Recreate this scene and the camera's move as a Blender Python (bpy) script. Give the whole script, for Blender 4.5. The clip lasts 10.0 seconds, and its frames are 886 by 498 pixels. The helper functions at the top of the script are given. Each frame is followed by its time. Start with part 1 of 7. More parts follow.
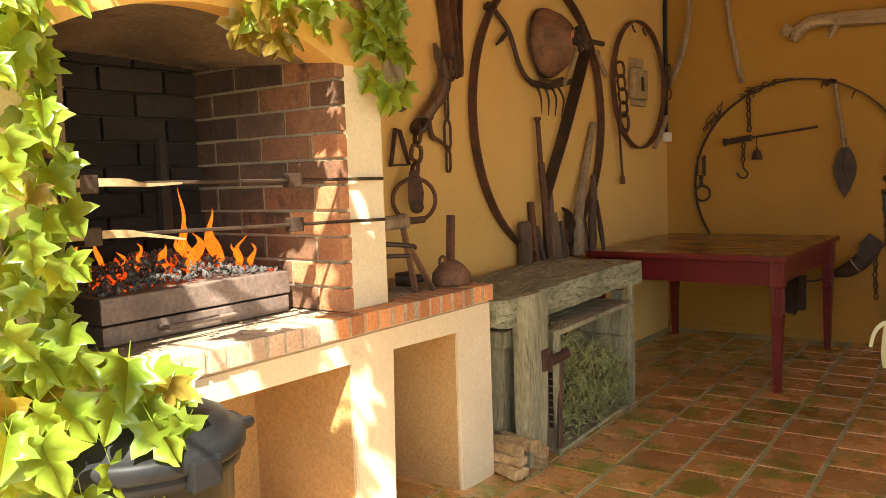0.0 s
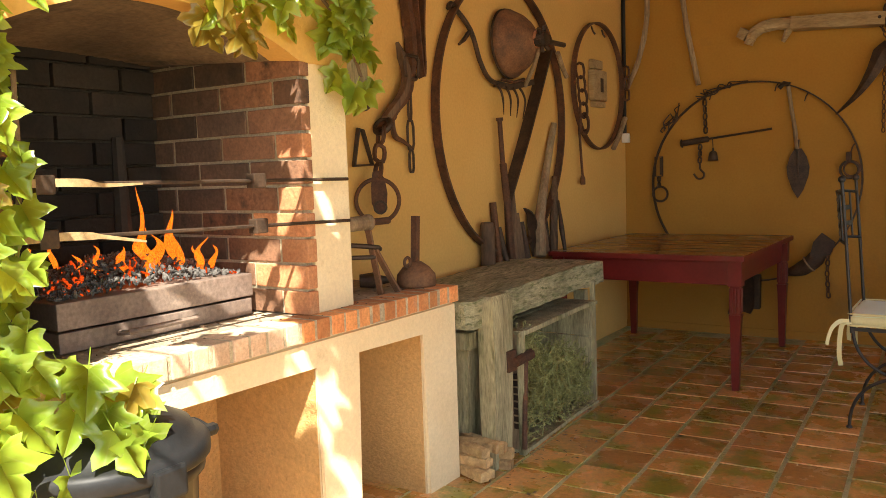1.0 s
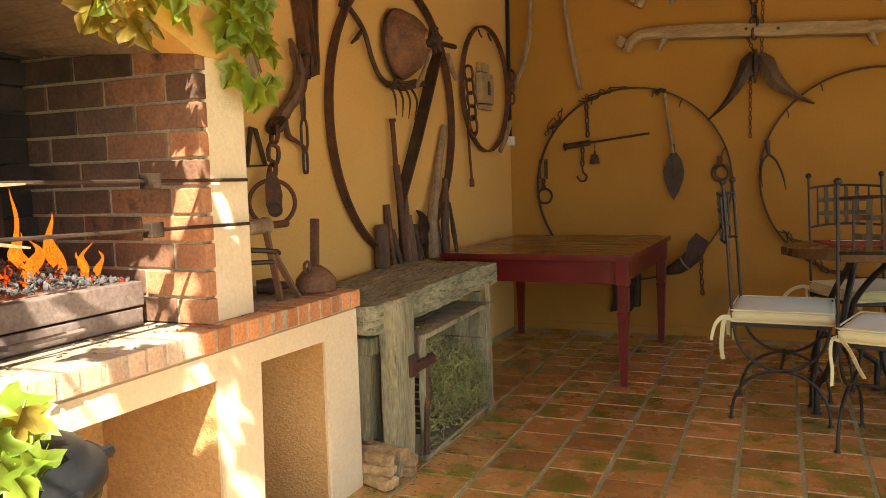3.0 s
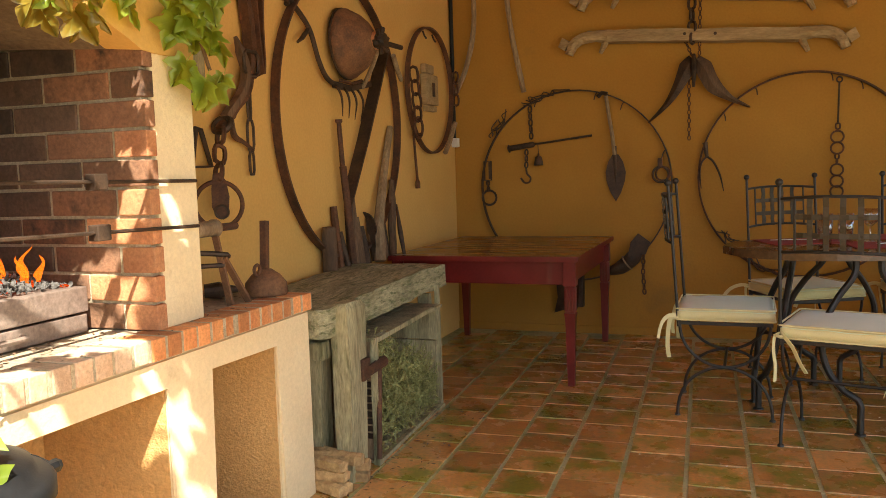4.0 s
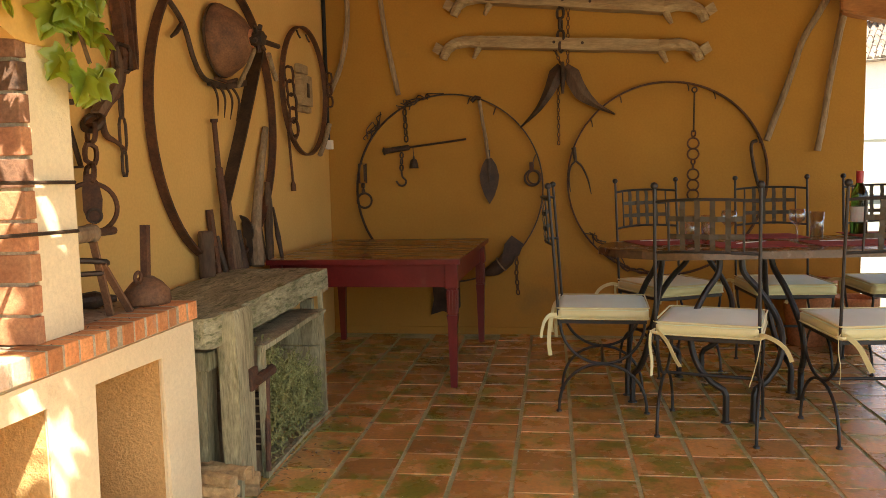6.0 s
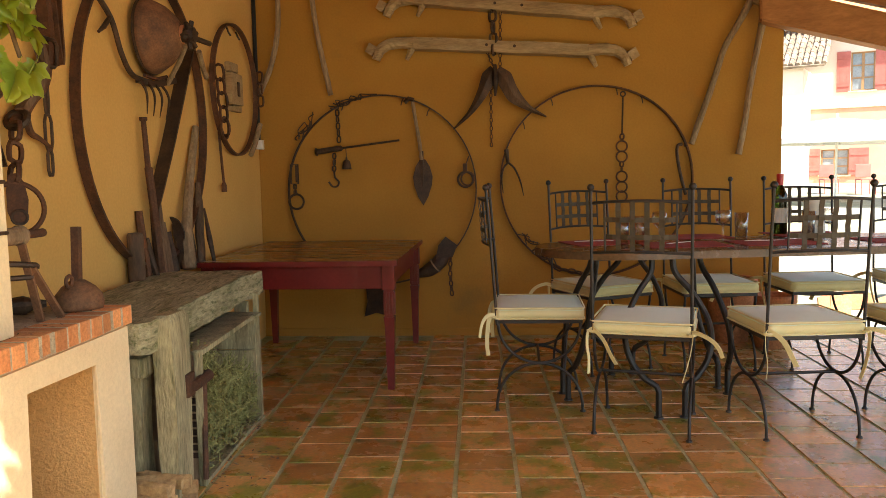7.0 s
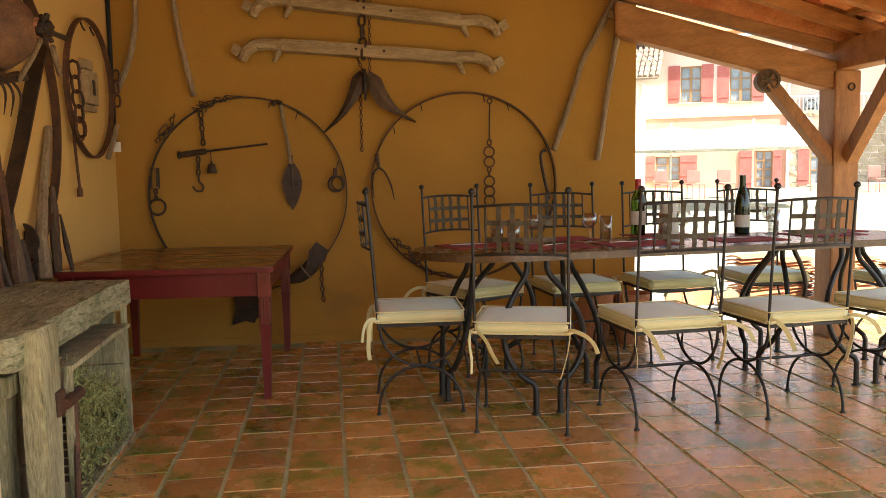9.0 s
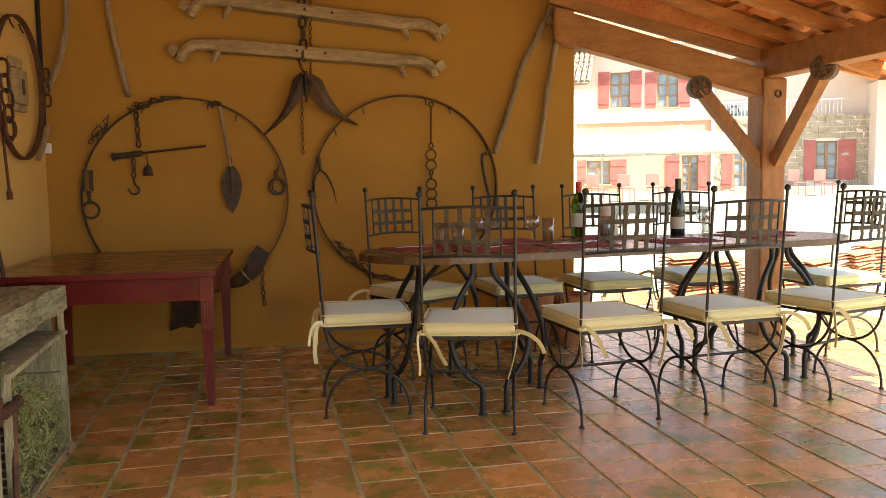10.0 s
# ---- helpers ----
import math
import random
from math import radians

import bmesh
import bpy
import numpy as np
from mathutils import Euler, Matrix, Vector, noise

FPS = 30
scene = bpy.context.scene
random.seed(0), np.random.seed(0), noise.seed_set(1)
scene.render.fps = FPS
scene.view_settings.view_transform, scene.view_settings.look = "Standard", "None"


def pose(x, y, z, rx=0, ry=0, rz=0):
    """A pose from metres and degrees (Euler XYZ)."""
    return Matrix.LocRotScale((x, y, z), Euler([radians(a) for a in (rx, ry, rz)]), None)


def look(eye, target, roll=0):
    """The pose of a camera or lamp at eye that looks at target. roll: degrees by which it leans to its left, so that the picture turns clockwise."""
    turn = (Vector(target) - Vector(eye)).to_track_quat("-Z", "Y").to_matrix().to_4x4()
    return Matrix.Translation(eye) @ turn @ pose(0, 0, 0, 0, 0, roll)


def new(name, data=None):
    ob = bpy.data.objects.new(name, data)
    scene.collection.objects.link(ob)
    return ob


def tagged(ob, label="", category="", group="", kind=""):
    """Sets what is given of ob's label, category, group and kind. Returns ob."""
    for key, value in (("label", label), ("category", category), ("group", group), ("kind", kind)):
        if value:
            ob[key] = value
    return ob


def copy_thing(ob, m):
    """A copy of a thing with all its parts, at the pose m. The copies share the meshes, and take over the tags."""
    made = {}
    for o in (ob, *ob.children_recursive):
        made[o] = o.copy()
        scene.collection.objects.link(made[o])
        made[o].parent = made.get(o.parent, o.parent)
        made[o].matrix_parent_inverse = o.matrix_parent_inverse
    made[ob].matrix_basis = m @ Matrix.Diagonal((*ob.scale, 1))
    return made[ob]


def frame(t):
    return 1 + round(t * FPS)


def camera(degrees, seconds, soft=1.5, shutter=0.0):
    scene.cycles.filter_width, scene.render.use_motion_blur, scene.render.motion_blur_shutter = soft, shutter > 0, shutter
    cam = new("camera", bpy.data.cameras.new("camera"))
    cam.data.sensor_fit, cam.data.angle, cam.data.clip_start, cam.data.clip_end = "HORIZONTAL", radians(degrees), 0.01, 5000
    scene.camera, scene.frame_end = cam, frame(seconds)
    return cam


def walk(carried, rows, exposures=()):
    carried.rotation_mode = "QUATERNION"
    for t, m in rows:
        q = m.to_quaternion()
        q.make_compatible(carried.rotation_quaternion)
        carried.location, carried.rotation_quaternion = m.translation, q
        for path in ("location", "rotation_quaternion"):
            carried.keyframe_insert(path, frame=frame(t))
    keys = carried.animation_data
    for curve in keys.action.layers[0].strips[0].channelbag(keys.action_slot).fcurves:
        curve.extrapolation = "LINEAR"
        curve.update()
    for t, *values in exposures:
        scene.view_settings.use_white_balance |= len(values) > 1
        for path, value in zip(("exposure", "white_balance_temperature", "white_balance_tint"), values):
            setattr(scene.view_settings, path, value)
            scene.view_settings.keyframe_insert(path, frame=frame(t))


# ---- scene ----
cam = camera(57.5, 10.0, soft=0.7)
PATH = [
    (0, (2.167, -5.641, 1.157), (0.978, -4.043, 0.974), -2.0),
    (0.5, (2.148, -5.642, 1.16), (1.0, -4.015, 0.974), -1.9),
    (1, (2.124, -5.639, 1.159), (1.025, -3.979, 0.973), -1.9),
    (1.5, (2.092, -5.634, 1.164), (1.05, -3.938, 0.973), -1.7),
    (2, (2.061, -5.634, 1.158), (1.085, -3.898, 0.97), -1.7),
    (2.5, (2.032, -5.635, 1.159), (1.132, -3.859, 0.97), -1.7),
    (4, (1.939, -5.635, 1.154), (1.257, -3.765, 0.966), -1.7),
    (4.5, (1.907, -5.637, 1.154), (1.303, -3.739, 0.965), -1.7),
    (5, (1.877, -5.639, 1.155), (1.357, -3.717, 0.965), -1.6),
    (5.5, (1.843, -5.641, 1.157), (1.41, -3.698, 0.967), -1.5),
    (7, (1.743, -5.645, 1.157), (1.585, -3.661, 0.966), -1.1),
    (7.5, (1.708, -5.646, 1.156), (1.645, -3.656, 0.966), -1.1),
    (8, (1.676, -5.647, 1.156), (1.703, -3.657, 0.967), -1.1),
    (8.5, (1.64, -5.649, 1.156), (1.756, -3.661, 0.969), -1.0),
    (9, (1.61, -5.65, 1.156), (1.816, -3.67, 0.971), -0.9),
    (9.5, (1.575, -5.652, 1.15), (1.87, -3.682, 0.969), -0.8),
    (10, (1.546, -5.655, 1.153), (1.915, -3.698, 0.974), -0.8),
]
walk(cam, [(t, look(eye, target, roll)) for t, eye, target, roll in PATH], exposures=[(0.0, 1.94, 6900, 8), (10.0, 1.94, 6900, 8)])

# ---- daylight ----
SUN_WAY = Vector((0.50, -0.62, 1.0)).normalized()
world = bpy.data.worlds.new("daylight")
scene.world = world
world.use_nodes = True
wn = world.node_tree.nodes
sky = wn.new("ShaderNodeTexSky")
sky.sky_type = "NISHITA"
sky.sun_disc = False
sky.sun_elevation = math.asin(SUN_WAY.z)
sky.sun_rotation = math.atan2(SUN_WAY.x, SUN_WAY.y)
wn["Background"].inputs["Strength"].default_value = 0.125
world.node_tree.links.new(sky.outputs[0], wn["Background"].inputs["Color"])
sun_data = bpy.data.lights.new("sun", "SUN")
sun_data.energy, sun_data.angle, sun_data.color = 5.0, radians(0.6), (1.0, 0.95, 0.86)
sun = new("sun", sun_data)
sun.matrix_world = look(SUN_WAY * 30, (0, 0, 0))

# ---- materials ----
def surface(name, dark, light, scale=3.0, rough=0.8, metal=0.0, bump=0.3, fine=40.0, spread=0.0, stain=None, stain_scale=2.0,
            stain_at=0.6, stretch=(1, 1, 1), gloss_var=0.1, coat=0.0, grainy=0.35, depth=0.01):
    """Two tones in broad clouds, a fine grain, an optional stain colour and a value that varies from piece to piece."""
    m = bpy.data.materials.new(name)
    m.use_nodes = True
    nt = m.node_tree
    b = nt.nodes["Principled BSDF"]
    link = nt.links.new

    def node(kind, **sets):
        n = nt.nodes.new(kind)
        for k, v in sets.items():
            n.inputs[k].default_value = v
        return n
    geo = nt.nodes.new("ShaderNodeNewGeometry")
    info = nt.nodes.new("ShaderNodeObjectInfo")
    mp = node("ShaderNodeMapping", Scale=stretch)
    link(geo.outputs["Position"], mp.inputs["Vector"])
    shift = node("ShaderNodeVectorMath")
    shift.operation = "MULTIPLY_ADD"
    link(info.outputs["Random"], shift.inputs[0])
    shift.inputs[1].default_value = (7.0, 5.0, 9.0) if spread else (0, 0, 0)
    link(mp.outputs[0], shift.inputs[2])
    broad = node("ShaderNodeTexNoise", Scale=scale, Detail=5.0, Roughness=0.6)
    grain = node("ShaderNodeTexNoise", Scale=fine, Detail=6.0, Roughness=0.65)
    link(shift.outputs[0], broad.inputs["Vector"])
    link(shift.outputs[0], grain.inputs["Vector"])
    ramp = nt.nodes.new("ShaderNodeValToRGB")
    ramp.color_ramp.elements[0].position, ramp.color_ramp.elements[1].position = 0.32, 0.68
    ramp.color_ramp.elements[0].color, ramp.color_ramp.elements[1].color = (*dark, 1), (*light, 1)
    link(broad.outputs[0], ramp.inputs[0])
    colour = ramp.outputs[0]
    if stain:
        cloud = node("ShaderNodeTexNoise", Scale=stain_scale, Detail=6.0, Roughness=0.7)
        link(shift.outputs[0], cloud.inputs["Vector"])
        edge = node("ShaderNodeMapRange")
        edge.inputs[1].default_value, edge.inputs[2].default_value = stain_at, stain_at + 0.12
        link(cloud.outputs[0], edge.inputs[0])
        mix = nt.nodes.new("ShaderNodeMix")
        mix.data_type = "RGBA"
        mix.inputs["B"].default_value = (*stain, 1)
        link(edge.outputs[0], mix.inputs["Factor"])
        link(colour, mix.inputs["A"])
        colour = mix.outputs["Result"]
    low = node("ShaderNodeMapRange")
    low.inputs[1].default_value, low.inputs[2].default_value = 0.3, 0.7
    low.inputs[3].default_value, low.inputs[4].default_value = 1 - grainy, 1 + grainy * 0.6
    link(grain.outputs[0], low.inputs[0])
    own = node("ShaderNodeMapRange")
    own.inputs[3].default_value, own.inputs[4].default_value = 1 - spread, 1 + spread
    link(info.outputs["Random"], own.inputs[0])
    value = nt.nodes.new("ShaderNodeMath")
    value.operation = "MULTIPLY"
    link(low.outputs[0], value.inputs[0])
    link(own.outputs[0], value.inputs[1])
    hsv = nt.nodes.new("ShaderNodeHueSaturation")
    link(value.outputs[0], hsv.inputs["Value"])
    link(colour, hsv.inputs["Color"])
    link(hsv.outputs[0], b.inputs["Base Color"])
    sheen = node("ShaderNodeMapRange")
    sheen.inputs[3].default_value, sheen.inputs[4].default_value = max(0.02, rough - gloss_var), min(1, rough + gloss_var)
    link(broad.outputs[0], sheen.inputs[0])
    link(sheen.outputs[0], b.inputs["Roughness"])
    b.inputs["Metallic"].default_value = metal
    b.inputs["Coat Weight"].default_value = coat
    if bump:
        bp = node("ShaderNodeBump", Strength=bump, Distance=depth)
        link(grain.outputs[0], bp.inputs["Height"])
        link(bp.outputs[0], b.inputs["Normal"])
    return m


def glassy(name, colour, rough=0.02, ior=1.45):
    m = bpy.data.materials.new(name)
    m.use_nodes = True
    b = m.node_tree.nodes["Principled BSDF"]
    b.inputs["Base Color"].default_value = (*colour, 1)
    b.inputs["Roughness"].default_value = rough
    b.inputs["Transmission Weight"].default_value = 1.0
    b.inputs["IOR"].default_value = ior
    return m


def thin_glass(name):
    m = bpy.data.materials.new(name)
    m.use_nodes = True
    nt = m.node_tree
    nt.nodes.remove(nt.nodes["Principled BSDF"])
    clear, shine, mix = (nt.nodes.new("ShaderNode" + k) for k in ("BsdfTransparent", "BsdfGlossy", "MixShader"))
    clear.inputs["Color"].default_value = (0.93, 0.95, 0.95, 1)
    shine.inputs["Roughness"].default_value = 0.02
    rim = nt.nodes.new("ShaderNodeLayerWeight")
    rim.inputs["Blend"].default_value = 0.45
    most = nt.nodes.new("ShaderNodeMapRange")
    most.inputs[3].default_value, most.inputs[4].default_value = 0.06, 0.75
    nt.links.new(rim.outputs["Facing"], most.inputs[0])
    nt.links.new(most.outputs[0], mix.inputs[0])
    nt.links.new(clear.outputs[0], mix.inputs[1])
    nt.links.new(shine.outputs[0], mix.inputs[2])
    nt.links.new(mix.outputs[0], nt.nodes["Material Output"].inputs["Surface"])
    return m


def glowing(name, inner, outer, power, scale=18.0, clear=0.0):
    m = bpy.data.materials.new(name)
    m.use_nodes = True
    nt = m.node_tree
    nt.nodes.remove(nt.nodes["Principled BSDF"])
    em = nt.nodes.new("ShaderNodeEmission")
    noi = nt.nodes.new("ShaderNodeTexNoise")
    noi.inputs["Scale"].default_value = scale
    ramp = nt.nodes.new("ShaderNodeValToRGB")
    ramp.color_ramp.elements[0].position, ramp.color_ramp.elements[1].position = 0.35, 0.65
    ramp.color_ramp.elements[0].color, ramp.color_ramp.elements[1].color = (*outer, 1), (*inner, 1)
    nt.links.new(noi.outputs[0], ramp.inputs[0])
    nt.links.new(ramp.outputs[0], em.inputs["Color"])
    em.inputs["Strength"].default_value = power
    see, mix = nt.nodes.new("ShaderNodeBsdfTransparent"), nt.nodes.new("ShaderNodeMixShader")
    mix.inputs[0].default_value = clear
    nt.links.new(em.outputs[0], mix.inputs[1])
    nt.links.new(see.outputs[0], mix.inputs[2])
    nt.links.new(mix.outputs[0], nt.nodes["Material Output"].inputs["Surface"])
    return m


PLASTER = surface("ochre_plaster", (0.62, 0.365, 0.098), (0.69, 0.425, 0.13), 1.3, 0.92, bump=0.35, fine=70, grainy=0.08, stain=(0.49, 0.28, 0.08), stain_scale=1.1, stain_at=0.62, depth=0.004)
# deeper ochre than PLASTER, darkened further for the weaker light on this wall
DIMMED_OCHRE = surface("dimmed_ochre_plaster", (0.378, 0.178, 0.0235), (0.445, 0.224, 0.035), 1.3, 0.92, bump=0.35, fine=70, grainy=0.08, stain=(0.33, 0.18, 0.038), stain_scale=1.1, stain_at=0.60, depth=0.004)
PALE = surface("pale_render", (0.72, 0.57, 0.34), (0.80, 0.67, 0.43), 2.0, 0.92, bump=0.5, fine=90, grainy=0.10, stain=(0.52, 0.36, 0.19), stain_scale=2.5, stain_at=0.62, depth=0.004)
ROUGHCAST = surface("rough_orange_render", (0.62, 0.36, 0.13), (0.70, 0.43, 0.17), 2.0, 0.95, bump=1.0, fine=75, grainy=0.20, depth=0.014)
TILE = surface("terracotta_tile", (0.53, 0.250, 0.065), (0.69, 0.36, 0.118), 5.0, 0.27, bump=0.25, fine=60, spread=0.24, stain=(0.26, 0.235, 0.032), stain_scale=4.5, stain_at=0.485, gloss_var=0.14, coat=0.40, grainy=0.28, depth=0.003)
TILE.node_tree.nodes["Principled BSDF"].inputs["Coat Roughness"].default_value = 0.22
TILE.node_tree.nodes["Principled BSDF"].inputs["Specular IOR Level"].default_value = 0.85
GROUT = surface("mossy_mortar", (0.38, 0.37, 0.17), (0.55, 0.52, 0.29), 4.0, 0.95, bump=0.5, fine=80, stain=(0.26, 0.29, 0.10), stain_scale=3.0, stain_at=0.55)
BRICK = surface("red_brick", (0.46, 0.18, 0.08), (0.62, 0.30, 0.14), 9.0, 0.9, bump=0.6, fine=90, spread=0.22, grainy=0.3, depth=0.004)
EDGEBRICK = surface("orange_brick", (0.52, 0.19, 0.065), (0.66, 0.30, 0.115), 9.0, 0.9, bump=0.6, fine=90, spread=0.28, grainy=0.3, stain=(0.50, 0.26, 0.15), stain_scale=6.0, stain_at=0.6, depth=0.004)
SOOT = surface("sooty_brick", (0.010, 0.009, 0.008), (0.034, 0.027, 0.021), 3.0, 0.9, bump=0.6, fine=80, spread=0.3, stain=(0.012, 0.011, 0.010), stain_scale=2.2, stain_at=0.5, depth=0.004)
SMOKED = surface("smoke_stained_brick", (0.14, 0.075, 0.042), (0.31, 0.145, 0.075), 3.0, 0.9, bump=0.6, fine=80, spread=0.25, stain=(0.05, 0.035, 0.025), stain_scale=3.2, stain_at=0.55, depth=0.004)
HALFSOOT = surface("half_sooted_brick", (0.06, 0.042, 0.03), (0.20, 0.115, 0.07), 3.0, 0.9, bump=0.6, fine=80, spread=0.2, stain=(0.03, 0.024, 0.02), stain_scale=3.0, stain_at=0.55, depth=0.004)
PALEBRICK = surface("sun_paled_smeared_brick", (0.56, 0.36, 0.22), (0.72, 0.53, 0.37), 9.0, 0.9, bump=0.6, fine=90, spread=0.18, grainy=0.25, stain=(0.58, 0.28, 0.15), stain_scale=7.0, stain_at=0.6, depth=0.004)
MORTAR = surface("lime_mortar", (0.36, 0.29, 0.19), (0.52, 0.44, 0.30), 6.0, 0.95, bump=0.6, fine=90)
SOOT_MORTAR = surface("sooty_mortar", (0.025, 0.021, 0.017), (0.10, 0.082, 0.06), 2.0, 0.95, bump=0.6, fine=90)
RUST = surface("rusty_iron", (0.060, 0.030, 0.018), (0.15, 0.065, 0.030), 14.0, 0.75, metal=0.25, bump=0.5, fine=110, spread=0.15, stain=(0.22, 0.085, 0.030), stain_scale=9.0, stain_at=0.60, depth=0.003)
PATCHRUST = surface("flaking_orange_rust", (0.095, 0.045, 0.022), (0.25, 0.115, 0.048), 12.0, 0.8, bump=0.5, fine=110, stain=(0.20, 0.14, 0.075), stain_scale=12.0, stain_at=0.60, depth=0.003)
DARK_IRON = surface("dark_old_iron", (0.038, 0.025, 0.017), (0.095, 0.055, 0.032), 14.0, 0.6, metal=0.4, bump=0.4, fine=110, spread=0.1, depth=0.003)
WROUGHT = surface("black_wrought_iron", (0.014, 0.012, 0.010), (0.036, 0.029, 0.023), 20.0, 0.48, metal=0.2, bump=0.25, fine=130, grainy=0.2, depth=0.002)
BRONZED = surface("bronzed_iron", (0.035, 0.025, 0.011), (0.066, 0.047, 0.021), 20.0, 0.62, metal=0.1, bump=0.2, fine=120, grainy=0.2, depth=0.002)
GREYWOOD = surface("weathered_grey_wood", (0.25, 0.215, 0.115), (0.50, 0.44, 0.25), 6.0, 0.9, bump=0.9, fine=42, stretch=(3.0, 3.0, 0.5), stain=(0.15, 0.14, 0.065), stain_scale=3.0, stain_at=0.52, grainy=0.45, depth=0.006)
MOSSWOOD = surface("mossy_grey_wood", (0.21, 0.195, 0.105), (0.43, 0.395, 0.24), 6.0, 0.92, bump=1.0, fine=34, stretch=(3, 0.7, 3), stain=(0.135, 0.145, 0.058), stain_scale=16.0, stain_at=0.50, grainy=0.45, depth=0.006)
YOKEWOOD = surface("pale_dry_wood", (0.29, 0.19, 0.085), (0.46, 0.33, 0.17), 5.0, 0.85, bump=0.5, fine=30, stretch=(0.6, 3, 3), stain=(0.17, 0.10, 0.045), stain_scale=4.0, stain_at=0.63, grainy=0.3, depth=0.004)
STICKWOOD = surface("grey_brown_stick", (0.20, 0.13, 0.07), (0.36, 0.26, 0.15), 6.0, 0.85, bump=0.5, fine=34, stretch=(3, 3, 0.6), grainy=0.35, spread=0.15, depth=0.004)
DARKSTICK = surface("dark_brown_stick", (0.085, 0.050, 0.028), (0.19, 0.115, 0.065), 6.0, 0.85, bump=0.5, fine=34, stretch=(3, 3, 0.6), grainy=0.35, spread=0.2, depth=0.004)
REDPAINT = surface("dark_red_paint", (0.12, 0.011, 0.009), (0.17, 0.017, 0.014), 6.0, 0.36, bump=0.08, fine=60, gloss_var=0.06, coat=0.18, grainy=0.15, depth=0.002)
REDPAINT.node_tree.nodes["Principled BSDF"].inputs["Specular IOR Level"].default_value = 0.3
REDTOP = surface("worn_red_brown_top", (0.075, 0.020, 0.012), (0.15, 0.045, 0.022), 4.0, 0.27, bump=0.15, fine=30, stretch=(0.7, 4, 3), coat=0.3, grainy=0.3, depth=0.002)
BEAMWOOD = surface("red_brown_beam", (0.33, 0.135, 0.038), (0.50, 0.23, 0.074), 4.0, 0.75, bump=0.4, fine=26, stretch=(0.6, 3, 3), spread=0.08, grainy=0.2, depth=0.004)
POSTWOOD = surface("red_brown_post", (0.27, 0.112, 0.036), (0.43, 0.195, 0.068), 4.0, 0.75, bump=0.4, fine=30, stretch=(3, 3, 0.7), stain=(0.22, 0.10, 0.045), stain_scale=3.0, stain_at=0.58, grainy=0.22, depth=0.004)
OLDROOF = surface("weathered_roof_tile", (0.17, 0.125, 0.09), (0.36, 0.27, 0.20), 2.0, 0.9, bump=0.4, fine=20, grainy=0.35)
ROOFTILE = surface("roof_tile", (0.60, 0.20, 0.07), (0.78, 0.36, 0.15), 6.0, 0.9, bump=0.4, fine=60, spread=0.3, grainy=0.25)
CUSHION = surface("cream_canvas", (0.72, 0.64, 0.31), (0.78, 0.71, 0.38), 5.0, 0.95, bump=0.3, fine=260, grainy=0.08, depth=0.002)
# whiter canvas for the upward faces, tinted cool to stand in for daylight
CUSHION_SKYLIT = surface("skylit_pale_canvas", (0.71, 0.81, 0.57), (0.79, 0.88, 0.66), 5.0, 0.75, bump=0.3, fine=260, grainy=0.06, depth=0.002)
for m_ in (CUSHION, CUSHION_SKYLIT):
    m_.node_tree.nodes["Principled BSDF"].inputs["Sheen Weight"].default_value = 0.35
    m_.node_tree.nodes["Principled BSDF"].inputs["Sheen Roughness"].default_value = 0.45
TABLETOP = surface("brown_tabletop", (0.075, 0.038, 0.016), (0.15, 0.080, 0.036), 8.0, 0.26, bump=0.2, fine=50, grainy=0.3, depth=0.002)
PLACEMAT = surface("red_woven_mat", (0.28, 0.04, 0.03), (0.36, 0.06, 0.04), 20.0, 0.9, bump=0.5, fine=200, grainy=0.3)
WHITE = surface("white_plastic", (0.72, 0.70, 0.65), (0.78, 0.76, 0.71), 4.0, 0.5, bump=0.05, grainy=0.05)
BLACKPLASTIC = surface("black_plastic", (0.008, 0.0085, 0.009), (0.021, 0.0215, 0.0225), 4.0, 0.5, bump=0.2, fine=90, grainy=0.2, depth=0.002)
BLACKPLASTIC.node_tree.nodes["Principled BSDF"].inputs["Specular IOR Level"].default_value = 0.25
ASH = surface("ash_and_char", (0.018, 0.015, 0.014), (0.24, 0.22, 0.20), 45.0, 0.95, bump=0.8, fine=60, spread=0.5, grainy=0.5)
TRAYIRON = surface("heat_stained_iron", (0.15, 0.105, 0.085), (0.33, 0.25, 0.20), 4.0, 0.55, metal=0.3, bump=0.3, fine=70, stain=(0.13, 0.06, 0.035), stain_scale=5.0, stain_at=0.6, depth=0.003)
CLAY = surface("orange_clay", (0.46, 0.18, 0.075), (0.58, 0.26, 0.12), 6.0, 0.85, bump=0.3, fine=60, spread=0.12)
LOG = surface("split_firewood", (0.35, 0.20, 0.08), (0.55, 0.37, 0.17), 10.0, 0.9, bump=0.6, fine=40, spread=0.2)
HAY = surface("dry_green_hay", (0.13, 0.135, 0.04), (0.36, 0.35, 0.13), 26.0, 0.9, bump=0.0, fine=60, spread=0.2, grainy=0.3)
GRASS = surface("dry_lawn_and_gravel", (0.24, 0.23, 0.13), (0.36, 0.34, 0.23), 0.8, 0.95, bump=0.4, fine=30, stain=(0.44, 0.41, 0.34), stain_scale=0.35, stain_at=0.47)
HOUSEWALL = surface("pink_house_render", (0.74, 0.60, 0.50), (0.80, 0.67, 0.57), 0.8, 0.95, bump=0.3, fine=30, grainy=0.08)
HOUSERED = surface("salmon_house_render", (0.58, 0.30, 0.20), (0.66, 0.37, 0.26), 0.8, 0.95, bump=0.3, fine=30, grainy=0.08)
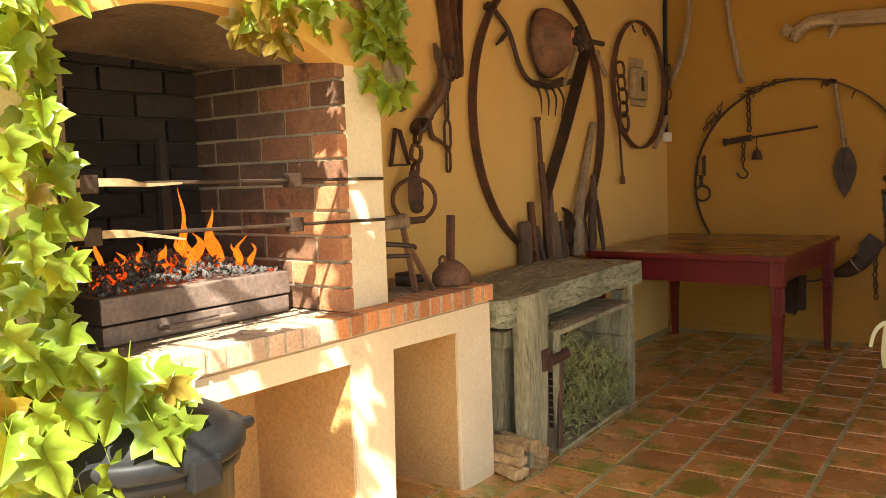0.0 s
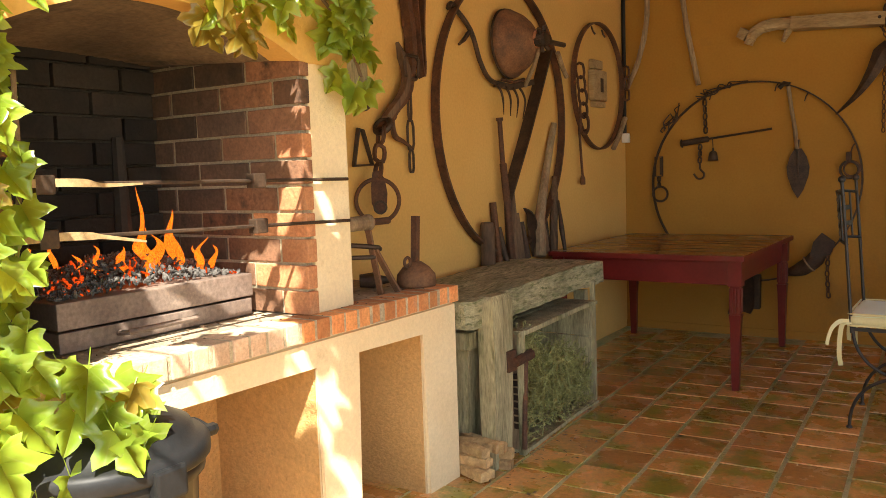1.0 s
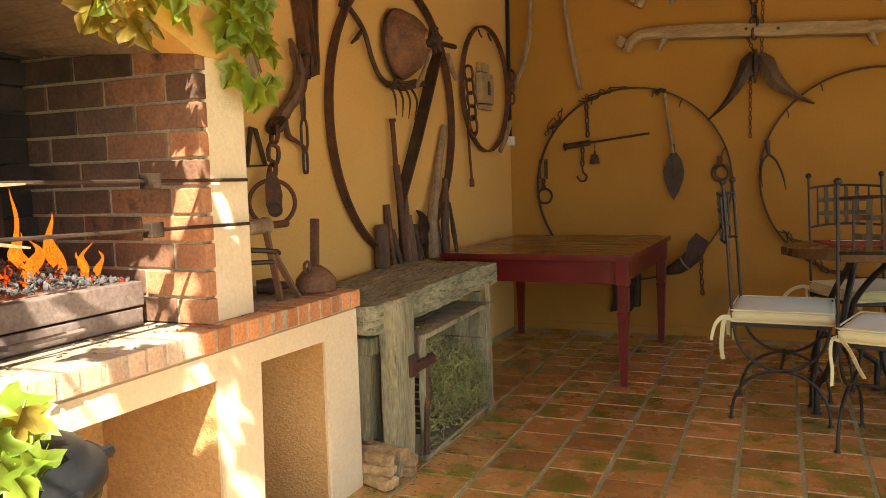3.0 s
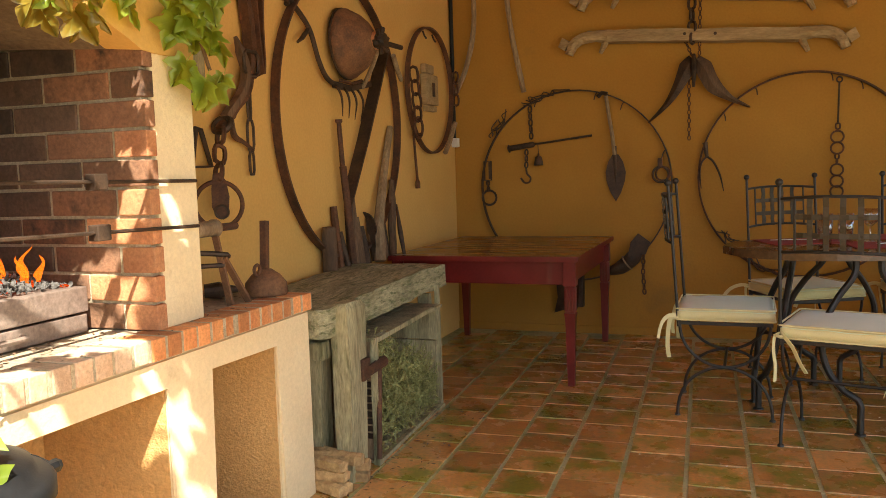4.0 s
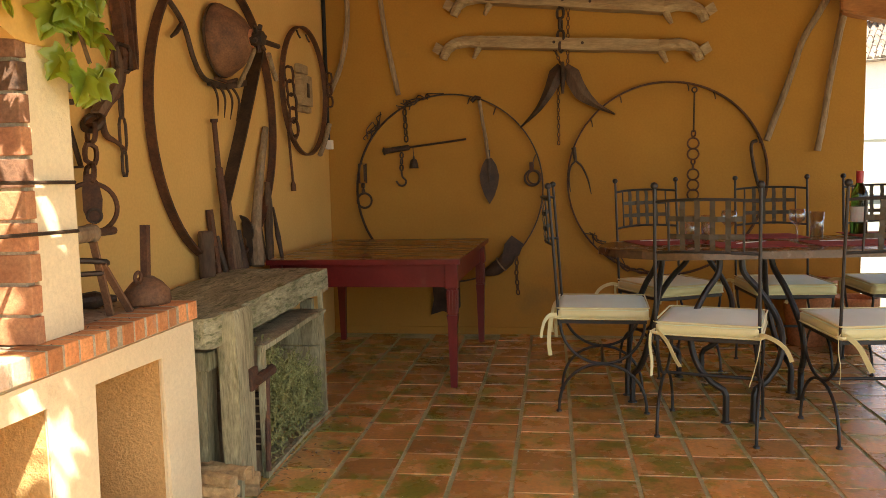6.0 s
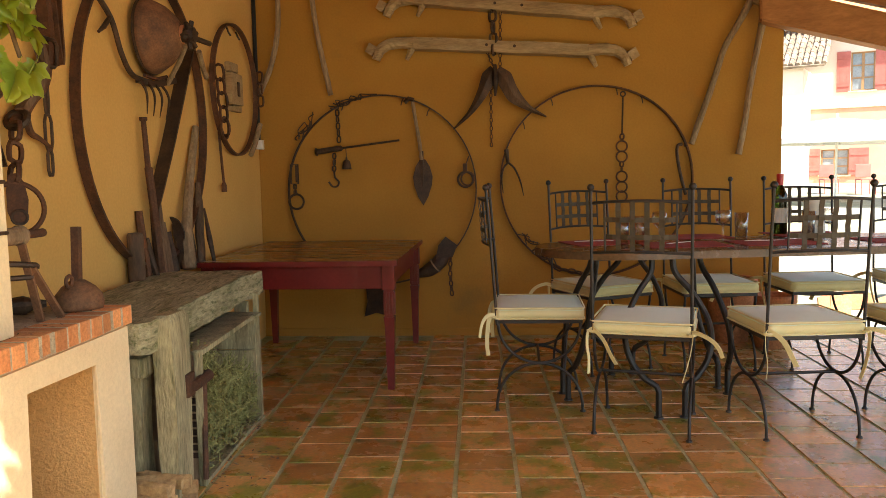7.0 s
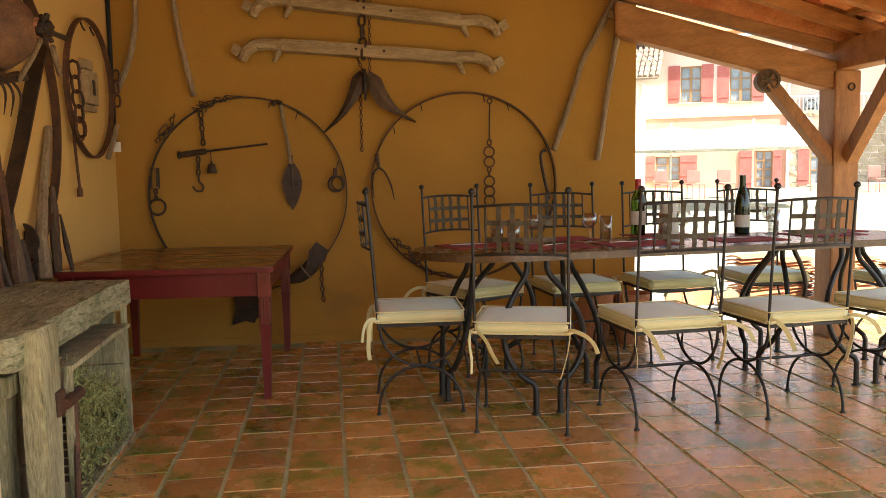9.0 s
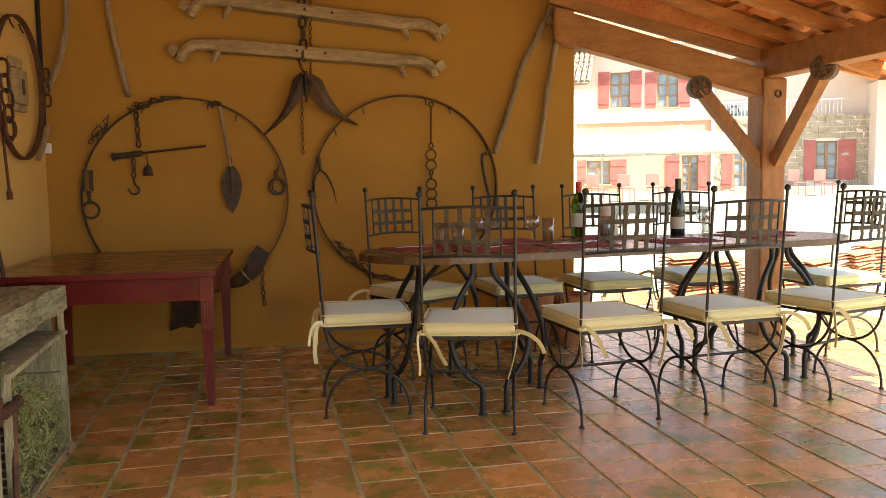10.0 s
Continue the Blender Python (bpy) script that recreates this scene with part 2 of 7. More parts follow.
STONE = surface("rubble_stone", (0.50, 0.38, 0.25), (0.68, 0.56, 0.40), 3.0, 0.95, bump=0.6, fine=20, spread=0.25)
SHUTTER = surface("red_shutter_paint", (0.40, 0.105, 0.085), (0.49, 0.145, 0.12), 3.0, 0.6, bump=0.2, grainy=0.12)
CANVAS = surface("white_parasol_canvas", (0.80, 0.79, 0.75), (0.84, 0.83, 0.80), 2.0, 0.9, bump=0.1, grainy=0.04)
GLASS = thin_glass("clear_glass")
BOTTLE = glassy("green_bottle_glass", (0.03, 0.055, 0.008), 0.04)
DARKBOTTLE = surface("dark_bottle", (0.010, 0.016, 0.008), (0.016, 0.024, 0.012), 5.0, 0.08, bump=0.0, gloss_var=0.02, grainy=0.1)
PAPER = surface("cream_paper_label", (0.62, 0.58, 0.48), (0.68, 0.64, 0.54), 9.0, 0.8, bump=0.1, grainy=0.08)
CAPRED = surface("red_capsule", (0.40, 0.02, 0.02), (0.46, 0.03, 0.03), 5.0, 0.35, bump=0.0)
PANE = surface("window_pane", (0.20, 0.23, 0.26), (0.34, 0.37, 0.40), 2.0, 0.06, bump=0.0, gloss_var=0.03)
WINDOWFRAME = surface("brown_window_frame", (0.30, 0.17, 0.08), (0.36, 0.21, 0.10), 4.0, 0.6, bump=0.1)
DUST = surface("ashy_cement", (0.26, 0.20, 0.13), (0.42, 0.34, 0.24), 6.0, 0.95, bump=0.6, fine=60, stain=(0.10, 0.085, 0.06), stain_scale=5.0, stain_at=0.58)
SOOTPLASTER = surface("smoked_plaster", (0.09, 0.065, 0.042), (0.24, 0.17, 0.10), 2.5, 0.95, bump=0.4, fine=60, stain=(0.05, 0.04, 0.03), stain_scale=2.0, stain_at=0.56)
FIRE = glowing("fire", (1.0, 0.24, 0.016), (0.70, 0.035, 0.002), 0.85, 24.0, 0.58)
EMBER = glowing("ember", (1.0, 0.10, 0.012), (0.12, 0.005, 0.002), 0.40, 70.0)

def leafy(name, back, face, glow):
    """A thin leaf: glossy face, light passing through it."""
    m = surface(name, back, face, 9.0, 0.31, bump=0.15, fine=45, spread=0.22, grainy=0.15, depth=0.002)
    nt = m.node_tree
    b = nt.nodes["Principled BSDF"]
    # pale veins that fan out from the stalk
    def maths(op, a, c=None):
        n = nt.nodes.new("ShaderNodeMath")
        n.operation = op
        for k, v in enumerate((a, c)):
            if isinstance(v, (int, float)):
                n.inputs[k].default_value = v
            elif v:
                nt.links.new(v, n.inputs[k])
        return n.outputs[0]
    place = nt.nodes.new("ShaderNodeTexCoord")
    axes = nt.nodes.new("ShaderNodeSeparateXYZ")
    nt.links.new(place.outputs["Object"], axes.inputs[0])
    fan = maths("ARCTAN2", maths("ABSOLUTE", axes.outputs["X"]), maths("ADD", axes.outputs["Y"], 0.03))
    rib = maths("ABSOLUTE", maths("SINE", maths("MULTIPLY", fan, 4.1)))
    vein = nt.nodes.new("ShaderNodeMapRange")
    for k, v in ((1, 0.02), (2, 0.20), (3, 0.55), (4, 0.0)):
        vein.inputs[k].default_value = v
    nt.links.new(rib, vein.inputs[0])
    tint = nt.nodes.new("ShaderNodeMix")
    tint.data_type = "RGBA"
    tint.inputs["B"].default_value = (0.36, 0.42, 0.12, 1)
    nt.links.new(vein.outputs[0], tint.inputs["Factor"])
    nt.links.new(b.inputs["Base Color"].links[0].from_socket, tint.inputs["A"])
    nt.links.new(tint.outputs["Result"], b.inputs["Base Color"])
    b.inputs["Coat Weight"].default_value, b.inputs["Coat Roughness"].default_value = 0.35, 0.25
    tr = nt.nodes.new("ShaderNodeBsdfTranslucent")
    tr.inputs["Color"].default_value = (*glow, 1)
    mix = nt.nodes.new("ShaderNodeMixShader")
    mix.inputs[0].default_value = 0.48
    nt.links.new(b.outputs[0], mix.inputs[1])
    nt.links.new(tr.outputs[0], mix.inputs[2])
    nt.links.new(mix.outputs[0], nt.nodes["Material Output"].inputs["Surface"])
    return m


LEAF = leafy("green_vine_leaf", (0.15, 0.25, 0.024), (0.28, 0.39, 0.045), (0.56, 0.62, 0.06))
YELLOWLEAF = leafy("yellowing_vine_leaf", (0.22, 0.17, 0.025), (0.34, 0.24, 0.04), (0.55, 0.38, 0.05))
STEM = surface("brown_vine_stem", (0.10, 0.06, 0.03), (0.20, 0.13, 0.07), 8.0, 0.85, bump=0.4)

# ---- shape helpers ----
OFFSET = {}


def finish(bm, name, material, smooth=False):
    bmesh.ops.recalc_face_normals(bm, faces=bm.faces[:])
    me = bpy.data.meshes.new(name)
    bm.to_mesh(me)
    bm.free()
    me.materials.append(material)
    if smooth:
        for p in me.polygons:
            p.use_smooth = True
    return me


def thing(name, base, label, category, group="", kind=""):
    """An Empty at the thing's base, which its parts hang under."""
    ob = new(name)
    ob.empty_display_size = 0.1
    ob.location = base
    OFFSET[ob] = Vector(base)
    return tagged(ob, label, category, group, kind)


def part(name, bm, material, parent, label="", smooth=False):
    """Links a bmesh, drawn in the place's own coordinates, as one part of a thing."""
    off = OFFSET[parent]
    bmesh.ops.translate(bm, verts=bm.verts[:], vec=-off)
    ob = new(name, finish(bm, name, material, smooth))
    ob.parent = parent
    OFFSET[ob] = off
    return tagged(ob, label)


def solo(name, bm, material, label, category, group="", kind="", smooth=False):
    """A thing that is one mesh, with its origin under its middle."""
    lo = Vector([min(v.co[i] for v in bm.verts) for i in range(3)])
    hi = Vector([max(v.co[i] for v in bm.verts) for i in range(3)])
    base = Vector(((lo.x + hi.x) / 2, (lo.y + hi.y) / 2, lo.z))
    bmesh.ops.translate(bm, verts=bm.verts[:], vec=-base)
    ob = new(name, finish(bm, name, material, smooth))
    ob.location = base
    OFFSET[ob] = base
    return tagged(ob, label, category, group, kind)


def box(bm, lo, hi, bevel=0.0, m=None):
    c = [(a + b) / 2 for a, b in zip(lo, hi)]
    s = [abs(b - a) for a, b in zip(lo, hi)]
    mat = Matrix.Translation(c) @ Matrix.Diagonal((*s, 1))
    if m:
        mat = m @ mat
    got = bmesh.ops.create_cube(bm, size=1.0, matrix=mat)
    if bevel:
        edges = {e for v in got["verts"] for e in v.link_edges}
        bmesh.ops.bevel(bm, geom=list(edges), offset=bevel, segments=2, profile=0.6, affect="EDGES")
    return bm


def circle(r, n=8, squash=1.0):
    return [(r * math.cos(2 * math.pi * k / n), squash * r * math.sin(2 * math.pi * k / n)) for k in range(n)]


def oblong(w, h):
    return [(-w / 2, -h / 2), (w / 2, -h / 2), (w / 2, h / 2), (-w / 2, h / 2)]


def sweep(bm, pts, section, up=(0, 0, 1), closed=False, sizes=None, rough=0.0, seed=0):
    """Draws a section along a line of points. sizes scales it point by point; rough jitters it."""
    pts = [Vector(p) for p in pts]
    n, rng = len(pts), random.Random(seed)
    rings, ref = [], Vector(up)
    for i, p in enumerate(pts):
        a = pts[i - 1] if (i or closed) else p
        b = pts[(i + 1) % n] if (i < n - 1 or closed) else p
        t = (b - a).normalized()
        side = ref.cross(t)
        if side.length < 1e-4:
            side = Vector((1, 0, 0)).cross(t) if abs(t.x) < 0.9 else Vector((0, 1, 0)).cross(t)
        side.normalize()
        top = t.cross(side).normalized()
        ref = top
        k = sizes[i] if sizes else 1.0
        rings.append([bm.verts.new(p + side * (u * k + rng.uniform(-rough, rough)) + top * (v * k + rng.uniform(-rough, rough))) for u, v in section])
    m = len(section)
    for i in range(n if closed else n - 1):
        a, b = rings[i], rings[(i + 1) % n]
        for j in range(m):
            bm.faces.new((a[j], a[(j + 1) % m], b[(j + 1) % m], b[j]))
    if not closed:
        bm.faces.new(rings[0])
        bm.faces.new(rings[-1])
    return bm


def curve(pts, steps=6, closed=False):
    """A smooth line through the points."""
    pts = [Vector(p) for p in pts]
    n, out = len(pts), []
    for i in range(n if closed else n - 1):
        p1, p2 = pts[i], pts[(i + 1) % n]
        p0 = pts[i - 1] if (i or closed) else p1 * 2 - p2
        p3 = pts[(i + 2) % n] if (i + 2 < n or closed) else p2 * 2 - p1
        for s in range(steps):
            t = s / steps
            out.append(0.5 * (2 * p1 + (p2 - p0) * t + (2 * p0 - 5 * p1 + 4 * p2 - p3) * t * t + (3 * p1 - p0 - 3 * p2 + p3) * t ** 3))
    if not closed:
        out.append(pts[-1])
    return out


def tube(bm, pts, r, n=8, steps=0, closed=False, sizes=None, rough=0.0, seed=0):
    line = curve(pts, steps, closed) if steps else pts
    if sizes and steps:
        sizes = [np.interp(i / (len(line) - 1) * (len(sizes) - 1), range(len(sizes)), sizes) for i in range(len(line))]
    return sweep(bm, line, circle(r, n), closed=closed, sizes=sizes, rough=rough, seed=seed)


def arc(centre, r, a0, a1, u, v, n=16):
    """Points on a circle from a0 to a1 degrees in the plane of u and v."""
    c, u, v = Vector(centre), Vector(u), Vector(v)
    return [c + r * (math.cos(radians(a0 + (a1 - a0) * k / n)) * u + math.sin(radians(a0 + (a1 - a0) * k / n)) * v) for k in range(n + 1)]


def ring(bm, centre, r, thick, u, v, n=18, m=6, squash=1.0):
    pts = arc(centre, r, 0, 360, u, Vector(v) * squash, n)[:-1]
    return sweep(bm, pts, circle(thick, m), up=Vector(u).cross(Vector(v)), closed=True)


def hoop(bm, centre, r, wide, thick, u, v, n=72, wobble=0.0):
    """A flat iron tyre of that width along its axis."""
    c, u, v = Vector(centre), Vector(u), Vector(v)
    pts = []
    for k in range(n):
        a = 2 * math.pi * k / n
        rr = r * (1 + wobble * math.sin(2 * a + 0.7) + wobble * 0.5 * math.sin(3 * a))
        pts.append(c + rr * (math.cos(a) * u + math.sin(a) * v))
    return sweep(bm, pts, oblong(thick, wide), up=u.cross(v), closed=True)


def lathe(bm, profile, base, n=24, axis=(0, 0, 1)):
    """Turns (radius, height) pairs round an axis through base."""
    q = Vector((0, 0, 1)).rotation_difference(Vector(axis).normalized())
    rings = []
    for r, h in profile:
        if r < 1e-5:
            rings.append([bm.verts.new(Vector(base) + q @ Vector((0, 0, h)))])
        else:
            rings.append([bm.verts.new(Vector(base) + q @ Vector((r * math.cos(2 * math.pi * k / n), r * math.sin(2 * math.pi * k / n), h))) for k in range(n)])
    for a, b in zip(rings, rings[1:]):
        for k in range(n):
            j = (k + 1) % n
            f = [a[k % len(a)], a[j % len(a)], b[j % len(b)], b[k % len(b)]]
            f = [v for i, v in enumerate(f) if v not in f[:i]]
            if len(f) > 2:
                bm.faces.new(f)
    return bm


def chain(bm, pts, link=0.05, r=0.005, wide=0.5):
    """Links of that length along a line, each turned a quarter from the last."""
    line = [Vector(p) for p in pts]
    total = sum((b - a).length for a, b in zip(line, line[1:]))
    count = max(1, round(total / (link * 0.8)))
    for k in range(count):
        d = (k + 0.5) / count * total
        for a, b in zip(line, line[1:]):
            if d <= (b - a).length or b is line[-1]:
                p, t = a + (b - a).normalized() * d, (b - a).normalized()
                break
            d -= (b - a).length
        side = t.cross(Vector((0.3, 0.9, 0.2))).normalized()
        if k % 2:
            side = side.cross(t).normalized()
        h, w = link / 2 - r, link * wide / 2
        loop = [p + t * (h * s) * (1 if abs(c) < 0.99 else 1) + side * (w * c) for c, s in ((0, 1), (0.8, 0.8), (1, 0.3), (1, -0.3), (0.8, -0.8), (0, -1), (-0.8, -0.8), (-1, -0.3), (-1, 0.3), (-0.8, 0.8))]
        sweep(bm, loop, circle(r, 5), up=side.cross(t), closed=True)
    return bm


def plate(bm, outline, u, v, origin, thick):
    """A flat outline (pairs along u and v) given a thickness along u x v."""
    o, u, v = Vector(origin), Vector(u), Vector(v)
    w = u.cross(v).normalized() * thick
    a = [bm.verts.new(o + u * x + v * y) for x, y in outline]
    b = [bm.verts.new(o + u * x + v * y + w) for x, y in outline]
    bm.faces.new(a)
    bm.faces.new(b)
    for i in range(len(a)):
        j = (i + 1) % len(a)
        bm.faces.new((a[i], a[j], b[j], b[i]))
    return bm


def rough_up(bm, amp, scale=6.0, seed=0.0):
    for v in bm.verts:
        v.co += amp * noise.noise_vector(v.co * scale + Vector((seed, seed, seed)))
    return bm


def B():
    return bmesh.new()


def shared(name, bm, material, smooth=False):
    return finish(bm, name, material, smooth)


def piece(name, mesh, parent, m):
    """One of many alike pieces on shared mesh data, posed in the place's own coordinates."""
    ob = new(name, mesh)
    ob.parent = parent
    ob.matrix_basis = Matrix.Translation(-OFFSET[parent]) @ m
    return ob

# ---- the large structure ----
def roof_z(x):
    """Underside of the rafters: the roof falls towards the open side."""
    return 1.995 + 0.30 * (4.87 - x)


WALL_END, POST_X = 3.595, 4.865

# ground: one sheet to the horizon, rising gently towards the house
gb = B()
xs = [-400, -150, -60, -20, -6, -1, 3, 7, 11, 15, 20, 26, 34, 50, 90, 200, 500]
ys = [-500, -200, -80, -30, -12, -7, -3, 0.6, 3, 6, 10, 15, 20, 27, 36, 60, 120, 250, 500]


def ground_z(x, y):
    d = max(0.0, (x * 0.45 + y * 0.89) - 3.0)
    return -0.16 + min(0.55, d * 0.022)


gv = [[gb.verts.new((x, y, ground_z(x, y))) for x in xs] for y in ys]
for j in range(len(ys) - 1):
    for i in range(len(xs) - 1):
        gb.faces.new((gv[j][i], gv[j][i + 1], gv[j + 1][i + 1], gv[j + 1][i]))
solo("ground", gb, GRASS, "dry mown lawn with worn straw-coloured patches", "ground", kind="structure")

floor = thing("floor", (2.5, -2.5, 0), "square terracotta floor tiles with mossy mortar joints", "floor", kind="structure")
part("mortar_bed", box(B(), (-0.3, -7.2, -0.14), (6.1, 0.25, -0.0036)), GROUT, floor)

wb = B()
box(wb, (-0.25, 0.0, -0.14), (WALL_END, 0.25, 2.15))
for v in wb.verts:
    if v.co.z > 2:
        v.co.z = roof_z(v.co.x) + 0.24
solo("wall_north", wb, DIMMED_OCHRE, "deep ochre plastered wall, darkened for its shade, hung with old farm tools", "wall", kind="structure")
wb = B()
box(wb, (-0.25, -3.55, -0.14), (0.0, -0.001, 3.712))
solo("wall_west", wb, PLASTER, "ochre plastered side wall behind the workbench", "wall", kind="structure")
wb = box(B(), (-0.6, -8.0, -0.14), (-0.35, -3.556, 3.81))
solo("wall_west_2", wb, PLASTER, "ochre plastered wall behind the barbecue", "wall", kind="structure")
solo("baseboard", box(B(), (0.0, -0.012, -0.004), (WALL_END, 0.0, 0.05), 0.003), DIMMED_OCHRE, "low plaster skirting along the wall foot", "baseboard", kind="structure")

# added out of view to hold back low light from the south
solo("wall_south", box(B(), (-8.0, -8.5, -0.3), (4.0, -8.2, 1.7)), MORTAR, "unseen plain wall added to cut low light from the south", "wall", kind="structure")

# open roof on posts
roof = thing("roof", (2.5, -2.3, 2.05), "open timber roof with red-brown rafters under clay tiles", "roof", kind="structure")
SLOPE = math.atan(0.30)
# unseen front edge and notch, set to steer where the sun falls
FRONT, NOTCH = -5.45, -4.90


def slope_box(bm, x0, x1, y0, y1, dz0, dz1):
    """A timber that follows the roof's fall."""
    vs = []
    for x in (x0, x1):
        for y in (y0, y1):
            for dz in (dz0, dz1):
                vs.append(bm.verts.new((x, y, roof_z(x) + dz)))
    for f in ((0, 1, 3, 2), (4, 6, 7, 5), (0, 4, 5, 1), (2, 3, 7, 6), (0, 2, 6, 4), (1, 5, 7, 3)):
        bm.faces.new([vs[i] for i in f])
    return bm


y = -0.66
while y > FRONT:
    part("rafter", slope_box(B(), -0.3 if y > NOTCH else 1.92, 5.55, y - 0.032, y + 0.032, 0.0, 0.085), BEAMWOOD, roof)
    y -= 0.46
x = 0.1
while x < 5.55:
    part("batten", slope_box(B(), x, x + 0.04, NOTCH if x < 1.9 else FRONT, -0.50, 0.086, 0.11), BEAMWOOD, roof)
    x += 0.33
# closed sheet added above the tiles to keep daylight out
db = B()
rows = [[db.verts.new((x, y, roof_z(x) + dz)) for x, y in ((-0.7, NOTCH), (1.9, NOTCH), (1.9, FRONT), (5.62, FRONT), (5.62, -0.62), (3.60, -0.10), (3.60, 0.20), (-0.7, 0.20))] for dz in (0.262, 0.282)]
db.faces.new(rows[0])
db.faces.new(rows[1])
for k in range(8):
    db.faces.new((rows[0][k], rows[0][(k + 1) % 8], rows[1][(k + 1) % 8], rows[1][k]))
part("roof_deck", db, ROOFTILE, roof)
part("verge_tiles", sweep(B(), [(x, -0.13 - 0.257 * (x - 3.6), roof_z(x) + 0.100) for x in (3.45, 4.2, 5.0, 5.6)], oblong(0.035, 0.21), up=(0, 0, 1)), ROOFTILE, roof)
part("verge_rafter", sweep(B(), [(x, -0.115 - 0.22 * (x - 3.4), roof_z(x) - 0.056) for x in (3.38, 4.2, 4.86)], oblong(0.07, 0.076), up=(0, 0, 1)), BEAMWOOD, roof)
bb = B()
vs = [bb.verts.new(p) for p in ((3.38, -0.20, 2.085), (4.89, -0.53, 1.64), (4.89, -0.53, 1.832), (3.38, -0.20, 2.307), (3.42, -0.03, 2.085), (4.93, -0.36, 1.64), (4.93, -0.36, 1.832), (3.42, -0.03, 2.307))]
for f in ((0, 1, 2, 3), (7, 6, 5, 4), (0, 4, 5, 1), (3, 2, 6, 7), (1, 5, 6, 2), (0, 3, 7, 4)):
    bb.faces.new([vs[i] for i in f])
bmesh.ops.bevel(bb, geom=bb.edges[:], offset=0.012, segments=2, affect="EDGES")
gable = solo("gable_beam", bb, BEAMWOOD, "sloping red-brown gable beam from wall to post", "beam", kind="structure")
solo("eave_beam", box(B(), (4.79, -6.2, 1.803), (4.95, -0.05, 1.993), 0.012), BEAMWOOD, "heavy red-brown eave beam carrying the rafters", "beam", kind="structure")


def post(px, py, label):
    p = thing("post", (px, py, 0), label, "post", kind="structure")
    part("shaft", box(B(), (px - 0.09, py - 0.10, 0.0), (px + 0.09, py + 0.10, 1.80), 0.014), POSTWOOD, p)
    part("bolt_ring", ring(B(), (px + 0.02, py - 0.105, 1.69), 0.022, 0.006, (1, 0, 0), (0, 0, 1)), DARK_IRON, p)
    return p


post(POST_X, -0.43, "square red-brown timber post with two diagonal braces")
post(POST_X, -6.0, "square red-brown timber post under the eave")


def brace(p0, p1, label, face):
    b = thing("brace", p0, label, "brace", kind="structure")
    part("strut", sweep(B(), [p0, p1], oblong(0.075, 0.095), up=(0, 1, 0) if abs(face[1]) > 0.5 else (1, 0, 0)), POSTWOOD, b)
    f, c = Vector(face).normalized(), Vector(p1)
    part("rosette", lathe(B(), [(0, -0.05), (0.075, -0.05), (0.078, 0.045), (0.06, 0.052), (0.055, 0.042), (0.025, 0.042), (0.022, 0.056), (0, 0.056)], c, 20, f), DARKSTICK, b, "carved round boss")
    side = f.cross(Vector((0, 0, 1))).normalized()
    for k in range(6):
        a = k * math.pi / 3
        d = side * math.cos(a) + Vector((0, 0, 1)) * math.sin(a)
        part("petal", sweep(B(), [c + f * 0.046 + d * 0.022, c + f * 0.050 + d * 0.056], circle(0.009, 6)), DARKSTICK, b)
    return b


brace((4.83, -0.47, 1.16), (4.37, -0.385, 1.745), "diagonal red-brown brace with a carved boss under the gable beam", (-0.2, -1, 0))
brace((4.87, -0.55, 1.22), (4.83, -1.10, 1.79), "diagonal red-brown brace with a carved boss under the eave beam", (-0.78, -0.62, 0))


# ---- barbecue: counter, chimney breast, hood ----
CX, CTOP, EY0 = 0.494, 0.742, (0, 1, 0)
counter = thing("barbecue_counter", (0.2, -4.1, 0), "rendered masonry barbecue counter with brick edging and two open bays", "counter", kind="structure")
bm = plate(B(), [(-5.3, -0.1), (-4.70, -0.1), (-4.70, 0.615), (-3.867, 0.605), (-3.867, -0.1), (-3.691, -0.1), (-3.691, 0.612), (-3.313, 0.603), (-3.313, -0.1), (-3.10, -0.1), (-3.10, 0.682), (-5.3, 0.682)], EY0, (0, 0, 1), (0, 0, 0), CX)
bmesh.ops.bevel(bm, geom=[e for e in bm.edges if max(v.co.x for v in e.verts) > CX - 0.01], offset=0.011, segments=3, affect="EDGES")
part("front", bm, PALE, counter, "cream rendered front with two bays")
part("edge_mortar", box(B(), (0.386, -5.3, 0.683), (CX + 0.0115, -3.1, CTOP - 0.0015)), MORTAR, counter)
part("bay_back", box(B(), (-0.02, -5.3, -0.1), (0.03, -3.12, 0.66)), ROUGHCAST, counter)
part("bay_lining", box(B(), (0.03, -3.318, -0.1), (CX - 0.02, -3.3135, 0.608)), ROUGHCAST, counter)
part("bay_lining", box(B(), (0.03, -3.872, -0.1), (CX - 0.02, -3.868, 0.608)), ROUGHCAST, counter)
part("slab", box(B(), (-0.30, -5.3, 0.683), (0.385, -3.105, CTOP - 0.004)), DUST, counter, "dusty ash-strewn counter surface")

hood = thing("fireplace", (0.1, -4.25, CTOP), "brick barbecue hearth with a plastered arched hood", "fireplace", kind="structure")
PX = 0.44
CHEEK, OUT, NEAR = -3.84, -3.63, -4.72
part("pier", box(B(), (-0.02, CHEEK + 0.035, CTOP), (PX, OUT, 1.62), 0.006), PALE, hood, "pale rendered pier")
part("pier", box(B(), (-0.34, NEAR - 0.22, CTOP), (PX, NEAR - 0.035, 1.62), 0.006), PALE, hood)
part("mortar_face", box(B(), (-0.34, CHEEK + 0.006, CTOP), (PX - 0.012, CHEEK + 0.034, 1.70)), MORTAR, hood)
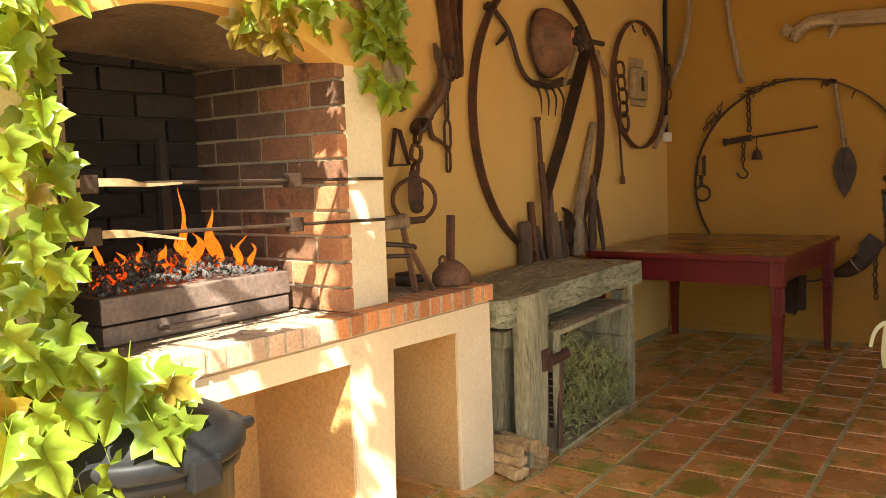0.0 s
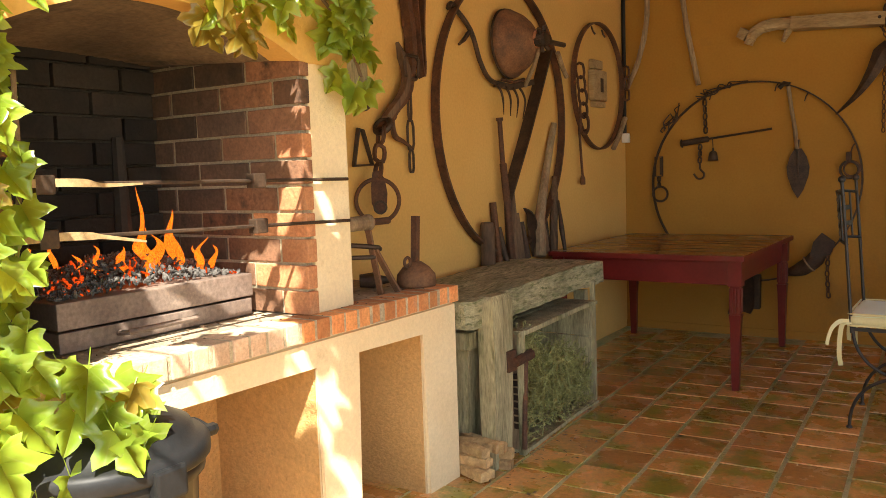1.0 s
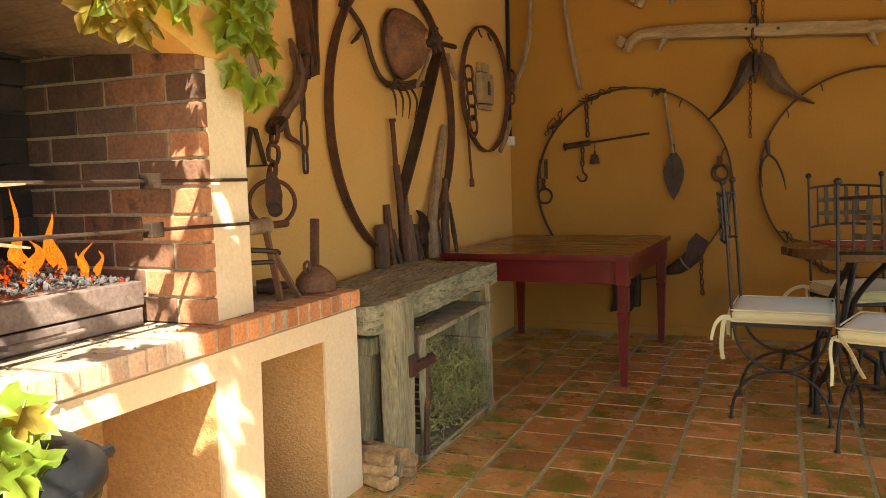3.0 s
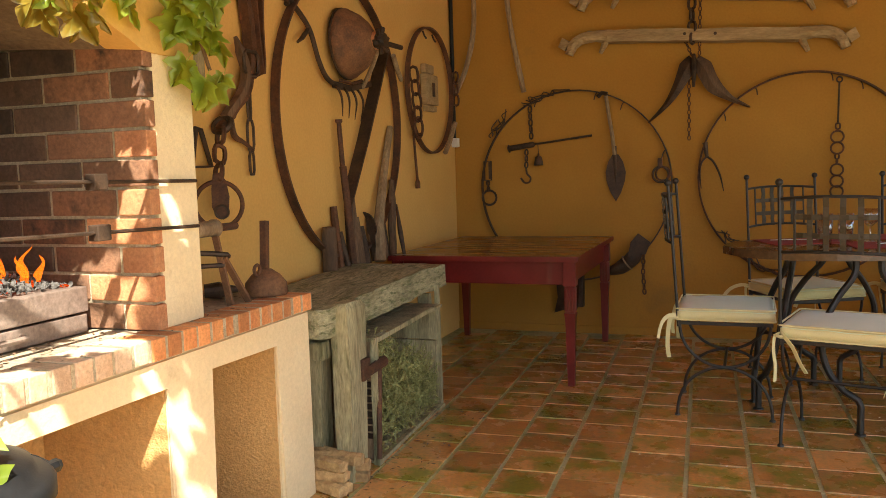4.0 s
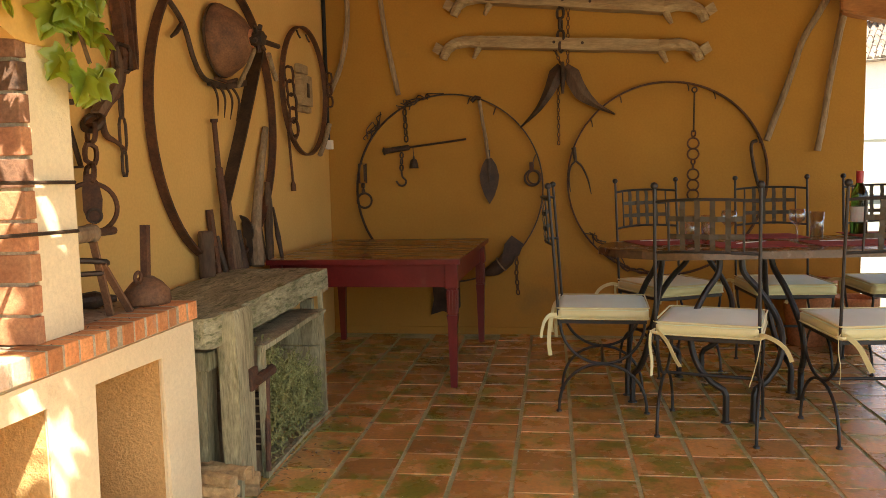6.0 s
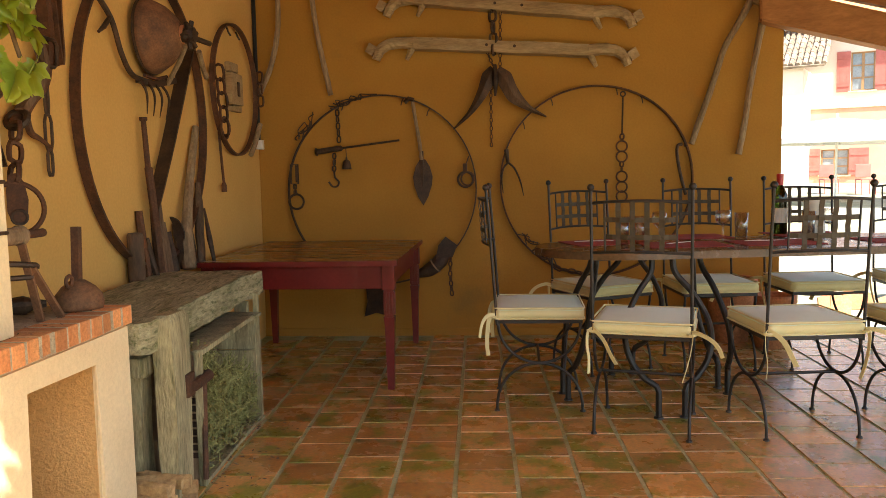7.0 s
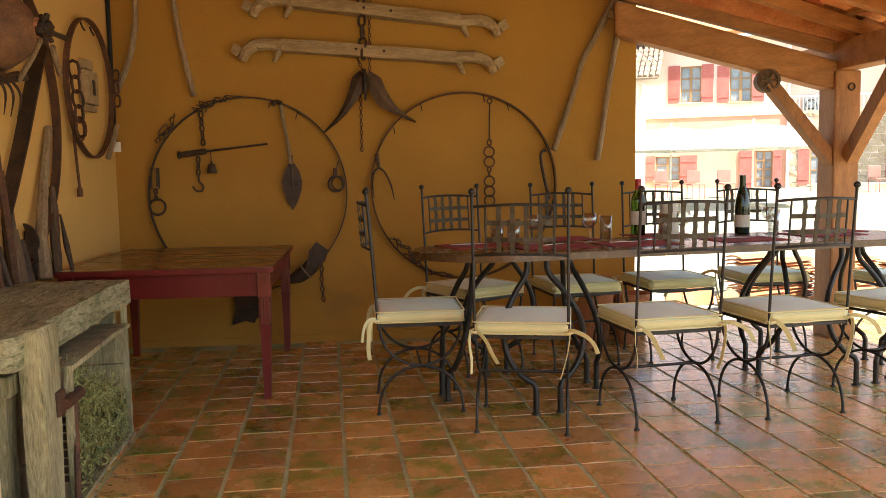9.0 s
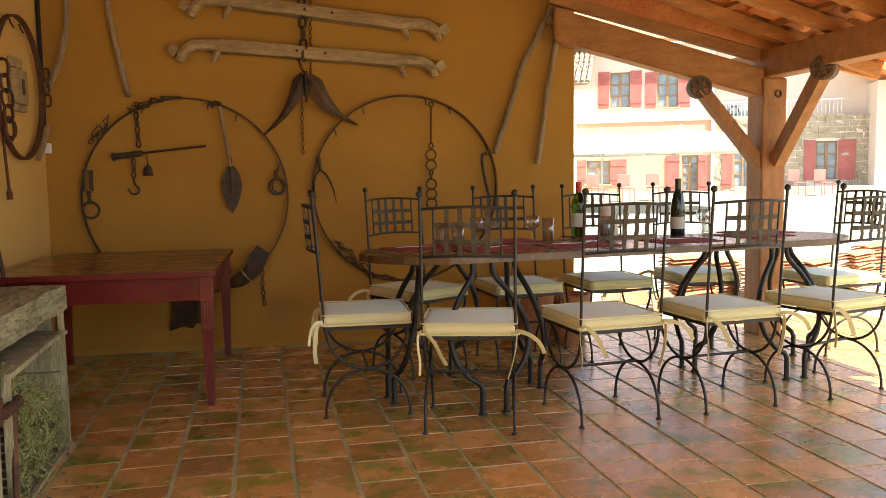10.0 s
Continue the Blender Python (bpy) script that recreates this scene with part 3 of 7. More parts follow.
part("mortar_face", box(B(), (-0.34, NEAR - 0.034, CTOP), (PX - 0.012, NEAR - 0.012, 1.70)), SOOT_MORTAR, hood)
part("back_mortar", box(B(), (-0.34, NEAR - 0.03, CTOP), (-0.252, CHEEK + 0.03, 1.9)), SOOT_MORTAR, hood)
# arched lintel
ab = B()
N = 24
front, back = [], []
y0, y1 = NEAR - 0.22, OUT
for k in range(N + 1):
    y = y0 + (y1 - y0) * k / N
    mid = (NEAR + CHEEK) / 2
    half = (CHEEK - NEAR) / 2
    s = min(1.0, abs(y - mid) / half)
    z = 1.50 + 0.11 * (1 - s * s) if s < 1 else 1.50
    front.append((y, z))
rows = []
for y, z in front:
    rows.append([ab.verts.new(p) for p in ((PX + 0.012, y, z), (PX + 0.012, y, 2.6), (PX - 0.11, y, 2.6), (PX - 0.11, y, z + 0.012))])
for a, b in zip(rows, rows[1:]):
    for j in range(4):
        ab.faces.new((a[j], a[(j + 1) % 4], b[(j + 1) % 4], b[j]))
ab.faces.new(rows[0])
ab.faces.new(rows[-1])
part("arched_lintel", ab, PLASTER, hood, "ochre plastered arched lintel")
cbm = B()
rows = []
for y, z in front:
    rows.append([cbm.verts.new(p) for p in ((PX - 0.112, y, z + 0.012), (PX - 0.112, y, z + 0.07), (-0.34, y, 1.63), (-0.34, y, 1.56))])
for a, b in zip(rows, rows[1:]):
    for j in range(4):
        cbm.faces.new((a[j], a[(j + 1) % 4], b[(j + 1) % 4], b[j]))
cbm.faces.new(rows[0])
cbm.faces.new(rows[-1])
part("hood_ceiling", cbm, SOOTPLASTER, hood, "smoke-blackened plaster under the hood")
part("hood_side", box(B(), (-0.34, OUT - 0.20, 1.625), (PX - 0.112, OUT, 3.4)), PLASTER, hood)
part("hood_side", box(B(), (-0.34, NEAR - 0.22, 1.625), (PX - 0.112, NEAR - 0.02, 3.4)), PLASTER, hood)

# ---- red table ----
rt = thing("red_table", (0.61, -0.78, 0), "dark red painted wooden table with fluted legs and a worn top", "table")
X0, X1, Y0, Y1 = 0.105, 1.165, -1.495, -0.195
edge = [Y0 + (Y1 - Y0) * k / 6 for k in range(7)]
for k in range(6):
    part("board", box(B(), (X0, edge[k] + 0.001, 0.672), (X1, edge[k + 1] - 0.001, 0.70 - 0.0006 * (k % 2)), 0.003), REDTOP, rt, "worn red-brown top board")
for n, lo, hi in (("edging", (X0 - 0.004, Y0 - 0.005, 0.671), (X1 + 0.004, Y0, 0.6985)), ("edging", (X1, Y0 + 0.001, 0.671), (X1 + 0.005, Y1, 0.6985))):
    part(n, box(B(), lo, hi, 0.0015), REDPAINT, rt)
for n, lo, hi in (("apron", (X0 + 0.07, Y0 + 0.045, 0.545), (X1 - 0.07, Y0 + 0.068, 0.671)), ("apron", (X0 + 0.07, Y1 - 0.068, 0.545), (X1 - 0.07, Y1 - 0.045, 0.671)),
                  ("apron", (X0 + 0.045, Y0 + 0.07, 0.545), (X0 + 0.068, Y1 - 0.07, 0.671)), ("apron", (X1 - 0.068, Y0 + 0.07, 0.545), (X1 - 0.045, Y1 - 0.07, 0.671))):
    part(n, box(B(), lo, hi, 0.003), REDPAINT, rt)
for lx in (X0 + 0.038, X1 - 0.048):
    for ly in (Y0 + 0.062, Y1 - 0.056):
        bm = B()
        box(bm, (lx - 0.034, ly - 0.034, 0.54), (lx + 0.034, ly + 0.034, 0.671), 0.003)
        sweep(bm, [(lx, ly, z) for z in (0.0, 0.02, 0.34, 0.37, 0.395)], oblong(1, 1), up=(0, 1, 0), sizes=[0.034, 0.036, 0.050, 0.054, 0.06])
        box(bm, (lx - 0.024, ly - 0.024, 0.395), (lx + 0.024, ly + 0.024, 0.54))
        leg = part("leg", bm, REDPAINT, rt)
        for k in (-0.016, 0.0, 0.016):
            for dx, dy, ox, oy in ((k, 0.0268, 0.0046, 0.003), (k, -0.0268, 0.0046, 0.003), (0.0268, k, 0.003, 0.0046), (-0.0268, k, 0.003, 0.0046)):
                part("reed", box(B(), (lx + dx - ox, ly + dy - oy, 0.405), (lx + dx + ox, ly + dy + oy, 0.53), 0.0018), REDPAINT, leg)

# ---- workbench ----
wbench = thing("workbench", (0.3, -2.4, 0), "weathered grey timber workbench with thick mossy top and leg vice", "workbench")
bm = B()
sweep(bm, [(0.30, y, 0.612 + 0.012 * (y + 3.08) + 0.005 * math.sin(5 * y)) for y in np.linspace(-3.08, -1.665, 32)], [(-0.24, -0.048), (0.10, -0.050), (0.235, -0.050), (0.262, -0.022), (0.258, 0.035), (0.235, 0.062), (0.12, 0.064), (0.0, 0.058), (-0.12, 0.062), (-0.24, 0.066)], up=(0, 0, 1), rough=0.0045, seed=3, sizes=[0.93, 0.98] + [1.0] * 25 + [1.0, 0.99, 0.96, 0.90, 0.74])
rough_up(bm, 0.010, 5.0, 2.0)
part("bench_top", bm, MOSSWOOD, wbench, "thick grey slab top grown over with moss", smooth=False)
part("leg", sweep(B(), [(0.40, -2.93, 0.0), (0.40, -2.94, 0.3), (0.41, -2.94, 0.54)], oblong(0.12, 0.09), up=(0, 1, 0), rough=0.004), GREYWOOD, wbench)
part("leg", sweep(B(), [(0.47, -1.90, 0.0), (0.47, -1.89, 0.3), (0.46, -1.88, 0.55)], oblong(0.06, 0.05), up=(0, 1, 0), rough=0.004), GREYWOOD, wbench)
part("leg", sweep(B(), [(0.10, -2.93, 0.0), (0.10, -2.93, 0.54)], oblong(0.10, 0.09), up=(0, 1, 0), rough=0.004), GREYWOOD, wbench)
part("leg", sweep(B(), [(0.10, -1.90, 0.0), (0.10, -1.90, 0.54)], oblong(0.09, 0.09), up=(0, 1, 0), rough=0.004), GREYWOOD, wbench)
part("vice_jaw", sweep(B(), [(0.565, -2.94, 0.0), (0.56, -2.93, 0.2), (0.553, -2.915, 0.45), (0.547, -2.905, 0.655), (0.546, -2.905, 0.678)], oblong(0.07, 0.15), up=(0, 1, 0), rough=0.005, sizes=[0.85, 0.95, 1.05, 1.0, 0.8]), GREYWOOD, wbench, "upright grey jaw of the leg vice")
part("side_board", sweep(B(), [(0.30, -2.99, 0.0), (0.30, -2.985, 0.25), (0.30, -2.98, 0.535)], oblong(0.16, 0.03), up=(0, 1, 0), rough=0.004, seed=4), GREYWOOD, wbench)
part("bearer", box(B(), (0.06, -3.03, 0.47), (0.50, -2.90, 0.54), 0.008), GREYWOOD, wbench)
screw = part("vice_screw", tube(B(), [(0.61, -2.86, 0.40), (0.61, -2.73, 0.41)], 0.024, 10, sizes=[0.8, 1.0]), RUST, wbench, "rusty iron vice screw")
part("bracket", box(B(), (0.585, -2.895, 0.365), (0.603, -2.835, 0.45), 0.004), RUST, wbench, "rusty iron plate")
part("bar", tube(B(), [(0.612, -2.775, 0.39), (0.612, -2.79, 0.20), (0.612, -2.80, 0.03)], 0.011, 8), RUST, wbench, "rusty hanging bar")

# crate of dry herbs under the bench
crate = thing("wooden_crate", (0.36, -2.36, 0), "grey wooden crate on its side, stuffed with dry herbs", "crate")
Z = 0.495
for z0, z1 in ((0.012, 0.165), (0.17, 0.33), (0.335, Z)):
    part("board", box(B(), (0.14, -2.775, z0), (0.592, -2.757, z1), 0.002), STICKWOOD, crate)
    part("board", box(B(), (0.14, -1.962, z0), (0.55, -1.944, z1), 0.002), GREYWOOD, crate)
for x0, x1 in ((0.14, 0.285), (0.29, 0.43), (0.435, 0.585)):
    part("board", box(B(), (x0, -2.78, Z), (min(x1, 0.578), -1.94, Z + 0.016), 0.002), GREYWOOD, crate)
    part("board", box(B(), (x0, -2.78, -0.002), (min(x1, 0.578), -1.94, 0.011), 0.002), GREYWOOD, crate)
for y0, y1 in ((-2.755, -2.49), (-2.485, -2.22), (-2.215, -1.965)):
    part("back_board", box(B(), (0.12, y0, 0.012), (0.138, y1, Z), 0.002), GREYWOOD, crate)
part("rim", sweep(B(), [(0.598, -2.786, 0.0), (0.598, -2.784, 0.25), (0.594, -2.78, Z + 0.02)], oblong(0.028, 0.024), up=(0, 1, 0), rough=0.002), GREYWOOD, crate)
part("rim", sweep(B(), [(0.556, -1.945, 0.0), (0.556, -1.945, 0.3), (0.553, -1.945, Z + 0.11)], oblong(0.024, 0.020), up=(0, 1, 0), rough=0.002), GREYWOOD, crate, "pale splintered upright")
part("rim", sweep(B(), [(0.600, -2.78, 0.006), (0.556, -1.95, 0.006)], oblong(0.018, 0.02), rough=0.001), GREYWOOD, crate)
part("rim", sweep(B(), [(0.600, -2.80, Z + 0.006), (0.558, -1.94, Z + 0.010)], oblong(0.016, 0.02), rough=0.001), GREYWOOD, crate)
for k in range(8):
    part("stamp_bar", box(B(), (0.553, -2.7765, 0.10 + k * 0.030), (0.580, -2.7755, 0.122 + k * 0.030)), DARK_IRON, crate, "faded dark stencil mark")
hb = B()
rng = random.Random(8)
for k in range(1500):
    u = rng.random()
    top = 0.47 - 0.27 * u + 0.035 * math.sin(11 * u)
    p = Vector((0.34 + (0.25 - 0.045 * u) * rng.random() ** 0.5, -2.73 + u * 0.75, 0.02 + rng.random() ** 0.8 * top))
    d = Vector((rng.uniform(-0.2, 0.5), rng.uniform(-1, 1), rng.uniform(-0.8, 0.8))).normalized()
    bend = Vector((rng.uniform(-0.3, 0.3), rng.uniform(-1, 1), rng.uniform(-1, 1)))
    n, w = rng.choice((4, 5, 6)), rng.uniform(0.0012, 0.0026)
    line = [p]
    for _ in range(n):
        d = (d + bend * rng.uniform(0.1, 0.5)).normalized()
        q = line[-1] + d * rng.uniform(0.010, 0.020)
        q.x, q.z, q.y = min(q.x, 0.612 - 0.045 * u), max(q.z, 0.016), min(max(q.y, -2.752), -1.968)
        line.append(q)
    side = d.cross(Vector((rng.uniform(-1, 1), rng.uniform(-1, 1), rng.uniform(-1, 1)))).normalized() * w
    edge_a, edge_b = [hb.verts.new(q - side) for q in line], [hb.verts.new(q + side) for q in line]
    for i in range(n):
        hb.faces.new((edge_a[i], edge_a[i + 1], edge_b[i + 1], edge_b[i]))
    for q, r in zip(line, line[1:]):
        for _ in range(2):
            e = Vector((rng.uniform(-0.4, 1), rng.uniform(-1, 1), rng.uniform(-1, 1))).normalized() * rng.uniform(0.006, 0.013)
            f = e.cross(Vector((rng.uniform(-1, 1), rng.uniform(-1, 1), 0.3))).normalized() * 0.0032
            m = (q + r) / 2
            hb.faces.new([hb.verts.new(v) for v in (m, m + e * 0.55 + f, m + e, m + e * 0.45 - f)])
solo("dry_herbs", hb, HAY, "tangle of dry green-brown herb stalks filling the crate", "herbs", kind="stuff")
# ---- dining table ----
TC, TA = Vector((3.37, -1.385, 0)), radians(8.0)
TM = Matrix.Translation(TC) @ Matrix.Rotation(TA, 4, "Z")
dt = thing("dining_table", TC, "long brown dining table with rounded ends on black wrought iron legs", "table")


def top_outline(x):
    half = 1.50
    a = max(0.0, (abs(x) - 1.05) / (half - 1.05))
    return 0.36 * math.sqrt(max(0.0, 1 - a * a))


for x0, x1 in ((-1.5, -0.80), (-0.797, 0.797), (0.80, 1.5)):
    xs_ = [x0 + (x1 - x0) * k / 24 for k in range(25)]
    line = [(x, -max(0.002, top_outline(x))) for x in xs_] + [(x, max(0.002, top_outline(x))) for x in reversed(xs_)]
    bm = plate(B(), line, (1, 0, 0), (0, 1, 0), (0, 0, 0.735), 0.035)
    bm.transform(TM)
    part("top_leaf", bm, TABLETOP, dt)
rim = [(x, -top_outline(x) - 0.004) for x in np.linspace(-1.5, 1.5, 60)] + [(x, top_outline(x) + 0.004) for x in np.linspace(1.5, -1.5, 60)]
bm = sweep(B(), [(x, y, 0.751) for x, y in rim], oblong(0.008, 0.034), closed=True)
bm.transform(TM)
part("rim", bm, TABLETOP, dt)
for px in (-0.94, 0.87):
    for a in range(4):
        d = Vector((math.cos(a * math.pi / 2), math.sin(a * math.pi / 2), 0))
        for off in (-1, 1):
            s = Vector((-d.y, d.x, 0)) * off
            c = Vector((px, 0, 0)) + s * 0.062
            o = Vector((px, 0, 0))
            pts = [o + d * r + s * w + Vector((0, 0, z)) for r, w, z in ((0.26, 0.05, 0.735), (0.27, 0.06, 0.66), (0.30, 0.13, 0.57), (0.33, 0.19, 0.46), (0.355, 0.205, 0.36), (0.375, 0.18, 0.26), (0.39, 0.125, 0.185))]
            bm = tube(B(), curve(pts, 4) + [o + d * 0.405 + s * 0.072 + Vector((0, 0, 0.150)), c + d * 0.41 + Vector((0, 0, 0.125)), c + d * 0.41], 0.0145, 8)
            lathe(bm, [(0.0, 0.0), (0.024, 0.0), (0.022, 0.006), (0.013, 0.008)], c + d * 0.41, 10)
            bm.transform(TM)
            part("leg", bm, WROUGHT, dt)
    bm = ring(B(), (px, 0, 0.37), 0.10, 0.009, (1, 0, 0), (0, 1, 0))
    bm.transform(TM)
    part("collar", bm, WROUGHT, dt)
    for sy in (-0.24, 0.24):
        bm = box(B(), (px - 0.33, sy - 0.012, 0.722), (px + 0.33, sy + 0.012, 0.735))
        bm.transform(TM)
        part("rail", bm, WROUGHT, dt)


# ---- chairs ----
def ribbon(bm, pts, w, twist=(1, 0, 0)):
    return sweep(bm, curve(pts, 5), oblong(w, 0.0025), up=twist)


def dining_chair(group):
    c = thing("dining_chair", (0, 0, 0), "black wrought iron dining chair with lattice back and tied cream cushion", "chair", group)
    r = 0.0070
    for sx in (-0.2, 0.2):
        arch = [(sx, 0.205 * math.cos(t), 0.235 * math.sin(t) ** 0.85) for t in np.linspace(0, math.pi, 21)]
        bm = tube(B(), arch, r, 8)
        for sy in (-0.205, 0.205):
            lathe(bm, [(0, 0), (0.014, 0), (0.012, 0.008), (0.008, 0.01)], (sx, sy, 0), 8)
        part("leg_arch", bm, WROUGHT, c)
        part("cradle", tube(B(), [(sx, 0.195 * math.cos(t), 0.432 - 0.195 * math.sin(t)) for t in np.linspace(0, math.pi, 21)], r, 8), WROUGHT, c)
        lean = [(sx * 1.03, -0.20, 0.42), (sx * 1.03, -0.205, 0.50), (sx * 1.03, -0.225, 0.80), (sx * 1.03, -0.245, 1.066)]
        p = part("back_post", tube(B(), lean, r, 8, steps=4), WROUGHT, c)
        part("finial", lathe(B(), [(0, -0.016), (0.010, -0.0125), (0.0155, -0.004), (0.0155, 0.004), (0.010, 0.0125), (0, 0.016)], (sx * 1.03, -0.246, 1.078), 12), WROUGHT, p, smooth=True)
    part("stretcher", tube(B(), [(-0.2, 0, 0.236), (0.2, 0, 0.236)], 0.007, 8), WROUGHT, c)
    part("seat_frame", sweep(B(), [(-0.206, -0.2, 0.436), (0.206, -0.2, 0.436), (0.2, 0.2, 0.436), (-0.2, 0.2, 0.436)], oblong(0.014, 0.014), closed=True), WROUGHT, c)
    for k in (-0.12, 0.0, 0.12):
        part("seat_slat", tube(B(), [(-0.2, k, 0.432), (-0.1, k, 0.415), (0.1, k, 0.415), (0.2, k, 0.432)], 0.0045, 6, steps=5), WROUGHT, c)

    def back_y(x, z):
        return -0.205 - 0.15 * max(0, z - 0.5) ** 1.15 * 0.5 - 0.05 * (1 - (x / 0.2) ** 2)
    for z, n in ((1.012, "top_rail"), (0.800, "bottom_rail")):
        part(n, tube(B(), [(x, back_y(x, z), z + 0.010 * (1 - (x / 0.2) ** 2)) for x in np.linspace(-0.203, 0.203, 13)], 0.0065, 8), WROUGHT, c)
    for x in (-0.146, 0.146):
        part("side_bar", tube(B(), [(x, back_y(x, z), z) for z in np.linspace(0.801, 1.014, 5)], 0.005, 6), WROUGHT, c)
    for k, x in enumerate((-0.088, -0.0295, 0.0295, 0.088)):
        part("band", sweep(B(), [(x, back_y(x, z) + 0.003 * (-1) ** (k + j), z) for j, z in enumerate(np.linspace(0.802, 1.018, 7))], oblong(0.021, 0.003), up=(0, 1, 0)), BRONZED, c)
    for j, z in enumerate((0.871, 0.943)):
        part("band", sweep(B(), [(x, back_y(x, z) + 0.003 * (-1) ** (k + j), z) for k, x in enumerate(np.linspace(-0.146, 0.146, 10))], oblong(0.003, 0.021), up=(0, 0, 1)), BRONZED, c)
    bm = B()
    bmesh.ops.create_grid(bm, x_segments=14, y_segments=14, size=0.213)
    for v in bm.verts:
        u, w = v.co.x / 0.213, v.co.y / 0.213
        v.co.z = 0.501 + 0.014 * (1 - u * u) * (1 - w * w) + 0.004 * noise.noise(v.co * 11)
    ext = bmesh.ops.extrude_face_region(bm, geom=bm.faces[:])
    for v in [g for g in ext["geom"] if isinstance(g, bmesh.types.BMVert)]:
        v.co.z = 0.447 + 0.002 * noise.noise(v.co * 9)
    bmesh.ops.recalc_face_normals(bm, faces=bm.faces[:])
    bmesh.ops.bevel(bm, geom=[e for e in bm.edges if len(e.link_faces) == 2 and e.calc_face_angle() > 0.9], offset=0.009, segments=2, affect="EDGES")
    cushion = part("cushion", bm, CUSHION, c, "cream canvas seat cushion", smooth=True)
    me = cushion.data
    me.materials.append(CUSHION_SKYLIT)
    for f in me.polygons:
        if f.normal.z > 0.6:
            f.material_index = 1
    for z in (0.503, 0.452):
        part("piping", sweep(B(), [(x * 0.214, y * 0.214, z) for x, y in ((-1, -0.95), (-0.95, -1), (0.95, -1), (1, -0.95), (1, 0.95), (0.95, 1), (-0.95, 1), (-1, 0.95))], circle(0.004, 5), closed=True), CUSHION, cushion)
    for sx in (-1, 1):
        bm = B()
        if sx < 0:
            ribbon(bm, [(-0.205, -0.205, 0.468), (-0.222, -0.228, 0.455), (-0.224, -0.236, 0.40), (-0.216, -0.238, 0.34), (-0.218, -0.236, 0.275)], 0.018)
            ribbon(bm, [(-0.205, -0.205, 0.468), (-0.185, -0.235, 0.462), (-0.150, -0.250, 0.425), (-0.120, -0.255, 0.365), (-0.098, -0.25, 0.325)], 0.022)
        else:
            ribbon(bm, [(0.205, -0.205, 0.468), (0.212, -0.235, 0.455), (0.204, -0.246, 0.39), (0.188, -0.25, 0.32), (0.172, -0.245, 0.265)], 0.019)
            ribbon(bm, [(0.205, -0.205, 0.468), (0.235, -0.24, 0.472), (0.280, -0.262, 0.455), (0.312, -0.272, 0.425), (0.330, -0.278, 0.385)], 0.019, (0, 1, 0))
        ring(bm, (sx * 0.208, -0.218, 0.462), 0.017, 0.005, (1, 0, 0), (0, 1, 0), 10, 5)
        part("tie", bm, CUSHION, cushion)
    return c


GROUP = "chairs round the dining table"
chair = dining_chair(GROUP)
chair.matrix_basis = pose(2.36, -2.01, 0, 0, 0, -15)
for x, y, a, label in (
        (1.895, -1.625, -91, "wrought iron chair at the table's head, cushion ties hanging loose"),
        (3.00, -2.01, 6.5, ""), (3.645, -1.95, 7, ""), (4.34, -1.83, 16.5, ""),
        (2.29, -0.90, 208, "wrought iron chair turned towards the table's middle, back to the wall"), (2.92, -0.85, 185, ""), (3.53, -0.80, 184, ""), (4.22, -0.66, 178, ""),
        (4.98, -1.0, 97, "wrought iron chair at the far end of the table")):
    tagged(copy_thing(chair, pose(x, y, 0, 0, 0, a)), label)


# ---- on the table ----
TOP = 0.7705


def on_table(x, y):
    return Vector((x, y, TOP))


def bottle(x, y, s, material, label, cap, cap_label, sloping=False):
    b = on_table(x, y)
    t = thing("wine_bottle", b, label, "bottle")
    prof = [(0, 0.004), (0.036, 0), (0.039, 0.006), (0.039, 0.18), (0.037, 0.20), (0.022, 0.235), (0.0155, 0.25), (0.0148, 0.295), (0.016, 0.297), (0.016, 0.306), (0, 0.306)]
    if sloping:
        prof[4:7] = [(0.0385, 0.145), (0.034, 0.180), (0.0265, 0.215), (0.019, 0.240), (0.0155, 0.255)]
        prof[3] = (0.039, 0.125)
    part("glass_body", lathe(B(), [(r * s, h * s) for r, h in prof], b, 24), material, t, smooth=True)
    lo, hi = (0.035, 0.10) if sloping else (0.06, 0.135)
    part("label", lathe(B(), [(0.0396 * s, lo * s), (0.0398 * s, lo * s + 0.002), (0.0398 * s, hi * s - 0.002), (0.0396 * s, hi * s)], b, 24), PAPER, t, "cream paper label")
    part("capsule", lathe(B(), [(0.0162 * s, 0.25 * s), (0.0166 * s, 0.252 * s), (0.0172 * s, 0.307 * s), (0, 0.309 * s)], b, 16), cap, t, cap_label)


bottle(3.27, -0.98, 1.10, BOTTLE, "green wine bottle with cream label and red capsule on the table", CAPRED, "red foil capsule")
bottle(3.91, -1.0, 1.14, DARKBOTTLE, "dark wine bottle with a pale label on the table", DARKBOTTLE, "dark foil capsule", True)


def wine_glass(x, y):
    b = on_table(x, y)
    prof = [(0, 0.0), (0.034, 0.0), (0.032, 0.003), (0.006, 0.008), (0.0045, 0.07), (0.012, 0.078), (0.036, 0.10), (0.041, 0.125), (0.036, 0.158), (0.0345, 0.158), (0.0392, 0.125), (0.034, 0.102), (0.0, 0.082)]
    solo("wine_glass", lathe(B(), prof, b, 20), GLASS, "clear stemmed wine glass standing on the table", "glass", "table glasses", smooth=True)


def tumbler(x, y):
    b = on_table(x, y)
    prof = [(0, 0.0), (0.030, 0.0), (0.036, 0.14), (0.0345, 0.14), (0.0285, 0.012), (0, 0.012)]
    solo("tumbler", lathe(B(), prof, b, 18), GLASS, "clear tall water tumbler standing on the table", "glass", "table glasses", smooth=True)


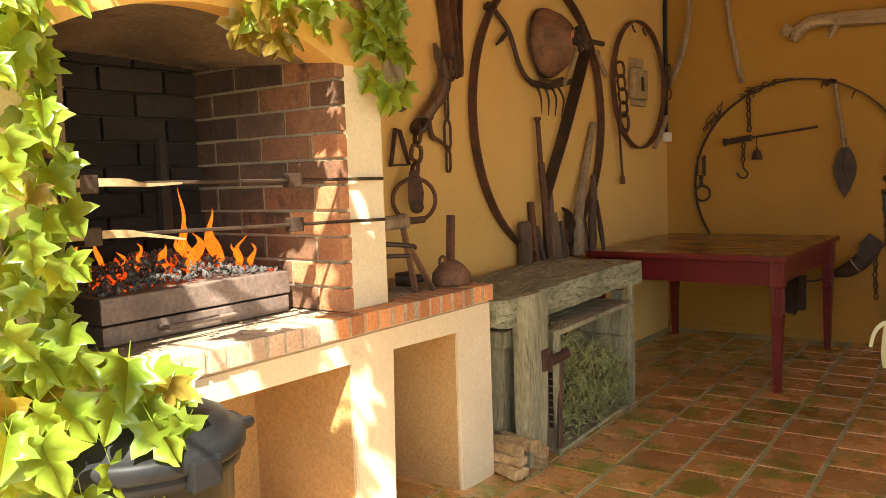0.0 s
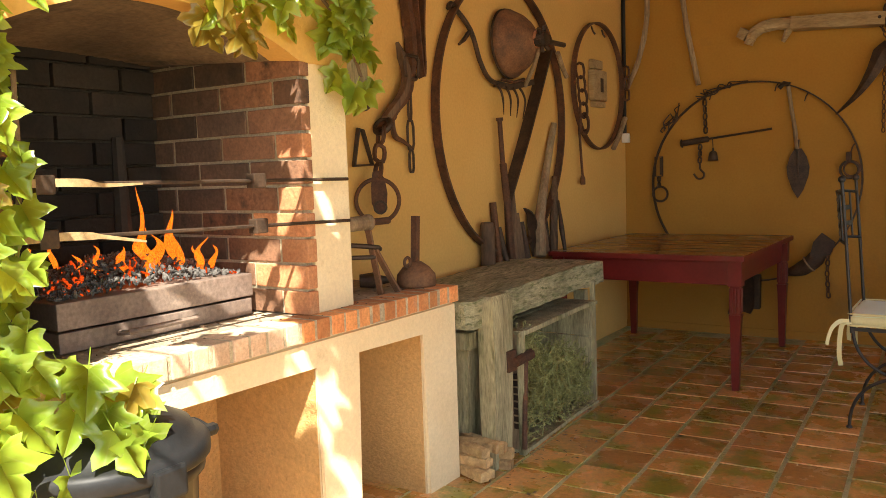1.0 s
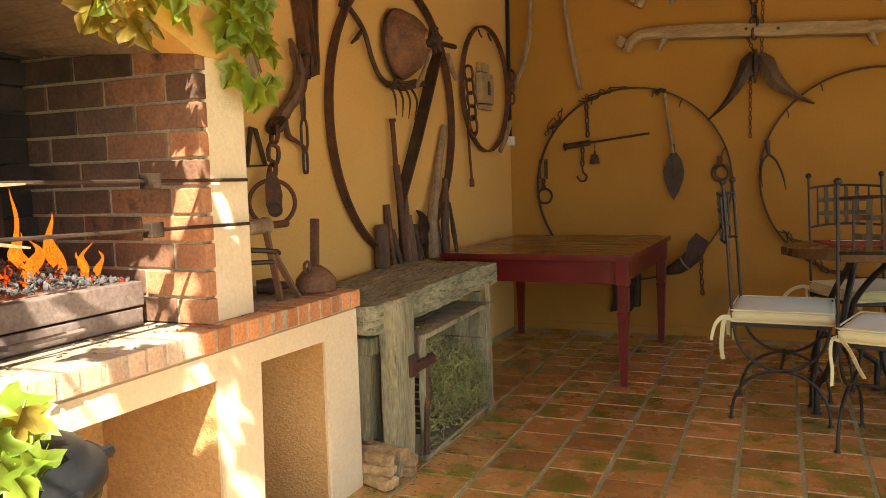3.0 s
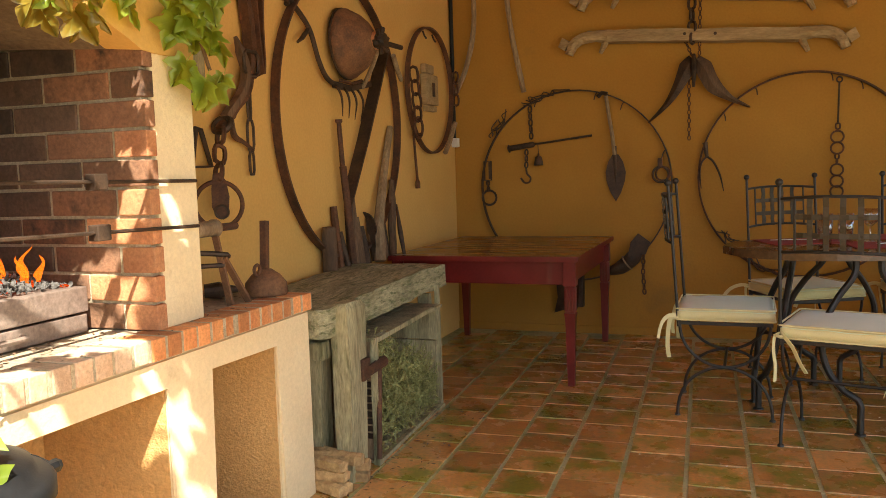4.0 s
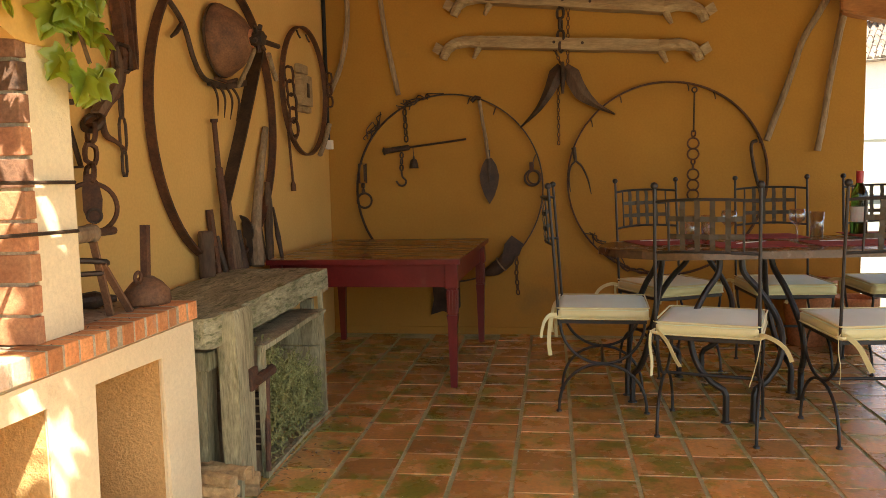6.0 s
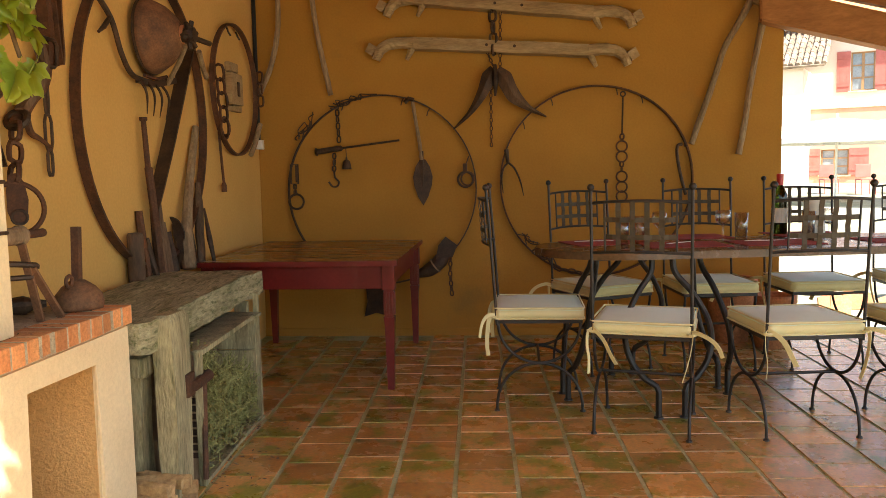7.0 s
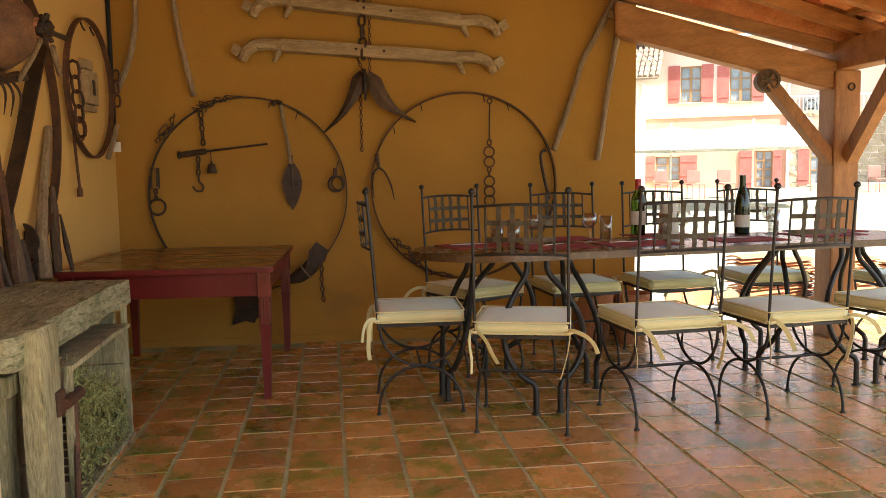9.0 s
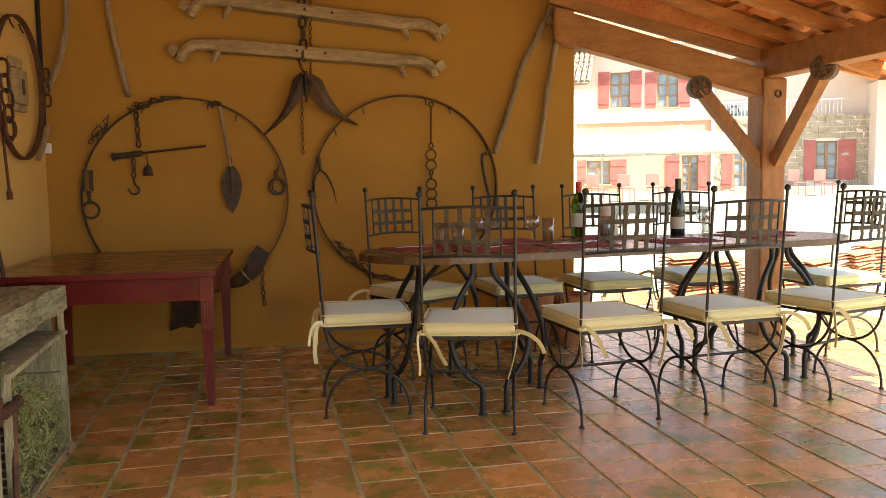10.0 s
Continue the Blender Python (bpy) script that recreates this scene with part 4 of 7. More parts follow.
for x, y in ((2.87, -1.33), (2.53, -1.40), (3.42, -1.30), (4.05, -1.05)):
    wine_glass(x, y)
for x, y in ((2.98, -1.27), (2.33, -1.48), (2.42, -1.46), (3.35, -1.2), (4.12, -0.98)):
    tumbler(x, y)
for x, y, a in ((2.25, -1.38, 20), (2.62, -1.56, 6), (3.08, -1.50, 8), (3.72, -1.40, 8), (4.30, -1.20, 8), (2.75, -1.10, 8), (3.40, -1.00, 8), (4.45, -0.98, 10)):
    mat_ = solo("placemat", box(B(), (-0.20, -0.14, 0.0), (0.20, 0.14, 0.004)), PLACEMAT, "dark red woven placemat lying on the table", "placemat", "placemats")
    mat_.matrix_basis = pose(x, y, TOP, 0, 0, a)
for x, y, a in ((2.62, -1.50, 40), (3.05, -1.44, 10), (2.20, -1.36, 12), (3.72, -1.35, 8)):
    k = solo("knife", sweep(B(), [(-0.10, 0, 0.003), (-0.02, 0, 0.004), (0.02, 0, 0.003), (0.11, 0, 0.002)], oblong(0.014, 0.003), sizes=[0.9, 1.1, 1.0, 0.5]), WHITE, "table knife laid on a placemat", "knife", "knives")
    k.matrix_basis = pose(x, y, TOP + 0.006, 0, 0, a)
solo("candle_holder", lathe(B(), [(0, 0), (0.055, 0), (0.06, 0.02), (0.052, 0.17), (0.056, 0.20), (0.048, 0.20), (0.044, 0.03), (0, 0.03)], on_table(3.42, -1.08), 20), PAPER, "cream ceramic jar standing on the table", "jar", smooth=True)

# ---- old farm tools on the back wall ----
EX, EZ = (1, 0, 0), (0, 0, 1)


def hung(name, label, category, bm, material, group="", smooth=False):
    return solo(name, bm, material, label, category, group, smooth=smooth)


YW = -0.022
w1 = thing("wheel_hoop", (0.873, YW, 0.374), "thin rusty iron wheel hoop leaning on the ochre wall", "wheel hoop")
part("tyre", hoop(B(), (0.873, YW - 0.004, 1.034), 0.66, 0.030, 0.009, EX, EZ, wobble=0.004), DARK_IRON, w1)
for a in (20, 58, 75, 112, 160):
    p = Vector((0.873 + 0.655 * math.cos(radians(a)), YW - 0.006, 1.034 + 0.655 * math.sin(radians(a))))
    part("hook", tube(B(), [p, p + Vector((-0.01, -0.012, -0.02)), p + Vector((-0.018, -0.014, -0.05))], 0.004, 6), DARK_IRON, w1)
w2 = thing("wheel_hoop", (2.353, YW, 0.42), "rusty iron wheel hoop hung with chain and hooks", "wheel hoop")
part("tyre", hoop(B(), (2.353, YW - 0.004, 1.071), 0.648, 0.034, 0.011, EX, EZ, wobble=0.004), RUST, w2)
for a in (62, 78, 118, 140, 25):
    p = Vector((2.353 + 0.643 * math.cos(radians(a)), YW - 0.006, 1.071 + 0.643 * math.sin(radians(a))))
    part("hook", tube(B(), [p, p + Vector((0.008, -0.012, -0.02)), p + Vector((0.012, -0.014, -0.05))], 0.004, 6), DARK_IRON, w2)


def wire_bundle(c, way, n, seed):
    rng = random.Random(seed)
    strands = []
    for k in range(n):
        p = Vector(c) + Vector(way) * rng.uniform(-1, 1)
        d = Vector(way).normalized()
        pts = [p + Vector((rng.uniform(-0.03, 0.03), rng.uniform(-0.03, 0.0), rng.uniform(-0.025, 0.025))) + d * s for s in (-0.05, -0.02, 0.02, 0.06)]
        strands.append(tube(B(), pts, 0.004, 5, steps=3))
    return strands


def bundle(label, c, way, n, seed):
    t = thing("wire_bundle", c, label, "wire")
    for bm in wire_bundle(c, way, n, seed):
        part("strand", bm, DARK_IRON, t)


bundle("twisted bundle of old rusty wire on the hoop", (0.70, -0.04, 1.665), (0.12, 0, 0.03), 9, 1)
bundle("small knot of rusty wire tied round the hoop", (0.33, -0.04, 1.46), (0.05, 0, 0.07), 7, 2)
bundle("barbed tangle of rusty wire along the hoop", (1.95, -0.04, 0.62), (0.10, 0, -0.10), 10, 3)
hung("chain", "short rusty chain lying along the hoop", "chain", chain(B(), [(1.92, -0.04, 0.60), (2.10, -0.04, 0.47), (2.26, -0.04, 0.44)], 0.06, 0.006), RUST)

st = thing("steelyard", (0.57, -0.04, 1.08), "old iron steelyard balance with chain, hook and bell weight", "balance")
part("chain", chain(B(), [(0.575, -0.035, 1.60), (0.585, -0.045, 1.37)], 0.055, 0.006), DARK_IRON, st)
part("beam", tube(B(), [(0.415, -0.05, 1.308), (0.425, -0.05, 1.309), (0.43, -0.05, 1.31), (0.60, -0.05, 1.332), (0.61, -0.05, 1.333)], 0.024, 10, sizes=[0.8, 1.3, 0.85, 0.85, 0.4]), DARK_IRON, st)
part("scale_rod", tube(B(), [(0.60, -0.05, 1.332), (1.01, -0.05, 1.378)], 0.0075, 8), DARK_IRON, st)
part("hook_chain", chain(B(), [(0.55, -0.05, 1.30), (0.545, -0.05, 1.17)], 0.05, 0.006), DARK_IRON, st)
part("hook", tube(B(), [(0.545, -0.05, 1.17), (0.55, -0.05, 1.13), (0.575, -0.05, 1.10), (0.565, -0.05, 1.07), (0.53, -0.05, 1.068), (0.505, -0.05, 1.10)], 0.007, 8, steps=4), DARK_IRON, st)
part("bell_weight", lathe(B(), [(0, 0.0), (0.034, 0.0), (0.030, 0.03), (0.022, 0.06), (0.008, 0.066), (0.006, 0.085), (0, 0.086)], (0.635, -0.05, 1.185), 14), DARK_IRON, st, smooth=True)
part("wire", tube(B(), [(0.635, -0.05, 1.27), (0.632, -0.05, 1.33)], 0.003, 5), DARK_IRON, st)

sp = thing("spade", (1.165, -0.03, 0.923), "long-handled pointed iron spade hung on the wall", "spade")
blade = [(0.0, 0.0), (0.035, 0.06), (0.062, 0.14), (0.068, 0.20), (0.05, 0.27), (0.02, 0.32), (-0.02, 0.32), (-0.05, 0.27), (-0.068, 0.20), (-0.062, 0.14), (-0.035, 0.06)]
bm = plate(B(), blade, EX, EZ, (1.165, -0.028, 0.923), 0.006)
part("blade", bm, DARK_IRON, sp)
part("rib", tube(B(), [(1.162, -0.037, 1.30), (1.164, -0.038, 1.15), (1.166, -0.037, 1.05)], 0.010, 8, sizes=[1.2, 1.0, 0.3]), DARK_IRON, sp)
part("shaft", tube(B(), [(1.105, -0.04, 1.64), (1.125, -0.04, 1.50), (1.148, -0.04, 1.36), (1.160, -0.038, 1.24)], 0.013, 8, steps=3, rough=0.001), STICKWOOD, sp)
part("grip", tube(B(), [(1.05, -0.04, 1.635), (1.08, -0.04, 1.66), (1.115, -0.04, 1.65)], 0.016, 8, rough=0.003), DARK_IRON, sp)

sh = thing("iron_shackle", (1.463, -0.04, 1.04), "rusty shackle ring hanging on the hoop", "shackle")
part("ring", ring(B(), (1.463, -0.045, 1.10), 0.052, 0.008, EX, EZ), DARK_IRON, sh)
part("ring", ring(B(), (1.478, -0.045, 1.105), 0.046, 0.006, EX, EZ), RUST, sh)
part("clasp", box(B(), (1.445, -0.06, 1.15), (1.475, -0.035, 1.21), 0.006), RUST, sh)
tg = thing("trap_chain", (0.262, -0.04, 0.91), "rusty square link and ring hanging from the hoop", "chain")
part("square_link", sweep(B(), [(0.235, -0.045, 1.09), (0.285, -0.045, 1.09), (0.285, -0.045, 1.225), (0.235, -0.045, 1.225)], circle(0.007, 6), up=(0, 1, 0), closed=True), DARK_IRON, tg)
part("plate", box(B(), (0.268, -0.052, 1.10), (0.284, -0.04, 1.22)), DARK_IRON, tg)
part("swivel", chain(B(), [(0.26, -0.045, 1.09), (0.262, -0.045, 1.01)], 0.045, 0.007), DARK_IRON, tg)
part("ring", ring(B(), (0.268, -0.045, 0.965), 0.052, 0.008, EX, EZ), DARK_IRON, tg)

hn = thing("powder_horn", (1.25, -0.05, 0.44), "dark curved horn with a short chain, hung on the hoop", "horn")
part("horn", tube(B(), [(1.12, -0.06, 0.445), (1.20, -0.06, 0.475), (1.28, -0.06, 0.54), (1.325, -0.06, 0.63)], 0.045, 10, steps=5, sizes=[0.6, 1.1, 1.2, 0.8]), DARK_IRON, hn, smooth=True)
part("flap", plate(B(), [(0, 0), (0.12, 0.02), (0.15, 0.10), (0.07, 0.16), (0.02, 0.10)], EX, EZ, (1.25, -0.10, 0.55), 0.008), DARK_IRON, hn)
part("band", ring(B(), (1.24, -0.06, 0.505), 0.052, 0.006, (0.6, 0, -0.8), (0, 1, 0)), STICKWOOD, hn)
part("chain", chain(B(), [(1.35, -0.05, 0.60), (1.345, -0.05, 0.44), (1.355, -0.05, 0.29)], 0.045, 0.005), RUST, hn)

# yokes
def yoke(zl, zr, xl, xr, label):
    """A wooden ox yoke: a straight beam with a neck bow at each end."""
    y = -0.062

    def z(x):
        return zl + (zr - zl) * (x - xl) / (xr - xl)
    t = thing("ox_yoke", ((xl + xr) / 2, y, z((xl + xr) / 2) - 0.1), label, "yoke", "ox yokes")
    a, b = xl + 0.33, xr - 0.33
    part("beam", sweep(B(), [(x, y + 0.004 * math.sin(8 * x), z(x)) for x in np.linspace(a, b, 12)], [(-0.045, -0.035), (0.045, -0.04), (0.05, 0.0), (0.04, 0.045), (-0.04, 0.042), (-0.05, 0)], rough=0.003, seed=int(zl * 100)), YOKEWOOD, t)
    for s, e, x0 in ((1, a, xl), (-1, b, xr)):
        pts = [(e + s * 0.02, y, z(e)), (e - s * 0.08, y, z(e) + 0.010), (e - s * 0.17, y, z(e) + 0.004), (e - s * 0.235, y, z(e) - 0.035), (e - s * 0.265, y, z(e) - 0.10)]
        part("neck_bow", tube(B(), pts, 0.040, 8, steps=4, sizes=[1.15, 1.0, 0.95, 0.9, 0.75], rough=0.003), YOKEWOOD, t)
        part("horn_stub", tube(B(), [(e - s * 0.01, y, z(e) - 0.01), (e - s * 0.03, y, z(e) - 0.06), (e - s * 0.055, y, z(e) - 0.105)], 0.024, 8, sizes=[1.2, 0.9, 0.6], rough=0.002), YOKEWOOD, t)
        part("end_block", sweep(B(), [(x0 + s * 0.015, y + 0.025, z(e) - 0.055), (x0 + s * 0.05, y + 0.02, z(e) + 0.0)], oblong(0.075, 0.065), sizes=[0.9, 1.0], rough=0.004), YOKEWOOD, t)
    for f in (0.42, 0.58):
        x = a + (b - a) * f
        part("peg_hole", lathe(B(), [(0, 0.0), (0.010, 0.0), (0.010, 0.004), (0, 0.004)], (x, y - 0.046, z(x) + 0.008), 10, (0, -1, 0)), DARK_IRON, t)


yoke(2.05, 1.918, 0.80, 2.63, "pale worn wooden ox yoke hanging on chains")
yoke(2.35, 2.155, 0.88, 2.66, "second pale worn wooden ox yoke hanging on chains")
hung("hanging_chain", "heavy rusty chain holding the ox yokes", "chain", chain(B(), [(1.66, -0.055, 2.52), (1.665, -0.085, 2.16), (1.668, -0.09, 1.93)], 0.09, 0.010), DARK_IRON)
hung("thin_chain", "thin rusty chain hanging from the yoke down the wall", "chain", chain(B(), [(1.72, -0.05, 2.45), (1.71, -0.05, 1.85), (1.645, -0.035, 1.70), (1.645, -0.035, 1.32)], 0.035, 0.0035), RUST)

pl = thing("plough_ridger", (1.68, -0.05, 1.45), "rusty plough ridger with two curved wings hung on a chain", "plough")
for s, pts in ((-1, [(1.665, 1.845, 0.03), (1.625, 1.77, 0.055), (1.575, 1.66, 0.036), (1.50, 1.55, 0.018), (1.385, 1.445, 0.005)]), (1, [(1.69, 1.84, 0.03), (1.745, 1.765, 0.060), (1.80, 1.66, 0.050), (1.90, 1.575, 0.020), (2.02, 1.515, 0.006)])):
    bm = B()
    rows = []
    for k, p in enumerate(curve([(x, -0.045 - 0.06 * math.sin(3.14 * i / 4), z) for i, (x, z, w) in enumerate(pts)], 5)):
        w = float(np.interp(k / 20, [0, 0.25, 0.5, 0.75, 1], [q[2] for q in pts])) * 1.0
        d = Vector((0.75 * s, 0.0, -0.66))
        n = Vector((0.66, 0, 0.75 * s)) * s
        rows.append([bm.verts.new(p + n * w), bm.verts.new(p + Vector((0, -0.02, 0))), bm.verts.new(p - n * w), bm.verts.new(p - n * w + Vector((0, 0.008, 0))), bm.verts.new(p + Vector((0, -0.012, 0))), bm.verts.new(p + n * w + Vector((0, 0.008, 0)))])
    for a, b in zip(rows, rows[1:]):
        for j in range(6):
            bm.faces.new((a[j], a[(j + 1) % 6], b[(j + 1) % 6], b[j]))
    bm.faces.new(rows[0])
    bm.faces.new(rows[-1])
    part("wing", bm, DARK_IRON if s < 0 else DARKSTICK, pl, smooth=False)
part("point", tube(B(), [(1.675, -0.07, 1.87), (1.68, -0.09, 1.78), (1.675, -0.08, 1.66)], 0.016, 8, sizes=[0.8, 1.2, 0.5]), DARK_IRON, pl)
part("chain", chain(B(), [(1.62, -0.05, 1.97), (1.665, -0.06, 1.86)], 0.035, 0.004), RUST, pl)

fk = thing("hay_fork_head", (1.79, -0.04, 0.97), "rusty two-tined fork head without its handle", "fork")
part("socket", tube(B(), [(1.745, -0.045, 1.30), (1.757, -0.045, 1.21)], 0.014, 8, sizes=[1.2, 0.8]), DARK_IRON, fk)
part("tine", tube(B(), [(1.757, -0.045, 1.21), (1.80, -0.05, 1.17), (1.84, -0.05, 1.08), (1.862, -0.04, 0.98)], 0.007, 7, steps=4, sizes=[1.1, 1, 0.9, 0.4]), DARK_IRON, fk)
part("tine", tube(B(), [(1.757, -0.045, 1.21), (1.725, -0.05, 1.17), (1.712, -0.05, 1.10), (1.722, -0.04, 1.00)], 0.007, 7, steps=4, sizes=[1.1, 1, 0.9, 0.4]), DARK_IRON, fk)
rc = thing("ring_chain", (2.528, -0.04, 0.92), "rusty rod and ring chain hanging inside the hoop", "chain")
part("rod", tube(B(), [(2.535, -0.04, 1.64), (2.53, -0.04, 1.38)], 0.006, 7), DARK_IRON, rc)
part("eye", ring(B(), (2.535, -0.04, 1.655), 0.016, 0.005, EX, EZ), DARK_IRON, rc)
part("link", chain(B(), [(2.53, -0.04, 1.40), (2.53, -0.04, 1.34)], 0.05, 0.006), RUST, rc)
for z in (1.305, 1.235, 1.10, 1.03, 0.965):
    part("ring", ring(B(), (2.528, -0.042, z), 0.036, 0.006, EX, EZ), RUST, rc)
part("link", chain(B(), [(2.528, -0.04, 1.20), (2.528, -0.04, 1.135)], 0.045, 0.006), RUST, rc)
hung("bent_bar", "bent rusty iron bar hooked over the hoop", "iron bar", tube(B(), [(2.93, -0.05, 1.31), (2.90, -0.05, 1.30), (2.895, -0.05, 1.24), (2.92, -0.05, 1.10), (2.955, -0.045, 0.97)], 0.011, 8, steps=5), DARK_IRON)

# wooden plough handles and poles
ph = thing("old_plough", (3.26, -0.05, 1.24), "pair of curved grey wooden plough handles hanging on the wall", "plough handles")
part("handle", sweep(B(), curve([(3.43, -0.06, 2.42), (3.375, -0.06, 2.27), (3.27, -0.05, 2.07), (3.195, -0.045, 1.93), (3.125, -0.04, 1.70), (3.045, -0.04, 1.47), (2.99, -0.04, 1.31)], 4), circle(0.021, 8), rough=0.0015, sizes=[1.5 - 0.5 * min(1, k / 8) for k in range(25)]), STICKWOOD, ph)
part("handle", sweep(B(), curve([(3.44, -0.06, 2.42), (3.452, -0.06, 2.20), (3.41, -0.05, 1.93), (3.365, -0.04, 1.65), (3.34, -0.04, 1.45), (3.303, -0.04, 1.235)], 4), circle(0.021, 8), rough=0.0015, sizes=[1.5 - 0.5 * min(1, k / 8) for k in range(21)]), STICKWOOD, ph)
part("crosspiece", sweep(B(), [(3.37, -0.07, 2.24), (3.46, -0.07, 2.22)], oblong(0.03, 0.05), rough=0.002), YOKEWOOD, ph)
hung("wooden_pole", "slender curved wooden pole hanging on the wall", "pole", tube(B(), [(0.42, -0.04, 2.40), (0.45, -0.04, 2.15), (0.49, -0.04, 1.93), (0.535, -0.035, 1.70)], 0.019, 8, steps=5, rough=0.0015), STICKWOOD)
hung("wooden_pole", "bowed wooden pole hanging near the room's corner", "pole", tube(B(), [(0.19, -0.05, 2.42), (0.18, -0.05, 2.15), (0.12, -0.05, 1.90), (0.035, -0.045, 1.72)], 0.019, 8, steps=5, rough=0.0015), STICKWOOD)

# plough share on the wall behind the red table
ps = thing("plough_share", (0.84, -0.08, 0.0), "dark rusty plough share hung on the wall behind the table", "plough share")
part("share", plate(B(), [(-0.10, 0.14), (-0.01, 0.17), (0.05, 0.155), (0.085, 0.22), (0.09, 0.33), (0.06, 0.42), (-0.04, 0.44), (-0.085, 0.35), (-0.075, 0.25)], (1, -0.12, 0), (0, 0.05, 1), (0.83, -0.045, 0.0), 0.018), DARK_IRON, ps)
part("frame", box(B(), (0.90, -0.07, 0.19), (0.94, -0.004, 0.42), 0.008), DARK_IRON, ps)
part("stem", tube(B(), [(0.82, -0.07, 0.38), (0.84, -0.06, 0.52), (0.92, -0.05, 0.54), (1.02, -0.04, 0.53)], 0.018, 8, steps=4), DARK_IRON, ps)

# cable and junction box in the corner
cb = thing("junction_box", (0.03, -0.05, 1.335), "small white junction box with a black cable above it", "junction box")
part("box", box(B(), (0.004, -0.085, 1.335), (0.050, -0.035, 1.40), 0.004), WHITE, cb)
part("cable", tube(B(), [(0.022, -0.070, 1.40), (0.020, -0.065, 2.0), (0.020, -0.065, 3.3)], 0.014, 8), BLACKPLASTIC, cb, "black plastic conduit")

# ---- old farm tools on the side wall ----
EY = (0, 1, 0)
XW = 0.016
bh = thing("iron_hoop", (0.035, -1.828, 0.72), "large flat rusty cartwheel tyre leaning on the ochre wall", "wheel tyre")
part("band", hoop(B(), (0.035, -1.828, 1.445), 0.678, 0.043, 0.012, EY, (0, 0, 1.055), wobble=0.006), RUST, bh)
for a in (70, 95, 128, 200, 330):
    p = Vector((0.035, -1.828 + 0.678 * math.cos(radians(a)), 1.445 + 0.728 * math.sin(radians(a))))
    part("rivet", lathe(B(), [(0, -0.012), (0.010, -0.010), (0.011, 0.0), (0.010, 0.010), (0, 0.012)], p, 8, EY), RUST, bh)
sh2 = thing("iron_hoop", (0.04, -0.57, 1.27), "smaller flat rusty iron hoop hung on the wall", "wheel tyre")
part("band", hoop(B(), (0.04, -0.57, 1.695), 0.408, 0.032, 0.011, EY, EZ, wobble=0.008), RUST, sh2)
for y, z in ((-0.66, 2.07), (-0.49, 2.07)):
    part("hook", tube(B(), [(0.03, y, z), (0.04, y, z - 0.03), (0.05, y + 0.01, z - 0.05)], 0.006, 6), DARK_IRON, sh2)
hung("side_chain", "large-linked rusty chain hanging along the hoop", "chain", chain(B(), [(0.075, -0.965, 1.80), (0.08, -0.93, 1.60), (0.08, -0.91, 1.40)], 0.11, 0.009, 0.6), RUST)
hung("chain_ring", "rusty iron ring tied at the hoop", "ring", ring(B(), (0.07, -0.885, 1.44), 0.065, 0.008, EY, EZ), RUST)
hung("side_chain", "short rusty chain on the hoop's far side", "chain", chain(B(), [(0.075, -0.165, 1.86), (0.075, -0.16, 1.62)], 0.09, 0.008, 0.5), RUST)
hung("poker", "slim rusty iron poker with a square end", "poker", tube(B(), [(0.03, -0.88, 1.42), (0.035, -0.87, 1.25), (0.04, -0.862, 1.12), (0.04, -0.860, 1.10), (0.04, -0.858, 1.06)], 0.008, 8, sizes=[1, 1, 1, 2, 2]), RUST)
hung("wooden_spindle", "pair of grey wooden rods stuck in the hoop", "rod", tube(B(), [(0.075, -0.20, 1.50), (0.075, -0.33, 1.36), (0.075, -0.42, 1.29)], 0.018, 8, rough=0.002), STICKWOOD)
cm = thing("curry_block", (0.03, -0.57, 1.57), "pale worn wooden block with an iron slot hung in the hoop", "wooden block")
part("block", rough_up(box(B(), (0.006, -0.68, 1.60), (0.055, -0.46, 1.80), 0.012), 0.004, 20), YOKEWOOD, cm)
part("top", box(B(), (0.004, -0.66, 1.806), (0.04, -0.50, 1.865), 0.008), YOKEWOOD, cm)
part("foot", box(B(), (0.004, -0.64, 1.56), (0.045, -0.47, 1.597), 0.008), YOKEWOOD, cm)
part("slot", box(B(), (0.056, -0.585, 1.655), (0.062, -0.545, 1.745), 0.002), DARK_IRON, cm)

fu = thing("copper_funnel", (0.10, -1.80, 1.66), "big rusty copper funnel pan hung mouth to the wall", "funnel")
ax = Vector((1.0, 0.02, 0.03))
part("cone", lathe(B(), [(0.150, 0.004), (0.168, 0.0), (0.178, 0.004), (0.178, 0.034), (0.172, 0.040), (0.162, 0.060), (0.140, 0.098), (0.105, 0.135), (0.065, 0.162), (0.038, 0.178), (0.030, 0.215), (0.0, 0.216)], (0.025, -1.795, 1.83), 36, ax), PATCHRUST, fu, smooth=True)
part("rim_band", lathe(B(), [(0.176, 0.002), (0.183, 0.003), (0.183, 0.014), (0.176, 0.016)], (0.025, -1.795, 1.83), 36, ax), DARK_IRON, fu)
part("collar", lathe(B(), [(0.034, 0.172), (0.046, 0.176), (0.046, 0.192), (0.034, 0.196)], (0.025, -1.795, 1.83), 16, ax), CLAY, fu, "orange rusted collar")
hub = thing("iron_hub", (0.10, -1.38, 1.80), "rusty iron hub with stub spokes above the lever", "hub")
part("boss", lathe(B(), [(0, -0.03), (0.036, -0.03), (0.042, 0.0), (0.036, 0.03), (0, 0.03)], (0.235, -1.80, 1.83), 12, ax), DARK_IRON, hub)
